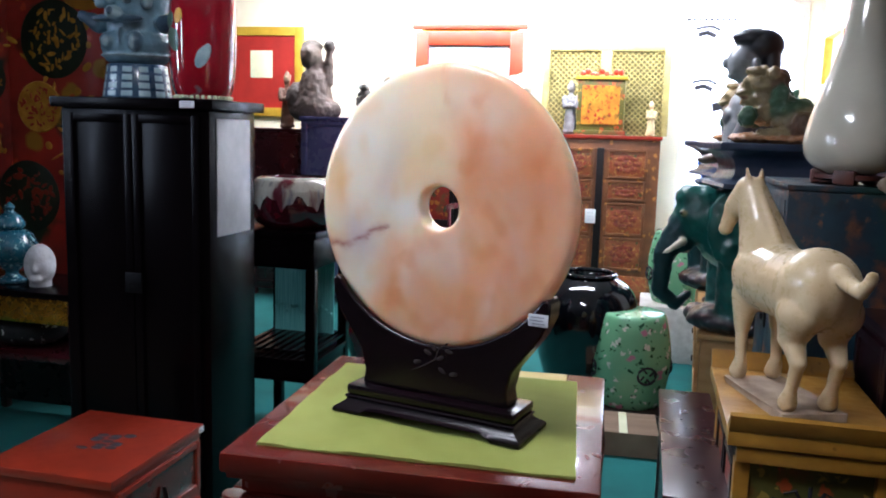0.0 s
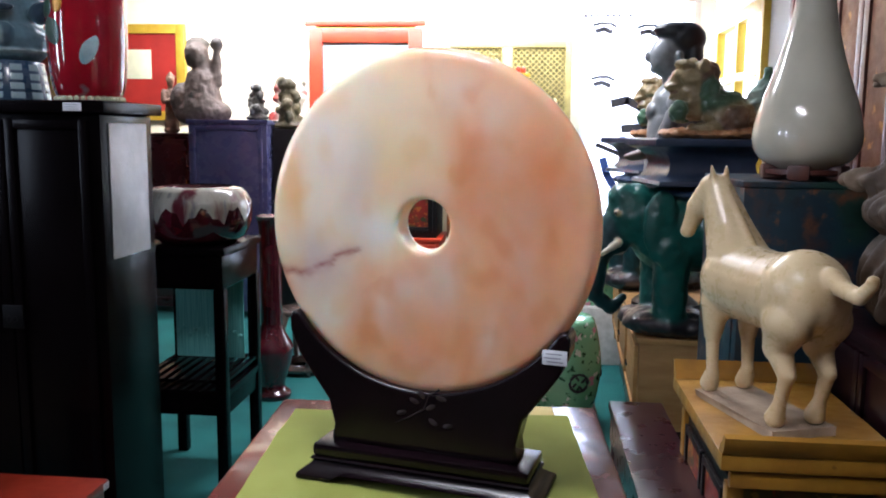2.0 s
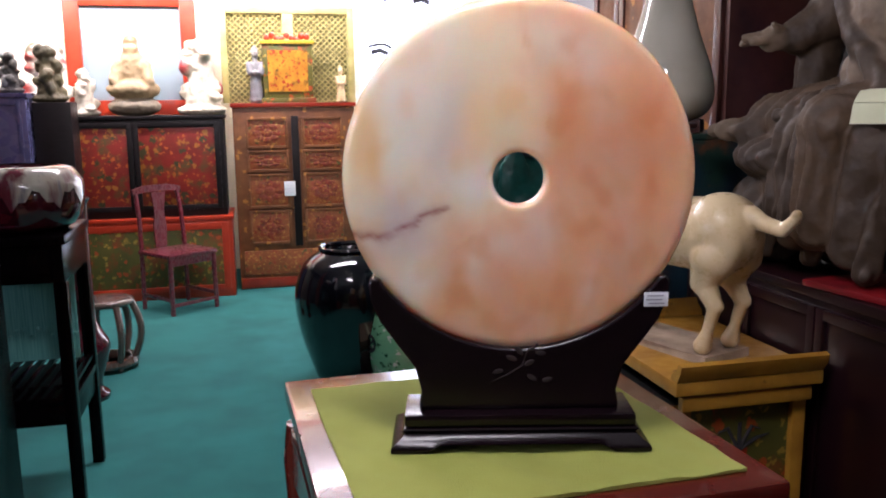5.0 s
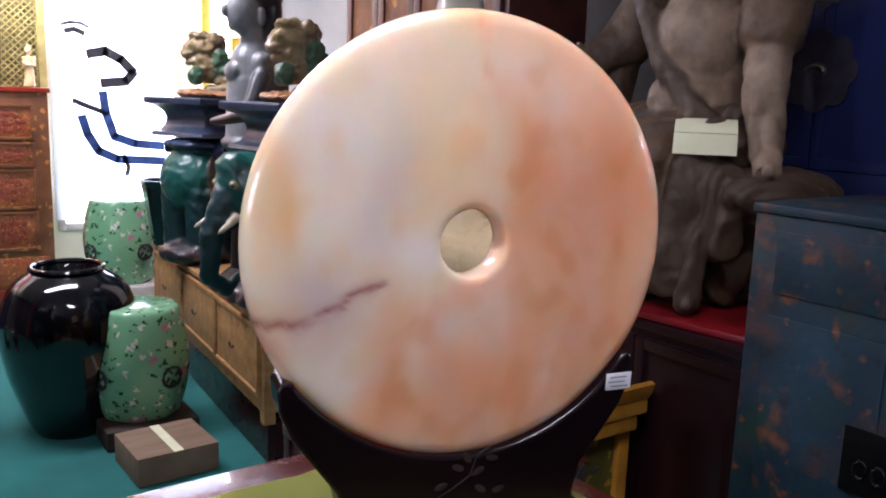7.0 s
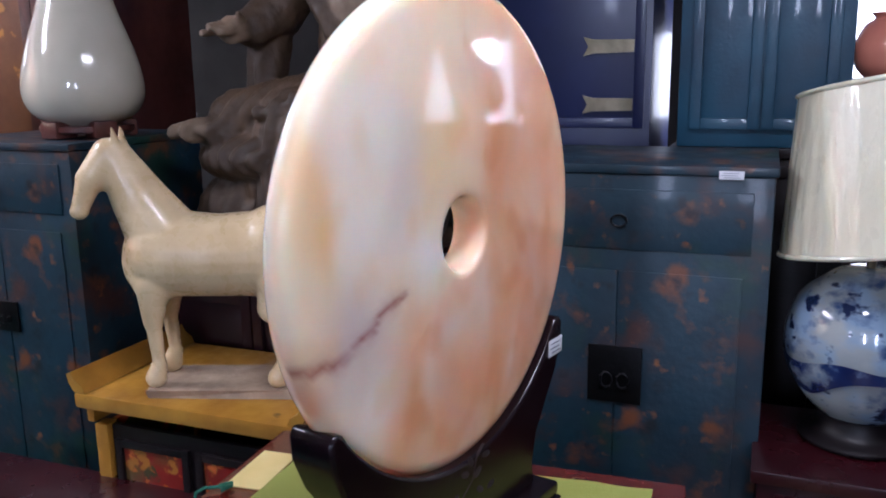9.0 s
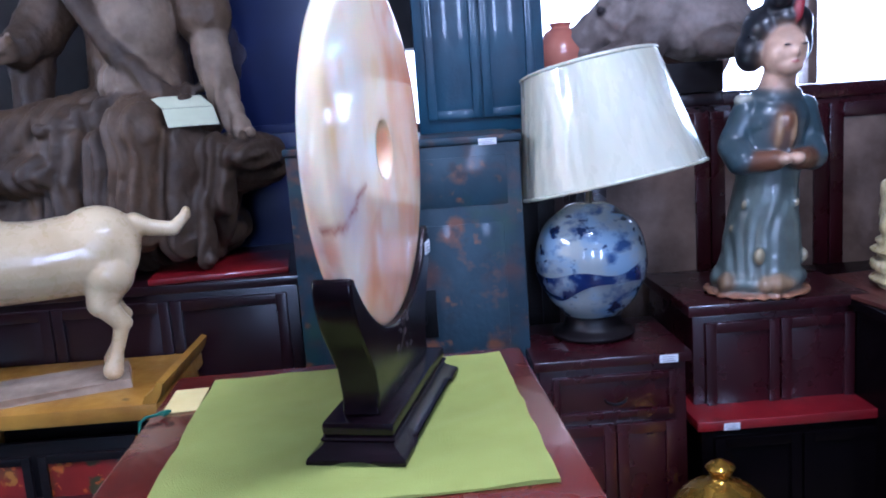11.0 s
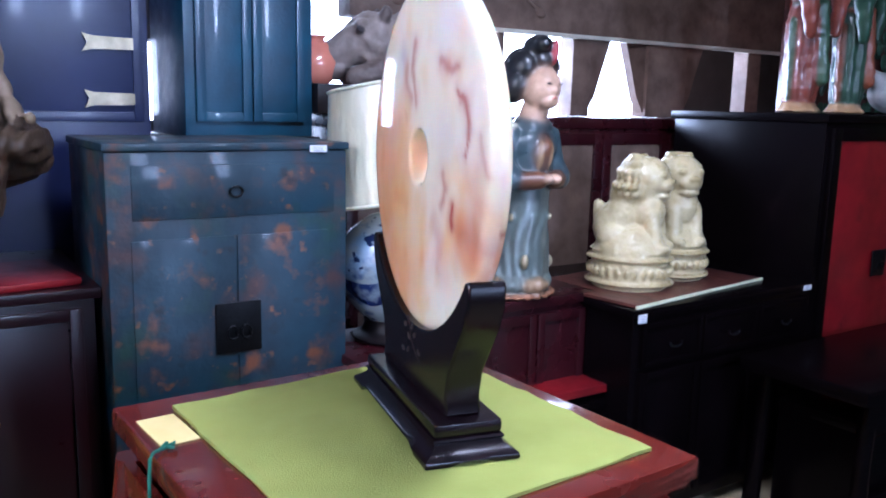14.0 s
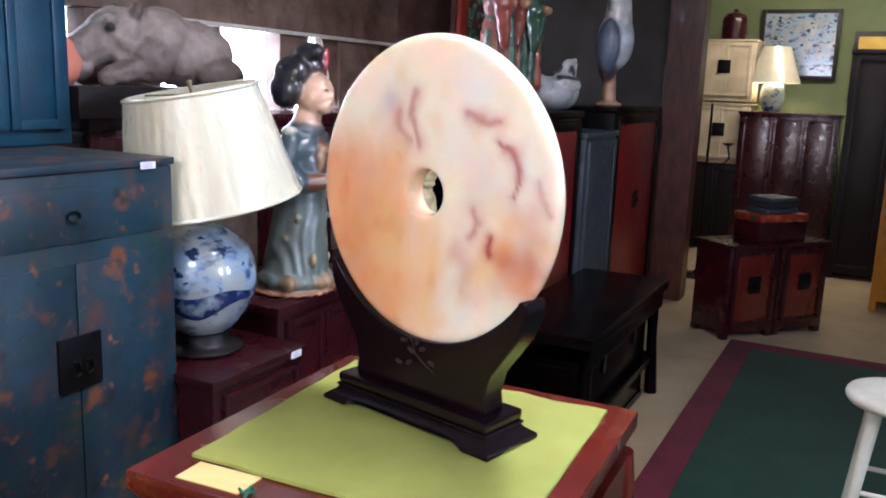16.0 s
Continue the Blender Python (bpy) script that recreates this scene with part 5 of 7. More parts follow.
lion = [(V2, (0, 0, 0.018), (0.155, 0.14, 0.02)), (V, (0, 0, 0.03), (0, 0, 0.1), 0.13, 0.13), (V2, (0, 0, 0.1), (0.152, 0.138, 0.018)), (V, (0, 0, 0.06), (0.14, 0.128, 0.04)), (V, (0, 0, 0.125), (0.14, 0.125, 0.016)),
        (V, (0.05, 0, 0.2), (0.085, 0.075, 0.09)), (V, (0.04, 0, 0.22), (-0.03, 0, 0.33), 0.075, 0.065), (V, (-0.05, 0, 0.26), (0.06, 0.065, 0.075)), (V, (-0.07, 0.04, 0.25), (-0.09, 0.045, 0.145), 0.03, 0.024), (V, (-0.07, -0.04, 0.25), (-0.09, -0.045, 0.145), 0.03, 0.024),
        (V, (-0.1, 0.045, 0.14), (0.04, 0.028, 0.02)), (V, (-0.1, -0.045, 0.14), (0.04, 0.028, 0.02)), (V, (0.05, 0.07, 0.17), (0.055, 0.03, 0.045)), (V, (0.05, -0.07, 0.17), (0.055, 0.03, 0.045)), (V, (0.0, 0.08, 0.14), (0.05, 0.026, 0.018)), (V, (0.0, -0.08, 0.14), (0.05, 0.026, 0.018)),
        (V, (-0.045, 0, 0.372), (0.074, 0.074, 0.072)), (V, (-0.09, 0, 0.35), (0.042, 0.05, 0.034)), (V, (-0.092, 0, 0.314), (0.032, 0.04, 0.016)), (V2, (-0.127, 0, 0.362), (0.012, 0.024, 0.012)), (V2, (-0.085, 0.03, 0.405), (0.022, 0.02, 0.012)), (V2, (-0.085, -0.03, 0.405), (0.022, 0.02, 0.012)),
        (V2, (0.0, 0.0, 0.37), (0.06, 0.07, 0.075)), (V2, (-0.02, 0.055, 0.34), (0.04, 0.025, 0.05)), (V2, (-0.02, -0.055, 0.34), (0.04, 0.025, 0.05)), (V2, (-0.1, 0.035, 0.385), (0.016, 0.016, 0.013)), (V2, (-0.1, -0.035, 0.385), (0.016, 0.016, 0.013)),
        (V, (0.11, 0, 0.19), (0.12, 0, 0.27), 0.022, 0.02), (V2, (0.03, 0, 0.31), (0.05, 0.06, 0.05))]
for k in range(60):
    h, a = (k % 6) / 5, 2.2 * (k // 6) / 9 - 1.1
    r = (0.082 + 0.012 * (k % 2)) * math.sqrt(1 - 0.8 * h * h)
    lion.append((V2 if k % 3 else V, (-0.03 + r * math.cos(a * 1.3), r * math.sin(a * 1.3), 0.32 + 0.118 * h), (0.014, 0.014, 0.014)))
for k in range(30):
    a = 2 * math.pi * k / 30
    lion.append((V2, (0.143 * math.cos(a), 0.13 * math.sin(a), 0.058), (0.007, 0.007, 0.018)))
sculpt("lion_figure", lion, "cream_glaze", 1.054, -1.602, 0.82, 33, "white glazed guardian lion seated on a round base", "figurine", voxel=0.005, rough=0.002, rscale=55, group="pair of lions", size=1.06, smooth_passes=1)
sculpt("lion_figure", lion, "cream_glaze", 1.115, -1.88, 0.82, -14, "white glazed guardian lion seated on a round pedestal base", "figurine", voxel=0.005, rough=0.002, rscale=56, group="pair of lions", size=1.06, smooth_passes=1)

# golden jar on the floor by the table
t = thing("gold_jar", 0.65, -0.835, 0, 0, "gilded lidded jar with embossed pattern on the floor", "jar")
part("body", lathe(bm_new(), curve_profile([(0.09, 0), (0.14, 0.06), (0.175, 0.2), (0.155, 0.32), (0.1, 0.38), (0.095, 0.4)], 6), 40), "gold", t)
part("lid", lathe(bm_new(), curve_profile([(0.11, 0.401), (0.115, 0.412), (0.08, 0.45), (0.03, 0.475), (0.025, 0.49), (0.035, 0.51), (0.002, 0.53)], 5), 32), "gold", t)
b = bm_new()
for j, (z, r, n) in enumerate(((0.1, 0.155, 14), (0.16, 0.171, 16), (0.22, 0.174, 16), (0.28, 0.166, 16), (0.335, 0.145, 14))):
    for k in range(n):
        a = 2 * math.pi * (k + 0.5 * (j % 2)) / n
        ball(b, (r * math.cos(a), r * math.sin(a), z), (0.02, 0.02, 0.024), 8)
part("embossing", b, "gold", t)

# row of red and black cabinets
for yy, ww, hh, xx in ((-2.81, 0.86, 1.455, 0.82), (-4.44, 1.12, 1.47, 0.82)):
    t = cabinet("red_door_cabinet", "black cabinet with a crimson lacquered door and iron lock", xx, yy, 0, -90, ww, 0.75, hh, "black_lacquer", "crimson", doors=1, lid=0.035, feet=0.08, lock_size=0.05, group="red door cabinets", rail=0.05)
cabinet("grey_cabinet", "narrow blue-grey painted cabinet between red ones", 0.79, -3.545, 0, -90, 0.58, 0.5, 1.334, "grey_blue", doors=1, lid=0.03, feet=0.06, lock=None)
# ---- north side ----
cabinet("tibetan_cabinet", "tall Tibetan painted cabinet with orange flower panels", 0, 5.65, 0, 0, 0.98, 0.5, 1.525, "tibet_brown", doors=0, lid=0.035, feet=0)
t = bpy.data.objects["tibetan_cabinet"]
t.children[1].data.materials[0] = M["bright_red"]
for s in (-1, 1):
    for z0, z1 in ((1.16, 1.41), (0.97, 1.145), (0.67, 0.955), (0.37, 0.655)):
        panel_front(t, "door_panel", s * 0.225 - 0.17, s * 0.225 + 0.17, z0, z1, -0.001, "tibet_brown", "tibet_orange", 0.022, 0.02)
        b = bm_new()
        zc, hz = (z0 + z1) / 2, (z1 - z0) / 2
        for a in np.linspace(0, 2 * math.pi, 9)[:-1]:
            ball(b, (s * 0.225 + 0.08 * math.cos(a), -0.012, zc + hz * 0.45 * math.sin(a)), (0.035, 0.0022, hz * 0.2), 8)
        ball(b, (s * 0.225, -0.012, zc), (0.045, 0.003, hz * 0.3), 10)
        part("painted_flower", b, "flower_paint", t)
part("centre_post", box(bm_new(), -0.03, 0.03, -0.022, -0.002, 0.35, 1.42, 0.003), "black_wood", t)
part("plinth_panel", box(bm_new(), -0.45, 0.45, -0.015, -0.002, 0.12, 0.32, 0.003), "tibet_orange", t)
part("base_rail", box(bm_new(), -0.48, 0.48, -0.018, -0.002, 0.01, 0.09, 0.003), "bright_red", t)
price_tag(t, -0.06, -0.03, 0.83, 0.09, 0.12, 0)

cabinet("painted_chest", "large red Tibetan chest painted with gold flowers, standing on another chest", -1.24, 5.5, 0.652, 0, 1.36, 0.5, 0.785, "black_wood", "tibet_red", doors=2, lid=0.03, feet=0.0, lock=None, group="painted chests", category="chest", rail=0.04)
cabinet("painted_chest", "low green painted chest with an orange frame on the carpet", -1.21, 5.44, 0, 0, 1.36, 0.55, 0.65, "red_frame", "tibet_green", doors=1, lid=0.03, feet=0.0, lock=None, group="painted chests", category="chest", rail=0.05)

w = thing("framed_mirror", -1.247, 5.97, 1.439, 0, "mirror in a stepped orange-red frame standing on the painted chest", "mirror")
b = bm_new()
for x0, x1, z0, z1 in ((-0.5, -0.38, 0, 0.98), (0.38, 0.5, 0, 0.98), (-0.38, 0.38, 0, 0.12), (-0.38, 0.38, 0.86, 0.98)):
    box(b, x0, x1, -0.05, 0.0, z0, z1, 0.006)
part("frame", b, "red_frame", w)
part("crest", box(bm_new(), -0.53, 0.53, -0.065, -0.002, 1.0, 1.045, 0.006), "red_frame", w)
part("crest_panel", box(bm_new(), -0.44, 0.44, -0.04, -0.002, 0.981, 0.999, 0.003), "yellow_frame", w)
part("glass", box(bm_new(), -0.38, 0.38, -0.02, -0.012, 0.12, 0.86), "mirror", w, "mirror glass with a pale blue-grey reflection put into its colour")

# gold lattice screen behind the Tibetan cabinet
s = thing("lattice_screen", -0.01, 5.95, 1.527, 0, "gilded openwork lattice screen standing on the cabinet", "screen")
s.matrix_world = pose(-0.01, 5.95, 1.527) @ Matrix.Diagonal((0.92, 1, 0.89, 1))
part("backing", box(bm_new(), -0.57, 0.57, 0.02, 0.04, 0, 0.85), "lattice_back", s)
b = bm_new()
for x0, x1, z0, z1 in ((-0.6, -0.54, 0, 0.88), (0.54, 0.6, 0, 0.88), (-0.54, 0.54, 0.82, 0.88), (-0.05, 0.05, 0, 0.82)):
    box(b, x0, x1, -0.02, 0.04, z0, z1, 0.004)
part("frame", b, "lattice_gold", s)
b = bm_new()
for k in range(-11, 12):
    for sg in (-1, 1):
        for cx in (-0.295, 0.295):
            x0 = cx + k * 0.055
            a, c = Vector((x0 - 0.41 * sg, 0, 0.0)), Vector((x0 + 0.41 * sg, 0, 0.82))
            t0, t1 = 0.0, 1.0
            dx = c.x - a.x
            e0, e1 = (cx - 0.245 - a.x) / dx, (cx + 0.245 - a.x) / dx
            t0, t1 = max(0, min(e0, e1)), min(1, max(e0, e1))
            if t1 - t0 > 0.02:
                tube(b, [a.lerp(c, t0), a.lerp(c, t1)], 0.006, 4)
tagged(part("lattice", b, "lattice_gold", s), kind="stuff")

# shrine picture and little figures on the cabinet
p = thing("small_shrine", -0.03, 5.74, 1.526, 0, "small painted shrine box with a golden picture and red cresting", "shrine")
part("case", box(bm_new(), -0.2, 0.2, 0, 0.12, 0.04, 0.47, 0.005), "tibet_green", p)
part("base", box(bm_new(), -0.22, 0.22, -0.02, 0.14, 0.0, 0.039, 0.005), "tibet_green", p)
part("picture", box(bm_new(), -0.16, 0.16, -0.008, -0.001, 0.09, 0.42), "shrine_gold", p, "gold and red painted panel")
b = bm_new()
for k in range(9):
    ball(b, (-0.16 + 0.04 * k, 0.02, 0.5 + 0.02 * math.sin(k * 1.9) + 0.02), (0.025, 0.02, 0.028), 8)
part("cresting", b, "red_frame", p)
part("cornice", box(bm_new(), -0.22, 0.22, -0.015, 0.13, 0.471, 0.5, 0.005), "yellow_frame", p)


def standing(name, x, y, z, h, robe, skin, label, group="", material="figure_matt", rz=0, extra=()):
    """A small standing robed figure, h high."""
    k = [(robe, (0, 0, 0.1), (0, 0, 0.5), 0.12, 0.095), (robe, (0, 0, 0.05), (0.13, 0.13, 0.06)), (robe, (0, 0, 0.6), (0.13, 0.09, 0.14)), (robe, (-0.11, -0.02, 0.68), (-0.1, -0.1, 0.52), 0.05, 0.045), (robe, (0.11, -0.02, 0.68), (0.1, -0.1, 0.52), 0.05, 0.045), (skin, (0, -0.12, 0.53), (0.05, 0.04, 0.04)),
         (skin, (0, 0, 0.75), (0, 0, 0.8), 0.045, 0.04), (skin, (0, -0.01, 0.86), (0.068, 0.07, 0.085)), (robe, (0, 0.02, 0.92), (0.07, 0.07, 0.06)), (robe, (0, 0.01, 0.98), (0.035, 0.035, 0.03))] + list(extra)
    return sculpt(name, k, material, x, y, z, rz, label, "figurine", voxel=0.016, rough=0.012, rscale=16, group=group, size=h)


standing("standing_figure", -0.29, 5.78, 1.526, 0.46, "76767a", "8c8a88", "grey stone standing figure beside the shrine", rz=0)
standing("standing_figure", 0.4, 5.78, 1.526, 0.3, "c9b184", "d8c29a", "small cream standing figure beside the shrine")


def cluster(name, x, y, z, h, cols, label, seed, rz=0, group="", wide=0.5, material="figure_gloss"):
    """A lively moulded group of small masses, h high."""
    rnd = random.Random(seed)
    k = [(cols[0], (0, 0, 0.06), (wide * 0.62, wide * 0.5, 0.08)), (cols[0], (0, 0, 0.1), (0.02, 0, 0.7), wide * 0.42, wide * 0.25), (cols[1], (0.02, -0.04, 0.84), (0.11, 0.11, 0.13))]
    for i in range(16):
        zz = 0.15 + 0.75 * rnd.random()
        a = rnd.random() * 6.28
        rr = wide * (0.48 - 0.3 * zz)
        k.append((cols[rnd.randrange(len(cols))], (rr * math.cos(a), rr * math.sin(a), zz), (0.06 + 0.07 * rnd.random(), 0.06 + 0.06 * rnd.random(), 0.05 + 0.08 * rnd.random())))
    return sculpt(name, k, material, x, y, z, rz, label, "figurine", voxel=0.02, rough=0.015, rscale=14, group=group, size=h)


cluster("porcelain_figure", -1.85, 5.7, 1.438, 0.62, ["d8d0c0", "c9bfae", "a03a34", "d8d0c0", "6f6a52"], "cream porcelain figure group touched with red", 3, group="porcelain figures")
cluster("porcelain_figure", -0.72, 5.7, 1.438, 0.62, ["d8cdb8", "cbbfa6", "a83a3a", "d8cdb8"], "cream porcelain figure group touched with red", 8, group="porcelain figures")
cluster("small_figure", -1.6, 5.7, 1.438, 0.38, ["cfc6b4", "b5a894"], "small pale figure on the painted chest", 5)
sculpt("seated_figure", [("7e7260", (0, 0, 0.07), (0.2, 0.15, 0.08)), ("a48c68", (0, 0, 0.2), (0.2, 0.16, 0.08)), ("a48c68", (0, 0.02, 0.22), (0, 0.02, 0.4), 0.11, 0.1), ("a48c68", (-0.1, -0.02, 0.38), (-0.13, -0.08, 0.26), 0.045, 0.04), ("a48c68", (0.1, -0.02, 0.38), (0.13, -0.08, 0.26), 0.045, 0.04),
    ("b89c74", (0, 0, 0.5), (0.06, 0.065, 0.075)), ("8a7452", (0, 0, 0.57), (0.05, 0.05, 0.05))], "figure_matt", -1.23, 5.7, 1.438, 0, "seated bronze-gold figure on a grey base before the mirror", "figurine", voxel=0.012, rough=0.008, rscale=26)

# little red-brown chair on the carpet
c = thing("wooden_chair", -0.93, 5.12, 0, 38, "small red-brown lacquered wooden chair with a curved splat", "chair")
part("seat", box(bm_new(), -0.21, 0.21, -0.2, 0.2, 0.42, 0.45, 0.008), "rosewood", c)
for sx in (-1, 1):
    part("leg", tube(bm_new(), [(sx * 0.19, -0.18, 0), (sx * 0.185, -0.178, 0.42)], 0.018, 8), "rosewood", c)
    part("back_leg", tube(bm_new(), [(sx * 0.19, 0.19, 0), (sx * 0.185, 0.185, 0.45), (sx * 0.18, 0.2, 0.7), (sx * 0.175, 0.235, 0.88)], 0.017, 8), "rosewood", c)
    part("stretcher", box(bm_new(), sx * 0.188 - 0.01, sx * 0.188 + 0.01, -0.17, 0.18, 0.1, 0.125, 0.003), "rosewood", c)
part("stretcher", box(bm_new(), -0.18, 0.18, -0.19, -0.17, 0.06, 0.085, 0.003), "rosewood", c)
part("apron", box(bm_new(), -0.17, 0.17, -0.185, -0.172, 0.36, 0.419, 0.003), "rosewood", c)
part("top_rail", slab(bm_new(), [(-0.2, 0.86), (-0.1, 0.875), (0.1, 0.875), (0.2, 0.86), (0.205, 0.9), (0.1, 0.925), (-0.1, 0.925), (-0.205, 0.9)], 0.22, 0.245), "rosewood", c)
part("splat", slab(bm_new(), [(-0.045, 0.45), (0.045, 0.45), (0.055, 0.6), (0.04, 0.72), (0.06, 0.87), (-0.06, 0.87), (-0.04, 0.72), (-0.055, 0.6)], 0.21, 0.222), "rosewood", c)

# black jar, garden stools, box and planter on the carpet
t = thing("black_jar", 0.116, 3.048, 0, 0, "big glossy black glazed storage jar on the carpet", "jar")
part("jar_body", lathe(bm_new(), curve_profile([(0.16, 0), (0.2, 0.08), (0.27, 0.3), (0.295, 0.5), (0.25, 0.66), (0.16, 0.735), (0.14, 0.738), (0.12, 0.66)], 5), 48), "black_glaze", t)
part("rim", tube(bm_new(), [(0.15 * math.cos(a), 0.15 * math.sin(a), 0.75) for a in np.linspace(0, 2 * math.pi, 49)], 0.013, 8), "black_glaze", t)


def garden_stool(x, y, z, label):
    t = thing("garden_stool", x, y, z, 20, label, "stool", "garden stools")
    bm = bm_new()
    segs = 8
    pr = curve_profile([(0.17, 0.0), (0.18, 0.02), (0.205, 0.12), (0.22, 0.25), (0.205, 0.38), (0.18, 0.48), (0.16, 0.5)], 4)
    rings = []
    for r, zz in pr:
        ring = []
        for i in range(48):
            a = 2 * math.pi * i / 48
            k = 1.0 - 0.035 * (0.5 - 0.5 * math.cos(a * segs))
            ring.append(bm.verts.new((r * k * math.cos(a), r * k * math.sin(a), zz)))
        rings.append(ring)
    for p0, p1 in zip(rings, rings[1:]):
        for i in range(48):
            bm.faces.new((p0[i], p0[(i + 1) % 48], p1[(i + 1) % 48], p1[i]))
    bm.faces.new(list(reversed(rings[0])))
    bm.faces.new(rings[-1])
    part("body", bm, "stool_green", t)
    for q in range(4):
        a = math.pi / 2 * q + 0.4 - 1.9
        bm = bm_new()
        tube(bm, [(0.05 * math.cos(s), 0, 0.045 * math.sin(s)) for s in np.linspace(0, 2 * math.pi, 13)], 0.007, 6)
        for s in range(4):
            tube(bm, [(0.015 * math.cos(s * 1.57), 0, 0.015 * math.sin(s * 1.57)), (0.038 * math.cos(s * 1.57 + 0.5), 0, 0.038 * math.sin(s * 1.57 + 0.5))], 0.006, 6)
        part("pierced_coin", bm, "ink_dark", t, "pierced coin opening").matrix_local = pose(0.217 * math.cos(a), 0.217 * math.sin(a), 0.2, 0, 0, math.degrees(a) + 90)
    return t


garden_stool(0.375, 2.883, 0.09, "green porcelain garden stool painted with flowers")
garden_stool(0.652, 4.336, 0.385, "green porcelain garden stool standing further back")
solo("platform", box(bm_new(), -0.2, 0.2, -0.22, 0.22, 0, 0.089, 0.005), "shadow_wood", 0.375, 2.883, 0, 0, "low wooden platform under the green stool", "platform")
bx = thing("cardboard_box", 0.356, 2.501, 0, 3, "flat brown cardboard box on the carpet", "box")
part("body", box(bm_new(), -0.165, 0.165, -0.22, 0.09, 0, 0.118, 0.003), "cardboard", bx)
part("tape", box(bm_new(), -0.02, 0.02, -0.221, 0.09, 0.1182, 0.119), "card", bx)
solo("planter", lathe(bm_new(), curve_profile([(0.07, 0), (0.08, 0.03), (0.13, 0.33), (0.15, 0.37), (0.13, 0.37), (0.12, 0.33)], 4), 8), "black_glaze", 0.814, 3.954, 0.661, 22, "dark tapered planter standing on the pale chest", "planter")
solo("stone_block", box(bm_new(), -0.25, 0.25, -0.25, 0.25, 0, 0.384, 0.01), "white_stone", 0.652, 4.336, 0, 0, "pale stone block under a garden stool", "block")
cabinet("elm_chest", "pale wooden chest of drawers with round dark pulls", 0.729, 3.112, 0.2, -93, 1.9, 0.55, 0.46, "wood_light", drawers=3, doors=0, lid=0.025, feet=0.05, drawer_h=0.3, category="chest")
solo("low_bench", box(bm_new(), -0.9, 0.9, -0.26, 0.26, 0, 0.199, 0.006), "dark_red", 1.03, 3.12, 0, 87, "low dark bench under the pale chest", "bench")
t = thing("red_bench", 0.592, 1.093, 0, 0, "narrow dark red lacquered bench", "bench")
part("top", box(bm_new(), -0.095, 0.095, -0.5, 0.5, 0.525, 0.56, 0.006), "dark_red", t)
part("apron", box(bm_new(), -0.088, 0.088, -0.485, 0.485, 0.42, 0.524, 0.004), "dark_red", t)
for q in (-1, 1):
    part("end_panel", box(bm_new(), -0.085, 0.085, q * 0.46 - 0.022, q * 0.46 + 0.022, 0.0, 0.419, 0.005), "dark_red", t)
part("side_panel", box(bm_new(), -0.075, 0.075, -0.436, 0.436, 0.05, 0.418, 0.003), "dark_red", t)

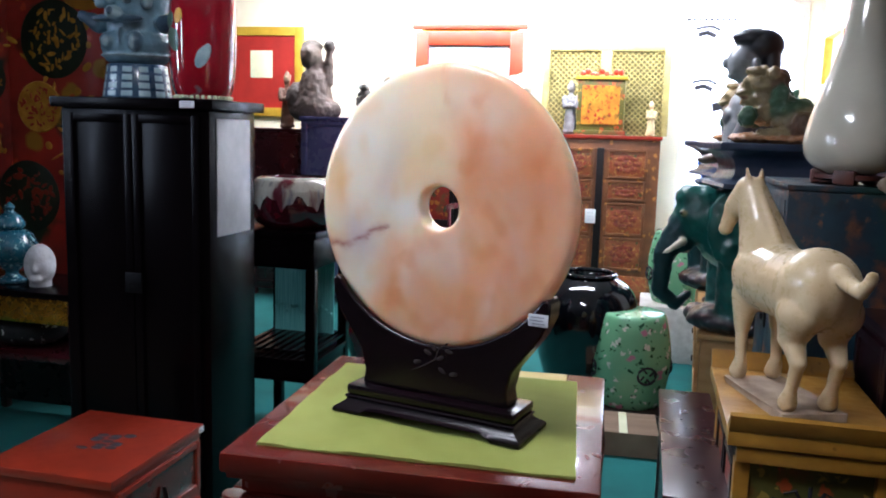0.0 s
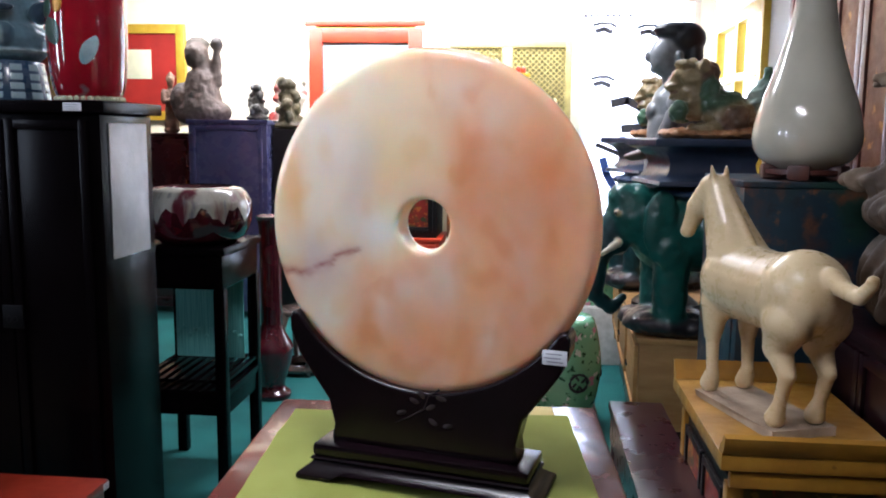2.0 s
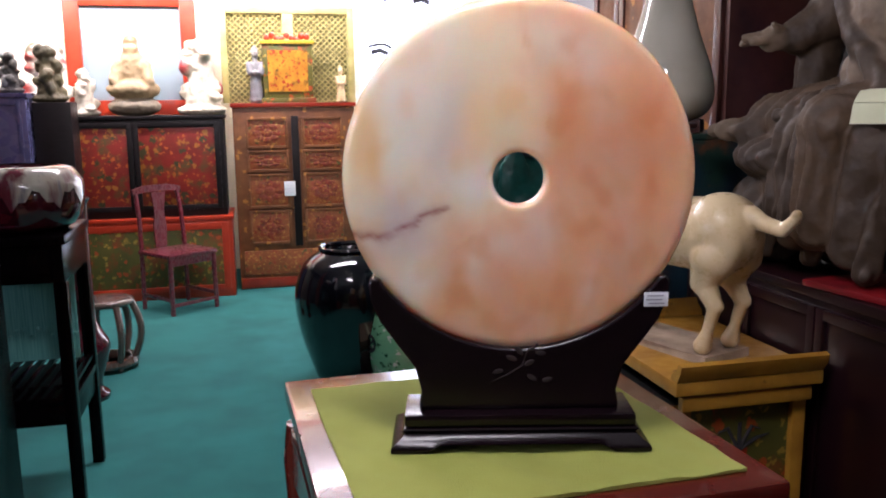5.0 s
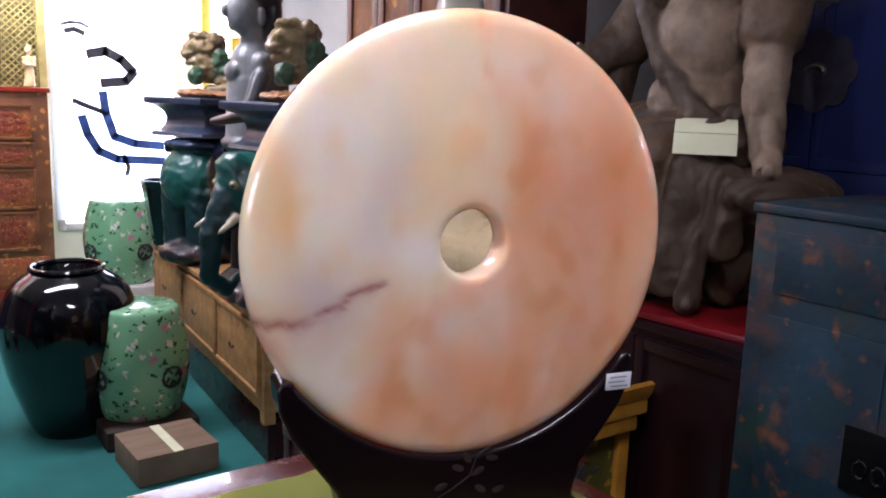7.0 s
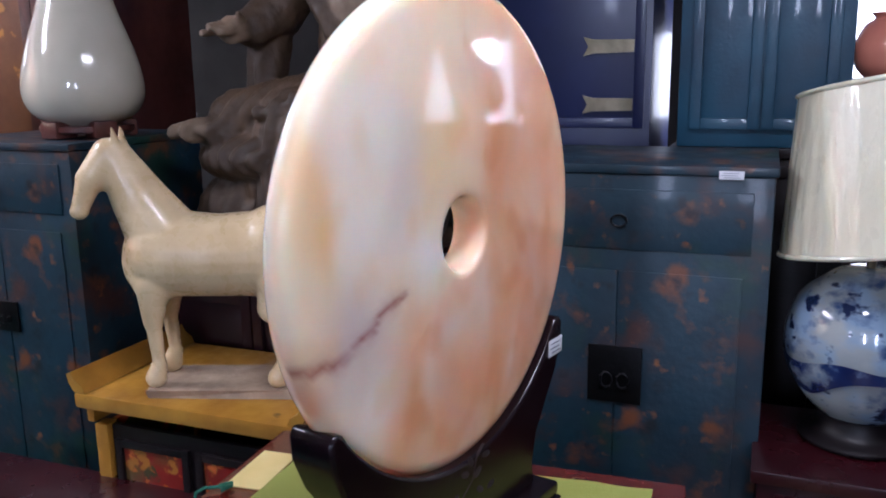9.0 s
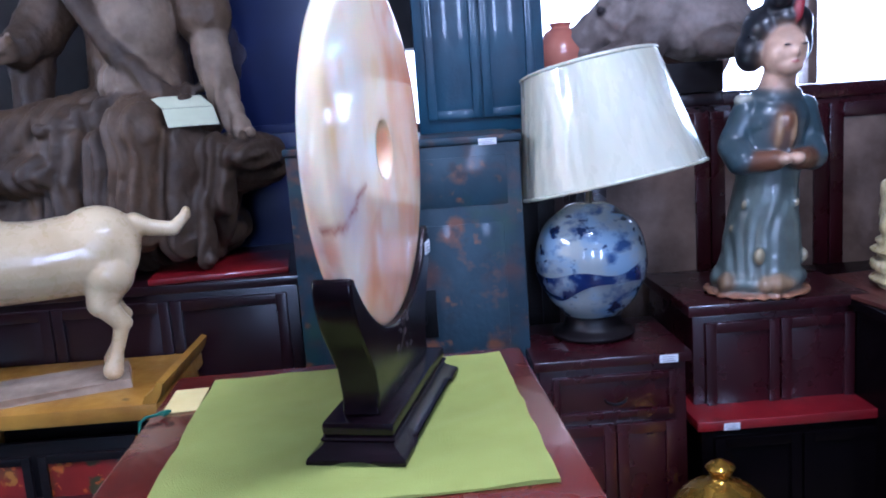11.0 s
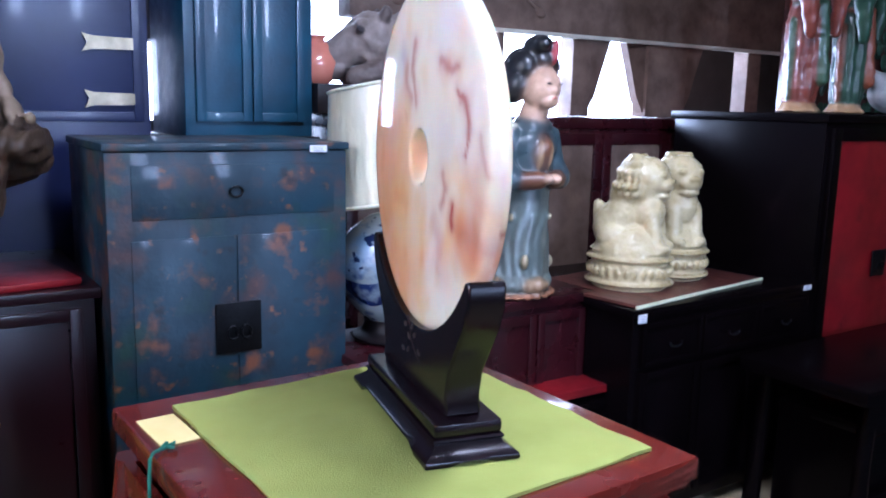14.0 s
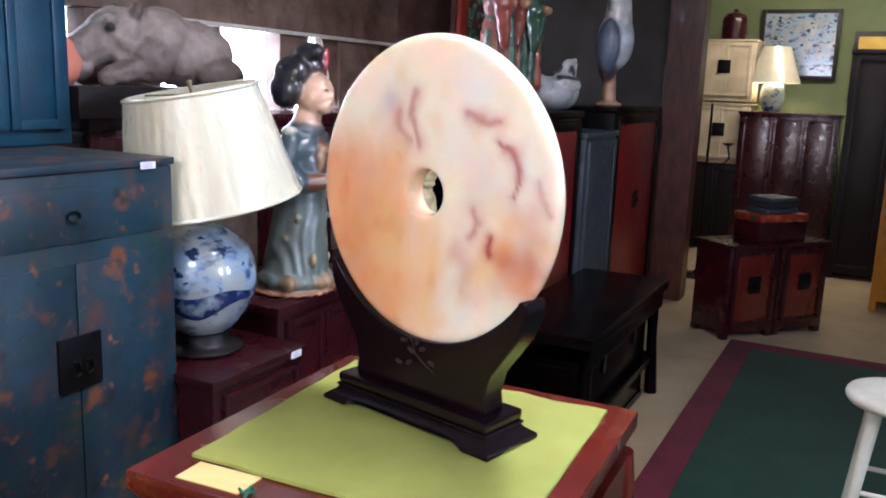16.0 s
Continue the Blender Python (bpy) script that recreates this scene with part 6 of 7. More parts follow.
# elephant stands with blue tops
T, T2, B, K = "1a5a53", "0e3438", "28242a", "5e3c28"
elephant = [(B, (0, 0, 0.04), (0.3, 0.18, 0.06)), (B, (0.12, 0, 0.05), (0.17, 0.17, 0.065)), (B, (-0.14, 0, 0.05), (0.17, 0.17, 0.065)), ("4a4448", (0.22, -0.1, 0.05), (0.07, 0.07, 0.045)), ("4a4448", (-0.1, 0.13, 0.06), (0.08, 0.05, 0.04)), ("4a4448", (-0.2, -0.1, 0.06), (0.07, 0.07, 0.045)),
            (T, (-0.12, 0, 0.42), (0.12, 0, 0.43), 0.17, 0.165), (T, (0.15, 0, 0.45), (0.13, 0.14, 0.17)), (T, (0.27, 0, 0.5), (0.11, 0.11, 0.13)), (T, (0.31, 0, 0.57), (0.07, 0.08, 0.06)),
            (T2, (0.34, 0, 0.46), (0.41, 0, 0.32), 0.062, 0.047), (T2, (0.41, 0, 0.32), (0.42, 0, 0.16), 0.044, 0.034), (T2, (0.42, 0, 0.16), (0.35, 0, 0.1), 0.032, 0.027), (T2, (0.35, 0, 0.1), (0.3, 0, 0.15), 0.026, 0.018), (T2, (0.33, 0, 0.38), (0.05, 0.06, 0.05)),
            (T, (0.19, 0.13, 0.46), (0.075, 0.03, 0.15)), (T, (0.19, -0.13, 0.46), (0.075, 0.03, 0.15)), (T, (0.16, 0.15, 0.36), (0.05, 0.025, 0.08)), (T, (0.16, -0.15, 0.36), (0.05, 0.025, 0.08)), ("d8cfb4", (0.35, 0.075, 0.39), (0.43, 0.09, 0.34), 0.019, 0.008), ("d8cfb4", (0.35, -0.075, 0.39), (0.43, -0.09, 0.34), 0.019, 0.008),
            ("b5a878", (0.35, 0.07, 0.51), (0.018, 0.02, 0.014)), ("b5a878", (0.35, -0.07, 0.51), (0.018, 0.02, 0.014)), ("101418", (0.362, 0.078, 0.511), (0.009, 0.01, 0.008)), ("101418", (0.362, -0.078, 0.511), (0.009, 0.01, 0.008)),
            (T2, (-0.17, 0.09, 0.35), (-0.17, 0.09, 0.1), 0.072, 0.065), (T2, (-0.17, -0.09, 0.35), (-0.17, -0.09, 0.1), 0.072, 0.065), (T, (0.13, 0.09, 0.35), (0.13, 0.09, 0.1), 0.075, 0.068), (T, (0.13, -0.09, 0.35), (0.13, -0.09, 0.1), 0.075, 0.068),
            (K, (-0.08, 0.155, 0.42), (0.095, 0.025, 0.17)), (K, (-0.08, -0.155, 0.42), (0.095, 0.025, 0.17)), (K, (-0.08, 0.165, 0.36), (0.09, 0.022, 0.12)), (K, (-0.08, -0.165, 0.36), (0.09, 0.022, 0.12)), ("c8c4b0", (0.012, 0.17, 0.57), (0.016, 0.185, 0.25), 0.012, 0.012), ("c8c4b0", (0.012, -0.17, 0.57), (0.016, -0.185, 0.25), 0.012, 0.012), ("c8c4b0", (-0.17, 0.185, 0.25), (0.0, 0.185, 0.245), 0.01, 0.01), ("c8c4b0", (-0.17, -0.185, 0.25), (0.0, -0.185, 0.245), 0.01, 0.01),
            ("2c3c5c", (-0.04, 0, 0.59), (0.22, 0.2, 0.035)), ("24346c", (-0.13, -0.19, 0.56), (0.03, 0.016, 0.03)), ("24346c", (-0.03, -0.19, 0.56), (0.03, 0.016, 0.03)), ("24346c", (-0.13, 0.19, 0.56), (0.03, 0.016, 0.03)), ("24346c", (-0.03, 0.19, 0.56), (0.03, 0.016, 0.03))]
P, Q, E = "94815c", "664832", "3e6046"
tile_lion = [("a8764c", (0, 0, 0.015), (0.21, 0.13, 0.02)), ("a8764c", (-0.12, 0, 0.02), (0.12, 0.13, 0.022)), ("a8764c", (0.12, 0, 0.02), (0.12, 0.12, 0.022)),
             (P, (0.06, 0, 0.1), (0.12, 0.085, 0.07)), (E, (0.02, 0, 0.14), (0.1, 0.08, 0.06)), (Q, (0.08, 0.05, 0.08), (0.07, 0.05, 0.06)), (Q, (0.08, -0.05, 0.08), (0.07, 0.05, 0.06)), (P, (0.02, 0.07, 0.045), (-0.08, 0.075, 0.04), 0.026, 0.024), (P, (0.02, -0.07, 0.045), (-0.08, -0.075, 0.04), 0.026, 0.024),
             (E, (-0.14, 0.08, 0.11), (0.04, 0.03, 0.05)), (E, (-0.14, -0.08, 0.11), (0.04, 0.03, 0.05)), (P, (-0.09, 0, 0.14), (-0.1, 0, 0.2), 0.065, 0.06),
             (P, (-0.11, 0, 0.25), (0.085, 0.07, 0.055)), (P, (-0.18, 0, 0.22), (0.04, 0.055, 0.02)), (Q, (-0.17, 0, 0.195), (0.03, 0.045, 0.012)), (P, (-0.165, 0, 0.175), (0.035, 0.045, 0.014)), (Q, (-0.19, 0, 0.25), (0.02, 0.03, 0.016)), ("c8b48a", (-0.15, 0.045, 0.275), (0.022, 0.02, 0.018)), ("c8b48a", (-0.15, -0.045, 0.275), (0.022, 0.02, 0.018)),
             (P, (-0.12, 0, 0.31), (0.07, 0.06, 0.02)), (P, (-0.05, 0.055, 0.3), (0.026, 0.02, 0.03)), (P, (-0.05, -0.055, 0.3), (0.026, 0.02, 0.03)), (Q, (-0.04, 0, 0.26), (0.05, 0.06, 0.06)), (E, (-0.02, 0.04, 0.2), (0.04, 0.04, 0.06)), (E, (-0.02, -0.04, 0.2), (0.04, 0.04, 0.06)),
             ("9ab0a0", (0.14, 0, 0.11), (0.19, 0, 0.22), 0.04, 0.03), (E, (0.19, 0, 0.21), (0.2, 0, 0.28), 0.032, 0.014), ("c9cfc4", (0.15, 0, 0.17), (0.03, 0.03, 0.04))]
for xx, yy, rz, lb in ((0.92, 2.31, 189, "teal glazed elephant with a brown saddle blanket on the chest"), (0.93, 3.44, 20, "teal glazed pottery elephant carrying a dark stand")):
    sculpt("elephant_figure", elephant, "figure_gloss", xx, yy, 0.661, rz, lb, "figurine", voxel=0.009, rough=0.006, group="pair of elephants", size=1.04)
    b = lathe(bm_new(), [(r * 1.414, z) for r, z in ((0.235, 0.0), (0.24, 0.006), (0.235, 0.02), (0.205, 0.034), (0.185, 0.06), (0.18, 0.09), (0.19, 0.12), (0.215, 0.145), (0.245, 0.158), (0.262, 0.164), (0.266, 0.17), (0.266, 0.19), (0.26, 0.196))], 4)
    bmesh.ops.rotate(b, matrix=Matrix.Rotation(radians(45), 3, "Z"), verts=b.verts)
    bmesh.ops.scale(b, vec=(1, 0.85, 1), verts=b.verts)
    solo("blue_pedestal", b, "pedestal_blue", xx, yy, 1.312, rz, "waisted square blue-grey glazed pedestal on the elephant's back", "pedestal", "blue pedestals")
    sculpt("glazed_lion", tile_lion, "figure_gloss", xx + 0.05, yy - 0.03, 1.509, -20, "cream, brown and green glazed crouching lion on the blue pedestal", "figurine", voxel=0.007, rough=0.012, rscale=30, group="glazed lions", size=1.0)

# bust with dark hair
A, A2, HR = "8a8e92", "50545a", "15151b"
sculpt("bodhisattva_bust", [(A, (0, 0, -0.14), (0, 0, 0.1), 0.13, 0.12), (A2, (0, 0, -0.15), (0.15, 0.15, 0.05)), (A2, (-0.02, -0.13, 0.14), (-0.09, -0.15, -0.02), 0.04, 0.035), ("6e5a50", (-0.09, -0.15, -0.02), (-0.2, -0.1, -0.05), 0.033, 0.022), ("6e5a50", (-0.21, -0.1, -0.05), (0.03, 0.02, 0.016)), (A2, (0.02, 0, 0.1), (0.14, 0.12, 0.12)), (A, (0, 0, 0.02), (0, 0, 0.2), 0.12, 0.105), (A, (0, 0.1, 0.2), (0.05, 0.05, 0.05)), (A, (0, -0.1, 0.2), (0.05, 0.05, 0.05)), (HR, (0.075, 0, 0.06), (0.06, 0, 0.4), 0.05, 0.06), (HR, (-0.02, -0.1, 0.05), (0.03, -0.1, 0.24), 0.022, 0.02), (HR, (-0.02, 0.1, 0.05), (0.03, 0.1, 0.24), 0.022, 0.02), (A2, (-0.1, 0, 0.16), (0.03, 0.06, 0.05)),
    (A, (0, 0, 0.22), (-0.01, 0, 0.34), 0.056, 0.052), (A, (-0.04, 0, 0.42), (0.085, 0.075, 0.1)), (A, (-0.128, 0, 0.42), (0.02, 0.013, 0.028)), (A, (-0.095, 0, 0.36), (0.024, 0.03, 0.02)), (A, (-0.1, 0, 0.39), (0.02, 0.024, 0.01)), (A, (-0.08, 0.03, 0.39), (0.03, 0.03, 0.035)), (A, (-0.08, -0.03, 0.39), (0.03, 0.03, 0.035)), ("4a4a50", (-0.095, 0.032, 0.435), (0.012, 0.016, 0.006)), ("4a4a50", (-0.095, -0.032, 0.435), (0.012, 0.016, 0.006)),
    (HR, (0.04, 0, 0.5), (0.095, 0.088, 0.08)), (HR, (-0.015, 0, 0.525), (0.085, 0.075, 0.034)), (HR, (-0.01, 0, 0.545), (0.1, 0.072, 0.034)), (HR, (0.075, 0, 0.42), (0.05, 0.08, 0.12)), (A, (0.005, 0.078, 0.4), (0.02, 0.012, 0.045)), (A, (0.005, -0.078, 0.4), (0.02, 0.012, 0.045))],
    "figure_gloss", 0.87, 2.73, 1.47, 0, "grey bodhisattva bust with dark upswept hair", "bust", voxel=0.006, size=1.0)
solo("bust_column", lathe(bm_new(), [(0.16, 0), (0.16, 0.05), (0.11, 0.09), (0.1, 0.56), (0.13, 0.59), (0.13, 0.611)], 24), "black_wood", 0.87, 2.73, 0.661, 0, "dark wooden column under the bust", "column")
# ---- west side ----
t = cabinet("black_wardrobe", "tall black lacquered cabinet with window sheen painted on its side panel", -1.463, 1.127, 0, 0, 0.62, 0.36, 1.608, "black_lacquer", doors=2, lid=0.04, feet=0.06, lock="iron", lock_size=0.035, overhang=0.03)
# covers only the upper side, where the window's sheen is painted in
part("side_panel", box(bm_new(), 0.311, 0.316, 0.05, 0.31, 1.1, 1.54, 0.002), "sheen_panel", t, "side panel coloured pale grey for the window light on it")
price_tag(t, 0.24, -0.031, 1.588, 0.06, 0.025)

t = thing("black_stand", -1.246, 2.097, 0, 0, "black lacquered open two-tier stand with a drawer", "stand")
part("top", box(bm_new(), -0.21, 0.21, -0.24, 0.24, 1.01, 1.045, 0.006), "black_lacquer", t)
part("drawer_box", box(bm_new(), -0.195, 0.195, -0.225, 0.225, 0.87, 1.009, 0.005), "black_lacquer", t)
panel_front(t, "drawer", -0.17, 0.17, 0.885, 0.997, -0.226, "black_lacquer", "black_lacquer", 0.02, 0.01)
part("shelf", box(bm_new(), -0.2, 0.2, -0.23, 0.23, 0.41, 0.44, 0.004), "black_lacquer", t)
for k in range(9):
    part("slat", box(bm_new(), -0.19 + 0.045 * k, -0.165 + 0.045 * k, -0.22, 0.22, 0.47, 0.485, 0.002), "black_lacquer", t)
for sx in (-1, 1):
    for sy in (-1, 1):
        part("leg", box(bm_new(), sx * 0.178 - 0.023, sx * 0.178 + 0.023, sy * 0.208 - 0.023, sy * 0.208 + 0.023, 0, 0.869, 0.004), "black_lacquer", t)
part("low_apron", box(bm_new(), -0.195, 0.195, -0.222, -0.2, 0.33, 0.409, 0.003), "black_lacquer", t)
part("low_apron", box(bm_new(), 0.172, 0.195, -0.198, 0.222, 0.33, 0.409, 0.003), "black_lacquer", t)
pl = thing("glazed_planter", -1.22, 2.06, 1.046, 0, "oxblood glazed bowl planter with white dripping rim on the black stand", "planter")
part("bowl", lathe(bm_new(), curve_profile([(0.15, 0), (0.195, 0.03), (0.223, 0.1), (0.217, 0.18), (0.183, 0.228), (0.15, 0.235), (0.15, 0.21)], 5), 48), "oxblood", pl)
b = bm_new()
pr = curve_profile([(0.2265, 0.13), (0.224, 0.17), (0.213, 0.196), (0.188, 0.229), (0.15, 0.24)], 4)
rings = []
for j, (r, z) in enumerate(pr):
    rings.append([b.verts.new((r * math.cos(2 * math.pi * i / 60), r * math.sin(2 * math.pi * i / 60), z + (0.03 * math.sin(i * 1.05) + 0.016 * math.sin(i * 2.7)) * max(0, 1 - j / 6))) for i in range(60)])
for a, c in zip(rings, rings[1:]):
    for i in range(60):
        b.faces.new((a[i], a[(i + 1) % 60], c[(i + 1) % 60], c[i]))
part("rim_glaze", b, "drip_glaze", pl, "white dripping glaze on the rim")

solo("rouleau_vase", lathe(bm_new(), curve_profile([(0.1, 0), (0.105, 0.03), (0.07, 0.08), (0.11, 0.22), (0.12, 0.3), (0.07, 0.4), (0.062, 0.5), (0.062, 0.9), (0.07, 1.02), (0.085, 1.05), (0.07, 1.05)], 5), 36), "oxblood", -1.25, 3.15, 0, 0, "tall slender oxblood glazed floor vase", "vase")
st = thing("drum_stool", -1.22, 3.68, 0, 0, "lacquered drum stool with open curved sides", "stool")
part("seat", lathe(bm_new(), curve_profile([(0.17, 0.44), (0.19, 0.455), (0.185, 0.48), (0.15, 0.488)], 4), 36), "polished_brown", st)
part("base_ring", lathe(bm_new(), [(0.19, 0.03), (0.2, 0.05), (0.19, 0.08), (0.14, 0.08), (0.14, 0.03)], 36), "polished_brown", st)
for k in range(6):
    a = 2 * math.pi * k / 6
    part("side_rib", tube(bm_new(), [((0.165 + 0.06 * math.sin(math.pi * q)) * math.cos(a), (0.165 + 0.06 * math.sin(math.pi * q)) * math.sin(a), 0.06 + 0.4 * q) for q in np.linspace(0, 1, 8)], 0.026, 8), "polished_brown", st)
    part("foot", ball(bm_new(), (0.17 * math.cos(a), 0.17 * math.sin(a), 0.018), (0.022, 0.022, 0.018), 8), "polished_brown", st)

st.matrix_world = pose(-1.22, 3.68, 0) @ Matrix.Diagonal((0.8, 0.8, 0.86, 1))

# red chest near the wardrobe
t = thing("red_chest", -1.25, 0.59, 0, 0, "small orange-red lacquered chest with drawers and an inlaid lid", "chest")
part("body", box(bm_new(), -0.215, 0.215, -0.245, 0.245, 0.05, 0.47, 0.005), "bright_red", t)
part("lid", box(bm_new(), -0.225, 0.225, -0.255, 0.255, 0.471, 0.5, 0.006), "bright_red", t)
for sx in (-1, 1):
    for sy in (-1, 1):
        part("foot", box(bm_new(), sx * 0.18 - 0.03, sx * 0.18 + 0.03, sy * 0.21 - 0.03, sy * 0.21 + 0.03, 0, 0.049, 0.003), "bright_red", t)
for k in range(14):
    b = ball(bm_new(), (0.02 + 0.05 * math.sin(k * 2.1), 0.03 * math.cos(k * 1.3) + 0.01 * k - 0.05, 0.5), (0.022, 0.012, 0.0015), 8)
    part("inlay", b, "ink_dark", t, "dark inlaid motif")
for zz in (0.28, 0.08):
    d = panel_front(t, "drawer", -0.225, 0.225, zz, zz + 0.17, 0, "bright_red", "red_lacquer", 0.02, 0.012)
    d.matrix_local = pose(0.216, 0, 0, 0, 0, 90)
    part("drop_handle", tube(bm_new(), [(0, -0.015, zz + 0.1), (0, -0.022, zz + 0.06), (0.0, -0.015, zz + 0.03)], [0.006, 0.009, 0.006], 8), "iron", d)
price_tag(t, 0.2265, 0.235, 0.485, 0.03, 0.02, 90)

# figures on the wardrobe
FV, FD, FL = "62808e", "2c4254", "9cb2b8"
f = thing("figural_vase", -1.545, 1.28, 1.609, 0, "blue-grey glazed figural vase with a gridded foot and flaring body", "vase")
part("foot", lathe(bm_new(), [(0.128, 0.0), (0.13, 0.004), (0.112, 0.125), (0.108, 0.13)], 12), "vase_blue", f)
for row in range(4):
    for k in range(12):
        a = 2 * math.pi * (k + 0.5) / 12
        r = 0.122 - 0.0045 * row
        part("tile", box(bm_new(), -0.022 + 0.0012 * row, 0.022 - 0.0012 * row, -0.005, 0.002, 0, 0.022, 0.003), "vase_pale", f).matrix_local = pose(r * math.cos(a), r * math.sin(a), 0.006 + 0.03 * row, -8, 0, math.degrees(a) + 90)
me = sculpt("vase_body", [(FV, (0, 0, 0.15), (0.12, 0.11, 0.03)), (FV, (0, 0, 0.2), (0.135, 0.12, 0.08)), (FL, (0, 0, 0.16), (0.138, 0.125, 0.012)), (FV, (0, 0.01, 0.26), (0, 0.02, 0.6), 0.11, 0.15), (FD, (-0.05, -0.105, 0.21), (0.035, 0.025, 0.035)), (FL, (-0.05, -0.115, 0.21), (0.018, 0.025, 0.022)), (FD, (0.06, -0.1, 0.21), (0.03, 0.025, 0.04)), (FL, (0.06, -0.11, 0.21), (0.012, 0.025, 0.03)), (FD, (0.012, -0.115, 0.23), (0.008, 0.02, 0.035)),
    (FD, (-0.14, -0.03, 0.28), (-0.2, -0.05, 0.31), 0.035, 0.02), (FD, (0.14, -0.03, 0.28), (0.19, -0.05, 0.3), 0.035, 0.02), (FL, (0.0, -0.14, 0.31), (0.035, 0.03, 0.026)), (FD, (0.0, -0.165, 0.312), (0.014, 0.014, 0.014)), (FD, (-0.05, -0.12, 0.29), (0.06, 0.025, 0.014)), (FD, (0.05, -0.12, 0.29), (0.06, 0.025, 0.014)), (FL, (-0.1, -0.08, 0.35), (-0.12, -0.09, 0.55), 0.02, 0.018), (FL, (0.1, -0.08, 0.35), (0.12, -0.09, 0.55), 0.02, 0.018), (FL, (-0.03, -0.12, 0.36), (-0.035, -0.14, 0.55), 0.016, 0.016), (FL, (0.04, -0.12, 0.36), (0.045, -0.14, 0.55), 0.016, 0.016), (FD, (0.0, -0.11, 0.4), (0.0, -0.13, 0.56), 0.014, 0.014)],
    "figure_gloss", 0, 0, 0, 0, "blue-grey glazed body in relief", "vase", voxel=0.006, rough=0.003, rscale=40)
for key in ("category", "group", "kind"):
    if key in me:
        del me[key]
me.parent = f
me.matrix_local = pose(0, 0, 0.0)
j = thing("red_jar", -1.268, 1.29, 1.609, 0, "tall red glazed jar with leaf pattern and a beaded foot", "jar")
part("jar_body", lathe(bm_new(), curve_profile([(0.1, 0.015), (0.115, 0.06), (0.125, 0.2), (0.12, 0.36), (0.1, 0.45), (0.07, 0.48)], 6), 44), mat("red_glaze", rgb("9c1524"), rgb("7c0f1c"), 0.08, 5, coat=0.7, bump=0.02, scuff=0.03, spots=((rgb("5c7478"), 5, 0.66, "n"), (rgb("33402a"), 7, 0.69, "n"))), j)
for az, z, w, h, tilt, m in ((-60, 0.16, 0.024, 0.05, 25, "vase_pale"), (-118, 0.22, 0.035, 0.05, -20, "leaf_green"), (-130, 0.29, 0.03, 0.035, 40, "leaf_green"), (-105, 0.3, 0.02, 0.03, 10, "gold_paint")):
    a = radians(az)
    o = part("leaf_motif", ball(bm_new(), (0, 0, 0), (w, 0.004, h), 14, Matrix.Rotation(radians(tilt), 4, "Y")), m, j)
    o.matrix_local = pose(0.1225 * math.cos(a), 0.1225 * math.sin(a), z, 0, 0, az + 90)
b = bm_new()
for k in range(30):
    a = 2 * math.pi * k / 30
    ball(b, (0.104 * math.cos(a), 0.104 * math.sin(a), 0.008), 0.009, 6)
part("bead_foot", b, "card", j, "pale beaded foot ring")

# painted screen and shelf in the corner
s = thing("painted_screen", -2.657, 2.337, 0, 0, "large red lacquer screen painted with gold and green medallions", "screen")
for k in range(3):
    part("leaf", box(bm_new(), -1.2 + 0.8 * k, -0.405 + 0.8 * k - 0.4 * (k == 2), 0, 0.03, 0.02, 2.75, 0.004), "screen_red", s)
t = thing("side_table", -2.469, 1.748, 0, 0, "dark red carved side table against the painted screen", "table")
part("tabletop", box(bm_new(), -0.4, 0.4, -0.2, 0.25, 0.705, 0.735, 0.005), "black_lacquer", t)
part("shelf", box(bm_new(), -0.38, 0.38, -0.18, 0.23, 0.4, 0.43, 0.004), "dark_red", t)
for sx in (-1, 1):
    for sy in (-0.17, 0.22):
        part("leg", box(bm_new(), sx * 0.37 - 0.02, sx * 0.37 + 0.02, sy - 0.02, sy + 0.02, 0, 0.704, 0.004), "dark_red", t)
part("carved_frieze", box(bm_new(), -0.35, 0.35, -0.185, -0.165, 0.585, 0.703, 0.004), "gold", t, "gilded carved frieze")
part("back_panel", box(bm_new(), -0.35, 0.35, 0.2, 0.215, 0.05, 0.704, 0.003), "dark_red", t)
u = thing("teal_urn", -2.549, 1.721, 0.736, 0, "turquoise cloisonne lidded urn on a footed base", "urn")
part("urn_body", lathe(bm_new(), curve_profile([(0.06, 0), (0.065, 0.015), (0.03, 0.05), (0.1, 0.12), (0.12, 0.18), (0.09, 0.24), (0.05, 0.26)], 5), 32), "urn_teal", u)
part("lid", lathe(bm_new(), curve_profile([(0.055, 0.261), (0.07, 0.28), (0.05, 0.32), (0.02, 0.345), (0.025, 0.365), (0.002, 0.39)], 5), 28), "urn_teal", u)
for k in (-1, 1):
    part("handle", tube(bm_new(), [(k * 0.1, 0, 0.15), (k * 0.15, 0, 0.19), (k * 0.1, 0, 0.23)], 0.01, 8), "urn_teal", u)
sculpt("head_sculpture", [("c8c8cc", (0, 0, 0.1), (0.07, 0.075, 0.1)), ("c8c8cc", (0, 0, 0.0), (0, 0, 0.06), 0.05, 0.045), ("c8c8cc", (0, -0.075, 0.09), (0.012, 0.015, 0.02)), ("c8c8cc", (0, -0.06, 0.04), (0.03, 0.025, 0.02))], "figure_matt", -2.368, 1.695, 0.736, 20, "white carved head beside the turquoise urn", "statue", voxel=0.007)

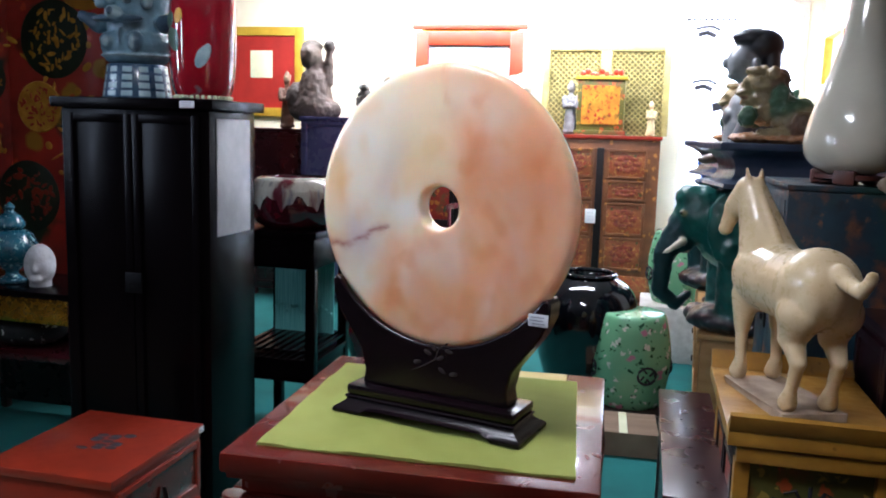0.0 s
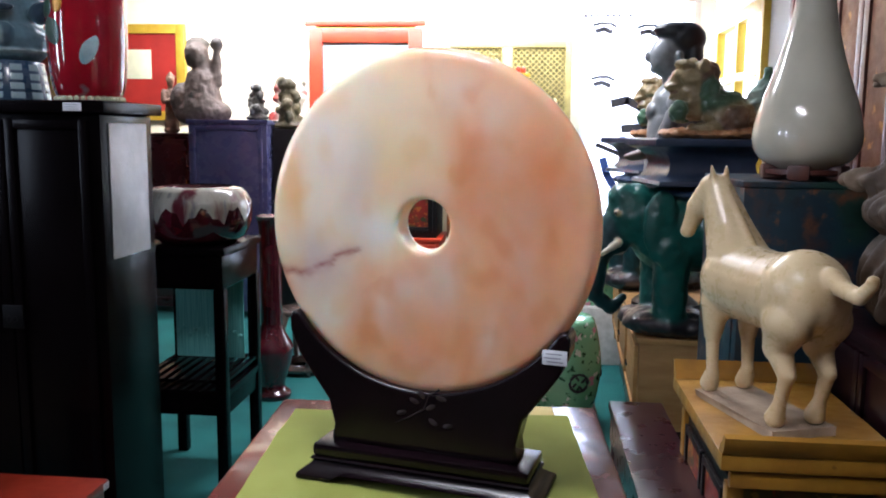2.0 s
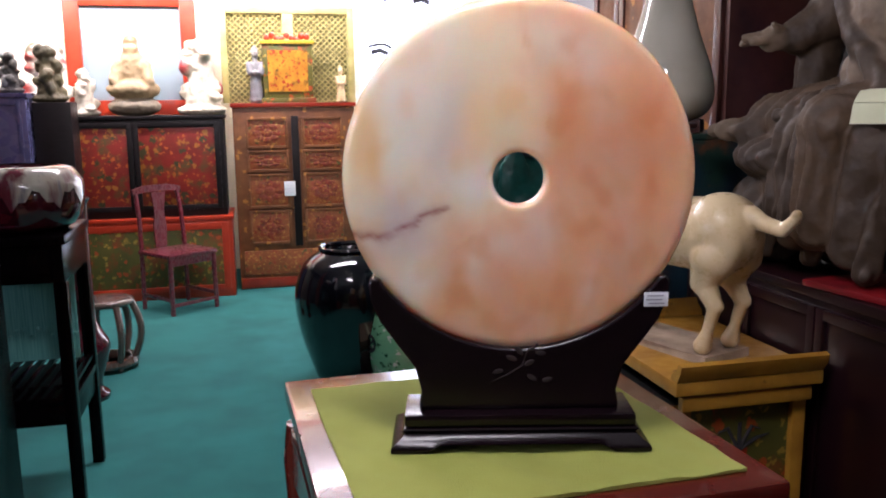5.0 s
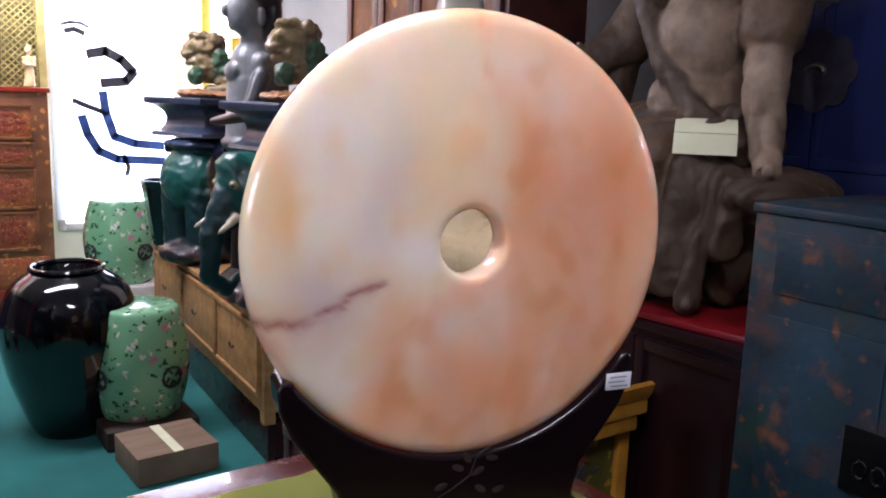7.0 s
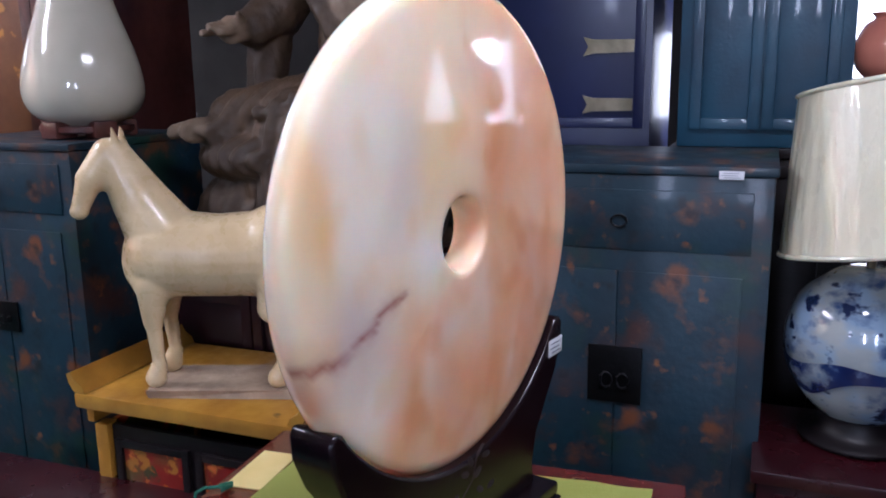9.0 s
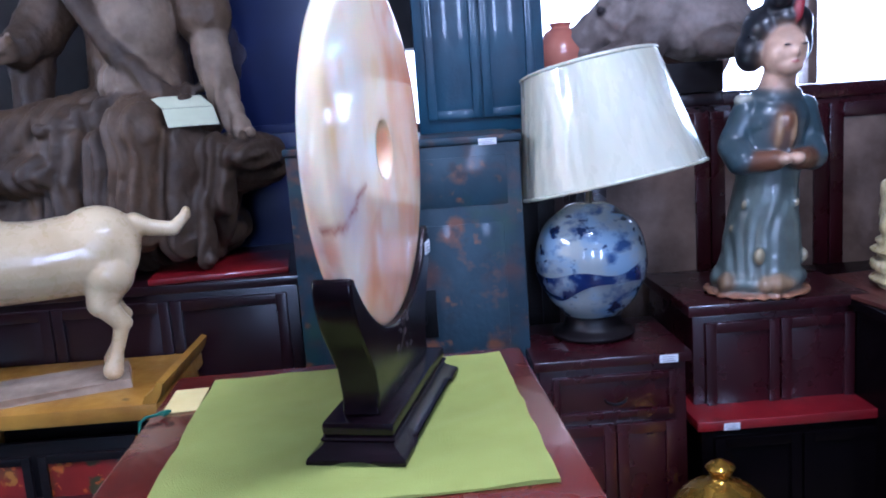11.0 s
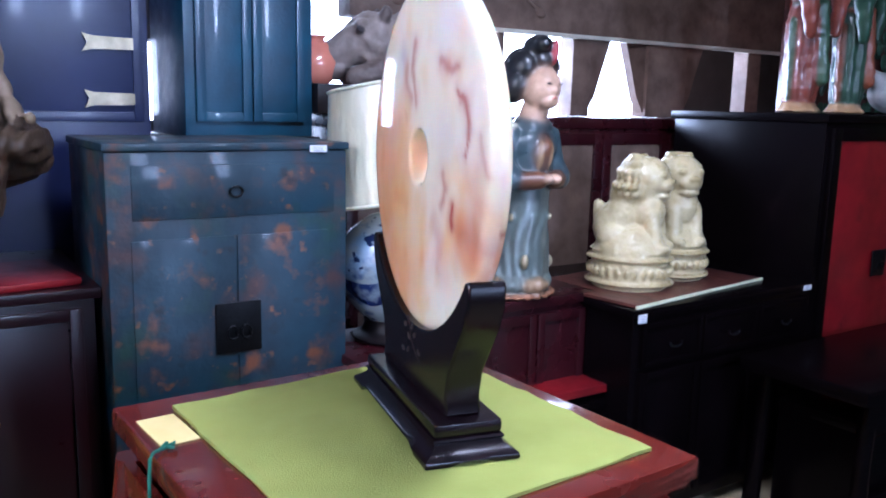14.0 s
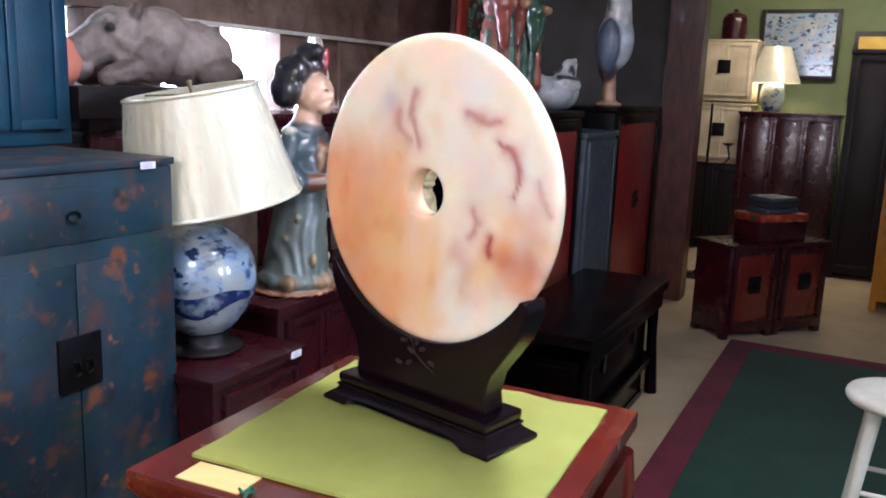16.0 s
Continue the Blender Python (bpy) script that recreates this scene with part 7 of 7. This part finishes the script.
# cabinets behind on the left, with dark figures
cabinet("purple_cabinet", "glossy slate-purple lacquered cabinet in a dark frame", -2.2, 5.096, 0, 0, 0.64, 0.5, 1.61, "purple_cab", doors=1, lid=0.035, feet=0.06, lock=None)
cabinet("maroon_cabinet", "plain maroon lacquered cabinet", -2.8, 5.204, 0, 0, 0.5, 0.5, 1.5, "dark_red", doors=1, lid=0.03, feet=0.06, lock=None)
sculpt("monk_bust", [("6c5e58", (0, 0, 0.06), (0.24, 0.16, 0.12)), ("6c5e58", (0, 0, 0.1), (0, 0, 0.3), 0.17, 0.13), ("5c504c", (-0.16, 0, 0.16), (0.1, 0.12, 0.14)), ("7a6c62", (0.02, 0, 0.36), (0.02, 0, 0.44), 0.07, 0.07), ("75675e", (-0.03, -0.02, 0.52), (0.095, 0.1, 0.12)), ("3c362c", (-0.03, 0.01, 0.6), (0.09, 0.09, 0.06)), ("6c5e58", (0.12, 0, 0.3), (0.14, -0.02, 0.56), 0.05, 0.03), ("3c3430", (0.14, -0.02, 0.6), (0.05, 0.04, 0.06))],
    "figure_matt", -2.47, 5.28, 1.611, 0, "dark worn wooden seated monk with a raised arm", "statue", voxel=0.012, rough=0.008, rscale=24)
cluster("dark_figure", -2.0, 5.25, 1.611, 0.3, ["4c4844", "5c564e", "8c8a86"], "small dark figure group on the cabinet", 21, material="figure_matt")
cluster("dark_figure", -1.765, 5.336, 1.545, 0.42, ["5c5238", "4a4430", "6c6244"], "bronze-green figure beside the monk", 23, material="figure_matt")
solo("flower_stand", box(bm_new(), -0.13, 0.13, -0.13, 0.13, 0, 1.544, 0.008), "black_wood", -1.74, 5.342, 0, 0, "tall dark carved flower stand", "stand")
standing("warrior_figure", -2.783, 5.391, 1.501, 0.5, "7c5c4a", "9a7a62", "carved brown wooden warrior figure on the maroon cabinet", rz=15)
f = thing("framed_picture", -3.635, 6.59, 1.62, 0, "red mounted picture in a broad yellow frame", "picture")
b = bm_new()
for x0, x1, z0, z1 in ((-0.5, -0.41, 0, 0.92), (0.41, 0.5, 0, 0.92), (-0.41, 0.41, 0, 0.09), (-0.41, 0.41, 0.83, 0.92)):
    box(b, x0, x1, -0.05, 0.0, z0, z1, 0.006)
part("frame", b, "yellow_frame", f)
part("mount", box(bm_new(), -0.41, 0.41, -0.02, -0.005, 0.09, 0.83), "red_beam", f, "red silk mount")
part("picture", box(bm_new(), -0.1, 0.15, -0.026, -0.021, 0.4, 0.68, 0.001), "card", f)

# big medallions painted on the screen
def medallion(x, z, r, m1, m2, seed):
    rnd = random.Random(seed)
    b = lathe(bm_new(), [(0.001, 0.004), (r * 0.97, 0.004), (r, 0.0)], 40)
    o = part("medallion", b, m1, s_screen, "dark painted round medallion")
    o.matrix_local = pose(x, -0.001, z, 90, 0, 0)
    b = bm_new()
    for k in range(60):
        a, q = rnd.random() * 6.28, r * 0.8 * rnd.random() ** 0.5
        ball(b, (q * math.cos(a), q * math.sin(a), 0.0055), (r * 0.11 * (0.4 + rnd.random()), r * 0.05 * (0.4 + rnd.random()), 0.002), 8, pose(0, 0, 0, 0, 0, rnd.random() * 180))
    c = part("gold_painting", b, m2, s_screen)
    c.matrix_local = pose(x, -0.001, z, 90, 0, 0)


s_screen = bpy.data.objects["painted_screen"]
medallion(-0.104, 1.95, 0.21, "leaf_dark", "gold_paint", 1)
medallion(-0.21, 1.586, 0.14, "gold_paint", "red_frame", 2)
medallion(0.35, 1.14, 0.2, "leaf_dark", "bright_red", 3)
medallion(-0.3, 1.09, 0.2, "leaf_dark", "bright_red", 4)
h = thing("beaded_hanging", -1.251, 2.238, 0.486, 0, "pale teal cloth with a row of beads inside the black stand", "cloth")
part("cloth", box(bm_new(), -0.16, 0.16, -0.01, 0.0, 0, 0.375, 0.003), "teal_fabric", h)
b = bm_new()
for k in range(12):
    ball(b, (-0.15 + 0.027 * k, -0.015, 0.12 + 0.02 * math.sin(k * 2.2)), (0.011, 0.008, 0.011), 8)
part("beads", b, "teal_fabric", h)
# spotted cushion and carved lower shelf by the side table
solo("spotted_cushion", ball(bm_new(), (0, 0, 0.09), (0.22, 0.13, 0.09), 24), mat("spotted_cloth", rgb("0e0c10"), rgb("08070a"), 0.7, 6, bump=0.2, spots=((rgb("c8c4c0"), 22, 0.2, "v"),)), -2.486, 1.729, 0.431, 0, "black cushion with white spots on the lower shelf", "cushion")
medallion(-0.55, 1.73, 0.13, "leaf_dark", "yellow_cab", 5)
medallion(0.12, 1.46, 0.1, "yellow_cab", "bright_red", 6)
medallion(0.1, 2.3, 0.2, "yellow_cab", "leaf_dark", 7)
b = bm_new()
rnd = random.Random(31)
for k in range(150):
    x, z = rnd.uniform(-1.1, 0.6), rnd.uniform(1.0, 2.7)
    ball(b, (x, -0.001, z), (rnd.uniform(0.008, 0.05), 0.003, rnd.uniform(0.006, 0.025)), 8, Matrix.Rotation(rnd.random() * 3, 4, "Y"))
tagged(part("gold_sprays", b, "gold_paint", s_screen), kind="stuff")
# ---- south side and the far room ----
b = thing("wooden_bench", 0.49, -2.42, 0, 0, "dark wooden bench with turned-in legs", "bench")
part("seat", box(bm_new(), -0.25, 0.22, -0.7, 0.6, 0.56, 0.61, 0.01), "black_lacquer", b)
for sx in (-0.2, 0.17):
    for sy in (-0.6, 0.5):
        part("leg", tube(bm_new(), [(sx, sy, 0.56), (sx * 1.02, sy * 1.02, 0.3), (sx * 1.08, sy * 1.05, 0.0)], [0.03, 0.026, 0.034], 10), "black_lacquer", b)
part("stretcher", box(bm_new(), -0.22, -0.19, -0.58, 0.48, 0.18, 0.22, 0.004), "black_lacquer", b)
part("cross_rail", box(bm_new(), -0.188, 0.17, -0.645, -0.61, 0.18, 0.22, 0.004), "black_lacquer", b)
part("apron", box(bm_new(), -0.235, -0.215, -0.66, 0.56, 0.47, 0.559, 0.004), "black_lacquer", b)

# made-up chest in place of a dark jumble; hides the bright floor
t = thing("storage_chest", 0.49, -2.42, 0, 0, "plain dark chest added to darken the space under the bench", "chest")
part("body", box(bm_new(), -0.185, 0.155, -0.545, 0.445, 0.04, 0.408, 0.008), "black_lacquer", t)
part("lid", box(bm_new(), -0.19, 0.16, -0.55, 0.45, 0.409, 0.45, 0.01), "black_lacquer", t)
part("base", box(bm_new(), -0.19, 0.16, -0.55, 0.45, 0, 0.039, 0.005), "black_lacquer", t)
for y in (-0.3, 0.2):
    part("hasp", box(bm_new(), -0.194, -0.1905, y - 0.02, y + 0.02, 0.35, 0.44, 0.001), "iron", t)
s = thing("white_stool", -0.842, -1.999, 0.012, 0, "white painted round stool on the green rug", "stool")
part("seat", lathe(bm_new(), curve_profile([(0.001, 0.5), (0.15, 0.5), (0.185, 0.515), (0.18, 0.545), (0.12, 0.555), (0.001, 0.55)], 4), 32), "white_paint", s)
for k in range(4):
    a = math.pi / 4 + math.pi / 2 * k
    part("leg", tube(bm_new(), [(0.12 * math.cos(a), 0.12 * math.sin(a), 0.5), (0.2 * math.cos(a), 0.2 * math.sin(a), 0.0)], [0.026, 0.018], 10), "white_paint", s)
for k in range(4):
    a, c = math.pi / 4 + math.pi / 2 * k, math.pi / 4 + math.pi / 2 * (k + 1)
    part("stretcher", tube(bm_new(), [(0.17 * math.cos(a), 0.17 * math.sin(a), 0.2), (0.17 * math.cos(c), 0.17 * math.sin(c), 0.2)], 0.01, 8), "white_paint", s)

for x, y in ((-0.02, -4.42), (-0.295, -4.742)):
    cabinet("red_cabinet", "pair cabinet in dark red lacquer with black sides", x, y, 0, -130.5, 0.41, 0.32, 0.63, "dark_red", "red_lacquer", doors=1, lid=0.025, feet=0.04, lock_size=0.05, group="dark red cabinets")
structure("post", box(bm_new(), 0.58, 0.84, -5.35, -5.15, 0, 3.02, 0.01), "red_brown_wood", "dark red-brown wooden post")
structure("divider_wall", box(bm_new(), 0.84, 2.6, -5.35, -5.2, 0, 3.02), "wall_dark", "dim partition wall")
for z0, lb in ((0.9, "cream lacquered cabinet with round brass locks, the lower of two"), (1.52, "cream lacquered cabinet with round brass locks, the upper of two")):
    cabinet("cream_cabinet", lb, 0.83, -7.6, z0, 180, 0.57, 0.4, 0.6, "white_lacquer", doors=2, lid=0.02, feet=0.0, lock_size=0.06, group="cream cabinets")
cabinet("dark_cabinet", "dark wooden cabinet under the cream ones", 0.83, -7.58, 0, 180, 0.7, 0.45, 0.899, "black_wood", doors=2, lid=0.03, feet=0.04, lock=None)
cabinet("dark_sideboard", "dark reddish sideboard under the far lamp", 0.169, -7.502, 0, 180, 0.9, 0.5, 1.429, "dark_red", doors=3, lid=0.03, feet=0.05, lock=None)
l = thing("far_lamp", 0.37, -7.75, 1.43, 0, "blue and white porcelain lamp with a glowing cream shade", "lamp")
part("lamp_body", lathe(bm_new(), curve_profile([(0.07, 0), (0.1, 0.05), (0.12, 0.15), (0.1, 0.25), (0.04, 0.3)], 5), 28), "blue_white", l)
b = lathe(bm_new(), [(0.25, 0.28), (0.13, 0.63)], 36)
for q in [q for q in b.faces if len(q.verts) > 4]:
    b.faces.remove(q)
part("shade", b, "shade_cloth", l, "cream pleated shade")
lp = new("lamp_bulb", bpy.data.lights.new("lamp_bulb", "POINT"))
lp.data.energy, lp.data.color, lp.data.shadow_soft_size = 8, (1, 0.8, 0.5), 0.05
lp.matrix_world = pose(0.37, -7.75, 1.87)
p = thing("framed_picture", 0.23, -8.27, 1.765, 180, "blue and white landscape picture in a dark frame", "picture")
b = bm_new()
for x0, x1, z0, z1 in ((-0.38, -0.34, 0, 0.7), (0.34, 0.38, 0, 0.7), (-0.34, 0.34, 0, 0.04), (-0.34, 0.34, 0.66, 0.7)):
    box(b, x0, x1, -0.03, 0.0, z0, z1, 0.004)
part("frame", b, "black_wood", p)
part("picture", box(bm_new(), -0.34, 0.34, -0.012, -0.004, 0.04, 0.66), "blue_white", p, "blue and white landscape")
p = thing("framed_picture", -0.625, -8.27, 1.545, 180, "yellow topped picture in a dark frame", "picture")
part("frame", box(bm_new(), -0.34, 0.34, -0.03, 0, 0, 0.7, 0.004), "black_wood", p)
part("picture", box(bm_new(), -0.3, 0.3, -0.036, -0.031, 0.05, 0.65), "yellow_frame", p)
cabinet("dark_cupboard", "tall dark wooden cupboard in the far room", -0.697, -6.87, 0, 180, 0.7, 0.5, 2, "black_wood", doors=2, lid=0.04, feet=0.05, lock=None)
cabinet("yellow_cabinet", "yellow lacquered cabinet with iron locks", -1.013, -5.741, 0, 180, 0.6, 0.45, 1.25, "yellow_cab", doors=2, lid=0.03, feet=0.08, lock_size=0.05)

# sideboard under the east windows and the carved timber frame
cabinet("long_sideboard", "long dark red sideboard with carved panels under the windows", 1.692, -1.825, 0, -90, 2.2, 0.4, 1.415, "dark_red", "carved_wood", doors=5, lid=0.05, feet=0.06, lock=None, rail=0.05)
w = thing("timber_screen", 2.052, -1.863, 1.416, -90, "old carved timber frame with openings to the windows", "timber screen")
part("header", box(bm_new(), -0.9, 2.2, 0, 0.12, 0.39, 1.3, 0.01), "carved_wood", w)
for xx, hw in ((-0.68, 0.17), (-0.13, 0.02), (0.37, 0.06), (0.98, 0.15), (1.7, 0.06)):
    part("post", box(bm_new(), xx - hw, xx + hw, 0, 0.1, 0, 0.389, 0.008), "carved_wood", w)
for xx, sg in ((-0.51, 1), (0.43, 1), (0.83, -1), (1.13, 1)):
    b = slab(bm_new(), [(xx, 0.388), (xx, 0.02), (xx + sg * 0.05, 0.1), (xx + sg * 0.09, 0.22), (xx + sg * 0.15, 0.388)], 0.02, 0.07)
    part("bracket", b, "carved_wood", w)
for k, px in enumerate((-0.68, 0.02)):
    b = bm_new()
    for q in range(16):
        a = q * 0.8
        ball(b, (px + 0.09 * math.sin(a * 1.7 + k), -0.004, 0.45 + 0.05 * q + 0.02 * math.cos(a * 3)), (0.03, 0.012, 0.022), 8)
    tube(b, [(px + 0.09 * math.sin(q * 1.36 + k), -0.004, 0.45 + 0.05 * q + 0.02 * math.cos(q * 2.4)) for q in range(16)], 0.011, 6)
    part("carving", b, "carved_wood", w, "relief carving of curling leaves")
part("moulding", box(bm_new(), -0.5, 2.2, -0.03, -0.002, 0.37, 0.389, 0.004), "white_paint", w, "pale moulding under the header")
B1, B2, B3 = "8a7c74", "62554f", "2a2224"
sculpt("bear_figure", [(B1, (0, -0.12, 0.13), (0.15, 0.19, 0.13)), (B1, (-0.01, 0.0, 0.17), (0.14, 0.14, 0.13)), (B1, (-0.02, 0.15, 0.175), (0.118, 0.12, 0.115)), (B1, (-0.03, 0.22, 0.16), (-0.04, 0.33, 0.105), 0.08, 0.056), (B3, (-0.045, 0.385, 0.115), (0.03, 0.018, 0.022)),
    (B2, (-0.05, 0.3, 0.06), (-0.05, 0.36, 0.06), 0.045, 0.035), (B2, (-0.11, 0.12, 0.27), (0.03, 0.024, 0.036)), (B2, (0.07, 0.12, 0.27), (0.03, 0.024, 0.036)), (B1, (-0.1, 0.21, 0.235), (0.035, 0.03, 0.018)), (B3, (-0.122, 0.22, 0.205), (0.02, 0.02, 0.016)), (B2, (-0.1, 0.1, 0.07), (-0.13, 0.24, 0.03), 0.05, 0.034), (B2, (0.09, 0.1, 0.07), (0.1, 0.24, 0.03), 0.05, 0.034), (B2, (-0.12, -0.2, 0.06), (0.07, 0.1, 0.06)), (B2, (-0.1, 0.06, 0.1), (0.07, 0.09, 0.09))],
    "figure_matt", 1.72, -1.05, 1.52, -20, "weathered wooden carved bear lying above the sideboard", "figurine", voxel=0.009, rough=0.007, rscale=26, size=0.95)
solo("plinth", box(bm_new(), -0.18, 0.18, -0.3, 0.3, 0, 0.103, 0.006), "black_wood", 1.775, -0.907, 1.416, 0, "dark wooden plinth under the carved animal", "plinth")
solo("pink_vase", lathe(bm_new(), curve_profile([(0.05, 0), (0.075, 0.03), (0.085, 0.08), (0.06, 0.14), (0.035, 0.16), (0.045, 0.175), (0.03, 0.17)], 5), 28), "pink_glaze", 1.81, -0.695, 1.52, 0, "small pink glazed vase beside the carved animal", "vase")

# glazed figures and birds on the red-door cabinets
def warrior(x, y, rz, robe, sash, label):
    """A tall glazed figure in a long robe with wide sleeves, a sash and a pale stepped foot."""
    skin, foot = "a8805c", "b08a62"
    k = [(foot, (0, 0, 0.012), (0.115, 0.1, 0.016)), (foot, (0, 0, 0.035), (0.09, 0.08, 0.02)), (robe, (0, 0, 0.08), (0, 0, 0.46), 0.066, 0.08), (robe, (0, 0, 0.6), (0.105, 0.08, 0.13)), (sash, (0, -0.012, 0.5), (0.09, 0.078, 0.022)), (sash, (0, -0.075, 0.5), (0.01, -0.095, 0.16), 0.026, 0.034),
         (robe, (-0.11, 0, 0.69), (-0.15, -0.07, 0.56), 0.05, 0.055), (robe, (-0.15, -0.07, 0.56), (-0.12, -0.08, 0.36), 0.05, 0.028), (robe, (0.11, 0, 0.69), (0.13, -0.1, 0.58), 0.05, 0.05), (robe, (0.13, -0.1, 0.58), (0.13, -0.09, 0.38), 0.045, 0.026), (skin, (-0.12, -0.11, 0.57), (0.03, 0.03, 0.03)), (skin, (0.09, -0.14, 0.59), (0.03, 0.03, 0.03)),
         (sash, (0, -0.05, 0.68), (0.075, 0.05, 0.05)), (skin, (0, 0, 0.75), (0, 0, 0.8), 0.042, 0.04), (skin, (0, -0.012, 0.86), (0.062, 0.066, 0.082)), (robe, (0, 0.02, 0.92), (0.068, 0.066, 0.055)), (sash, (0, 0.01, 0.985), (0.034, 0.034, 0.032))]
    for q in range(9):
        a = 2 * math.pi * q / 9
        k.append((robe if q % 4 else sash, (0.075 * math.cos(a), 0.072 * math.sin(a), 0.42), (0.062 * math.cos(a), 0.058 * math.sin(a), 0.07), 0.018, 0.022))
    sculpt("warrior_figure", k, "figure_gloss", x, y, 1.456, rz, label, "figurine", voxel=0.01, rough=0.006, rscale=22, group="glazed warriors", size=0.85)


warrior(1.007, -2.465, -80, "7a3c2e", "3c5640", "tall red-brown and green glazed warrior on the black cabinet")
warrior(1.012, -2.797, -70, "2f4a38", "84482e", "tall dark green glazed warrior on the black cabinet")
D1, D2, D3 = "b4b4b4", "d2d0ca", "3a3c42"
duck = [(D1, (0.03, 0, 0.085), (0.18, 0.092, 0.086)), (D1, (-0.1, 0, 0.095), (0.1, 0.088, 0.094)), (D1, (0.17, 0, 0.12), (0.24, 0, 0.16), 0.05, 0.02), (D1, (-0.14, 0, 0.13), (-0.185, 0, 0.205), 0.06, 0.042), (D2, (-0.19, 0, 0.225), (0.05, 0.04, 0.042)), (D2, (-0.22, 0, 0.235), (-0.275, 0, 0.262), 0.025, 0.012)]
for q in (-1, 1):
    duck += [(D3, (-0.1, q * 0.075, 0.15), (0.13, q * 0.06, 0.165), 0.02, 0.012), (D2, (-0.08, q * 0.082, 0.125), (0.1, q * 0.07, 0.14), 0.026, 0.014), (D3, (-0.205, q * 0.036, 0.24), (0.01, 0.008, 0.008)), (D3, (-0.15, q * 0.03, 0.215), (-0.12, q * 0.04, 0.19), 0.012, 0.02)]
sculpt("duck_figure", duck, "figure_gloss", 0.93, -3.1, 1.456, 90, "pale glazed duck with raised head and dark wing edges", "figurine", voxel=0.006, size=1.05)
sculpt("crane_figure", [("c8a080", (0, 0, 0.012), (0.07, 0.06, 0.016)), ("b89070", (0, 0, 0.02), (0, 0, 0.16), 0.036, 0.03), ("5a4448", (0.01, 0.02, 0.2), (0.05, 0.05, 0.08)), ("c8ccd0", (-0.01, -0.01, 0.33), (0.095, 0.085, 0.15)), ("5c6a7c", (0.0, 0.075, 0.3), (0.06, 0.035, 0.13)), ("6a4c48", (0.03, -0.075, 0.29), (0.06, 0.03, 0.12)), ("d8d8d4", (-0.02, 0, 0.44), (-0.02, 0, 0.6), 0.07, 0.05), ("d8d8d4", (-0.03, 0, 0.63), (0.06, 0.05, 0.055)), ("3c4450", (-0.07, 0, 0.62), (-0.13, 0, 0.6), 0.02, 0.008), ("3c4450", (0.0, 0.03, 0.5), (0.03, 0.04, 0.05))],
    "figure_gloss", 0.926, -4.074, 1.471, 0, "blue-white and brown glazed standing bird figure", "figurine", voxel=0.008, size=1.25)
# carved leafy panels and red drapery behind the figures
p = thing("leaf_screen", 1.611, -3.114, 0.0, -90, "dark green carved leafy screen in a red frame", "screen")
b = bm_new()
rnd = random.Random(4)
for k in range(420):
    ball(b, (rnd.uniform(0.15, 1.2), rnd.uniform(-0.03, 0.0), rnd.uniform(1.4, 2.9)), (rnd.uniform(0.015, 0.04), 0.012, rnd.uniform(0.015, 0.045)), 6)
tagged(part("leaves", b, "leaf_green", p), kind="stuff")
part("backing", box(bm_new(), 0.1, 1.25, 0.001, 0.03, 0.0, 2.95), "red_brown_wood", p)
for xx in (0.1, 0.62, 1.2):
    part("red_post", box(bm_new(), xx - 0.05, xx + 0.05, -0.06, -0.034, 0.0, 2.95, 0.005), "bright_red", p)

# small things in the far room
t = thing("lacquer_box", -0.06, -4.69, 0.631, -130.5, "large red lacquered box with dark pattern on the red cabinets", "box")
part("body", box(bm_new(), -0.2, 0.2, -0.12, 0.12, 0, 0.13, 0.008), "dark_red", t)
part("lid", box(bm_new(), -0.206, 0.206, -0.126, 0.126, 0.131, 0.185, 0.012), "tibet_red", t)
t = thing("folded_textiles", -0.06, -4.69, 0.817, -128, "grey folded textiles stacked on the lacquered box", "textiles")
for k, (w, m) in enumerate(((0.14, "grey_blue"), (0.13, "ink_dark"), (0.12, "grey_blue"))):
    part("fold", box(bm_new(), -w, w, -0.1, 0.1, 0.036 * k, 0.036 * k + 0.035, 0.014), m, t)
t = thing("red_canister", 0.8, -7.78, 2.121, 0, "small red lacquered canister on the cream cabinet", "canister")
part("body", lathe(bm_new(), curve_profile([(0.11, 0), (0.12, 0.02), (0.12, 0.2), (0.1, 0.23)], 4), 28), "dark_red", t)
part("lid", lathe(bm_new(), curve_profile([(0.105, 0.231), (0.08, 0.26), (0.02, 0.275), (0.025, 0.3), (0.002, 0.31)], 4), 24), "dark_red", t)
t = thing("iron_candlestick", 0.66, -6.2, 0, 0, "tall black iron candlestick with curled arms", "candlestick")
part("shaft", tube(bm_new(), [(0, 0, 0.03), (0, 0, 1.5)], [0.014, 0.01], 8), "iron", t)
part("foot", lathe(bm_new(), [(0.16, 0), (0.16, 0.015), (0.03, 0.03), (0.014, 0.06)], 20), "iron", t)
for s in (-1, 1):
    part("arm", tube(bm_new(), [(0, 0, 1.0), (s * 0.1, 0, 0.95), (s * 0.18, 0, 1.05), (s * 0.16, 0, 1.15)], 0.009, 6), "iron", t)
    part("drip_pan", lathe(bm_new(), [(0.02, 1.15), (0.05, 1.17), (0.048, 1.175), (0.015, 1.16)], 16, (s * 0.16, 0, 0)), "iron", t)
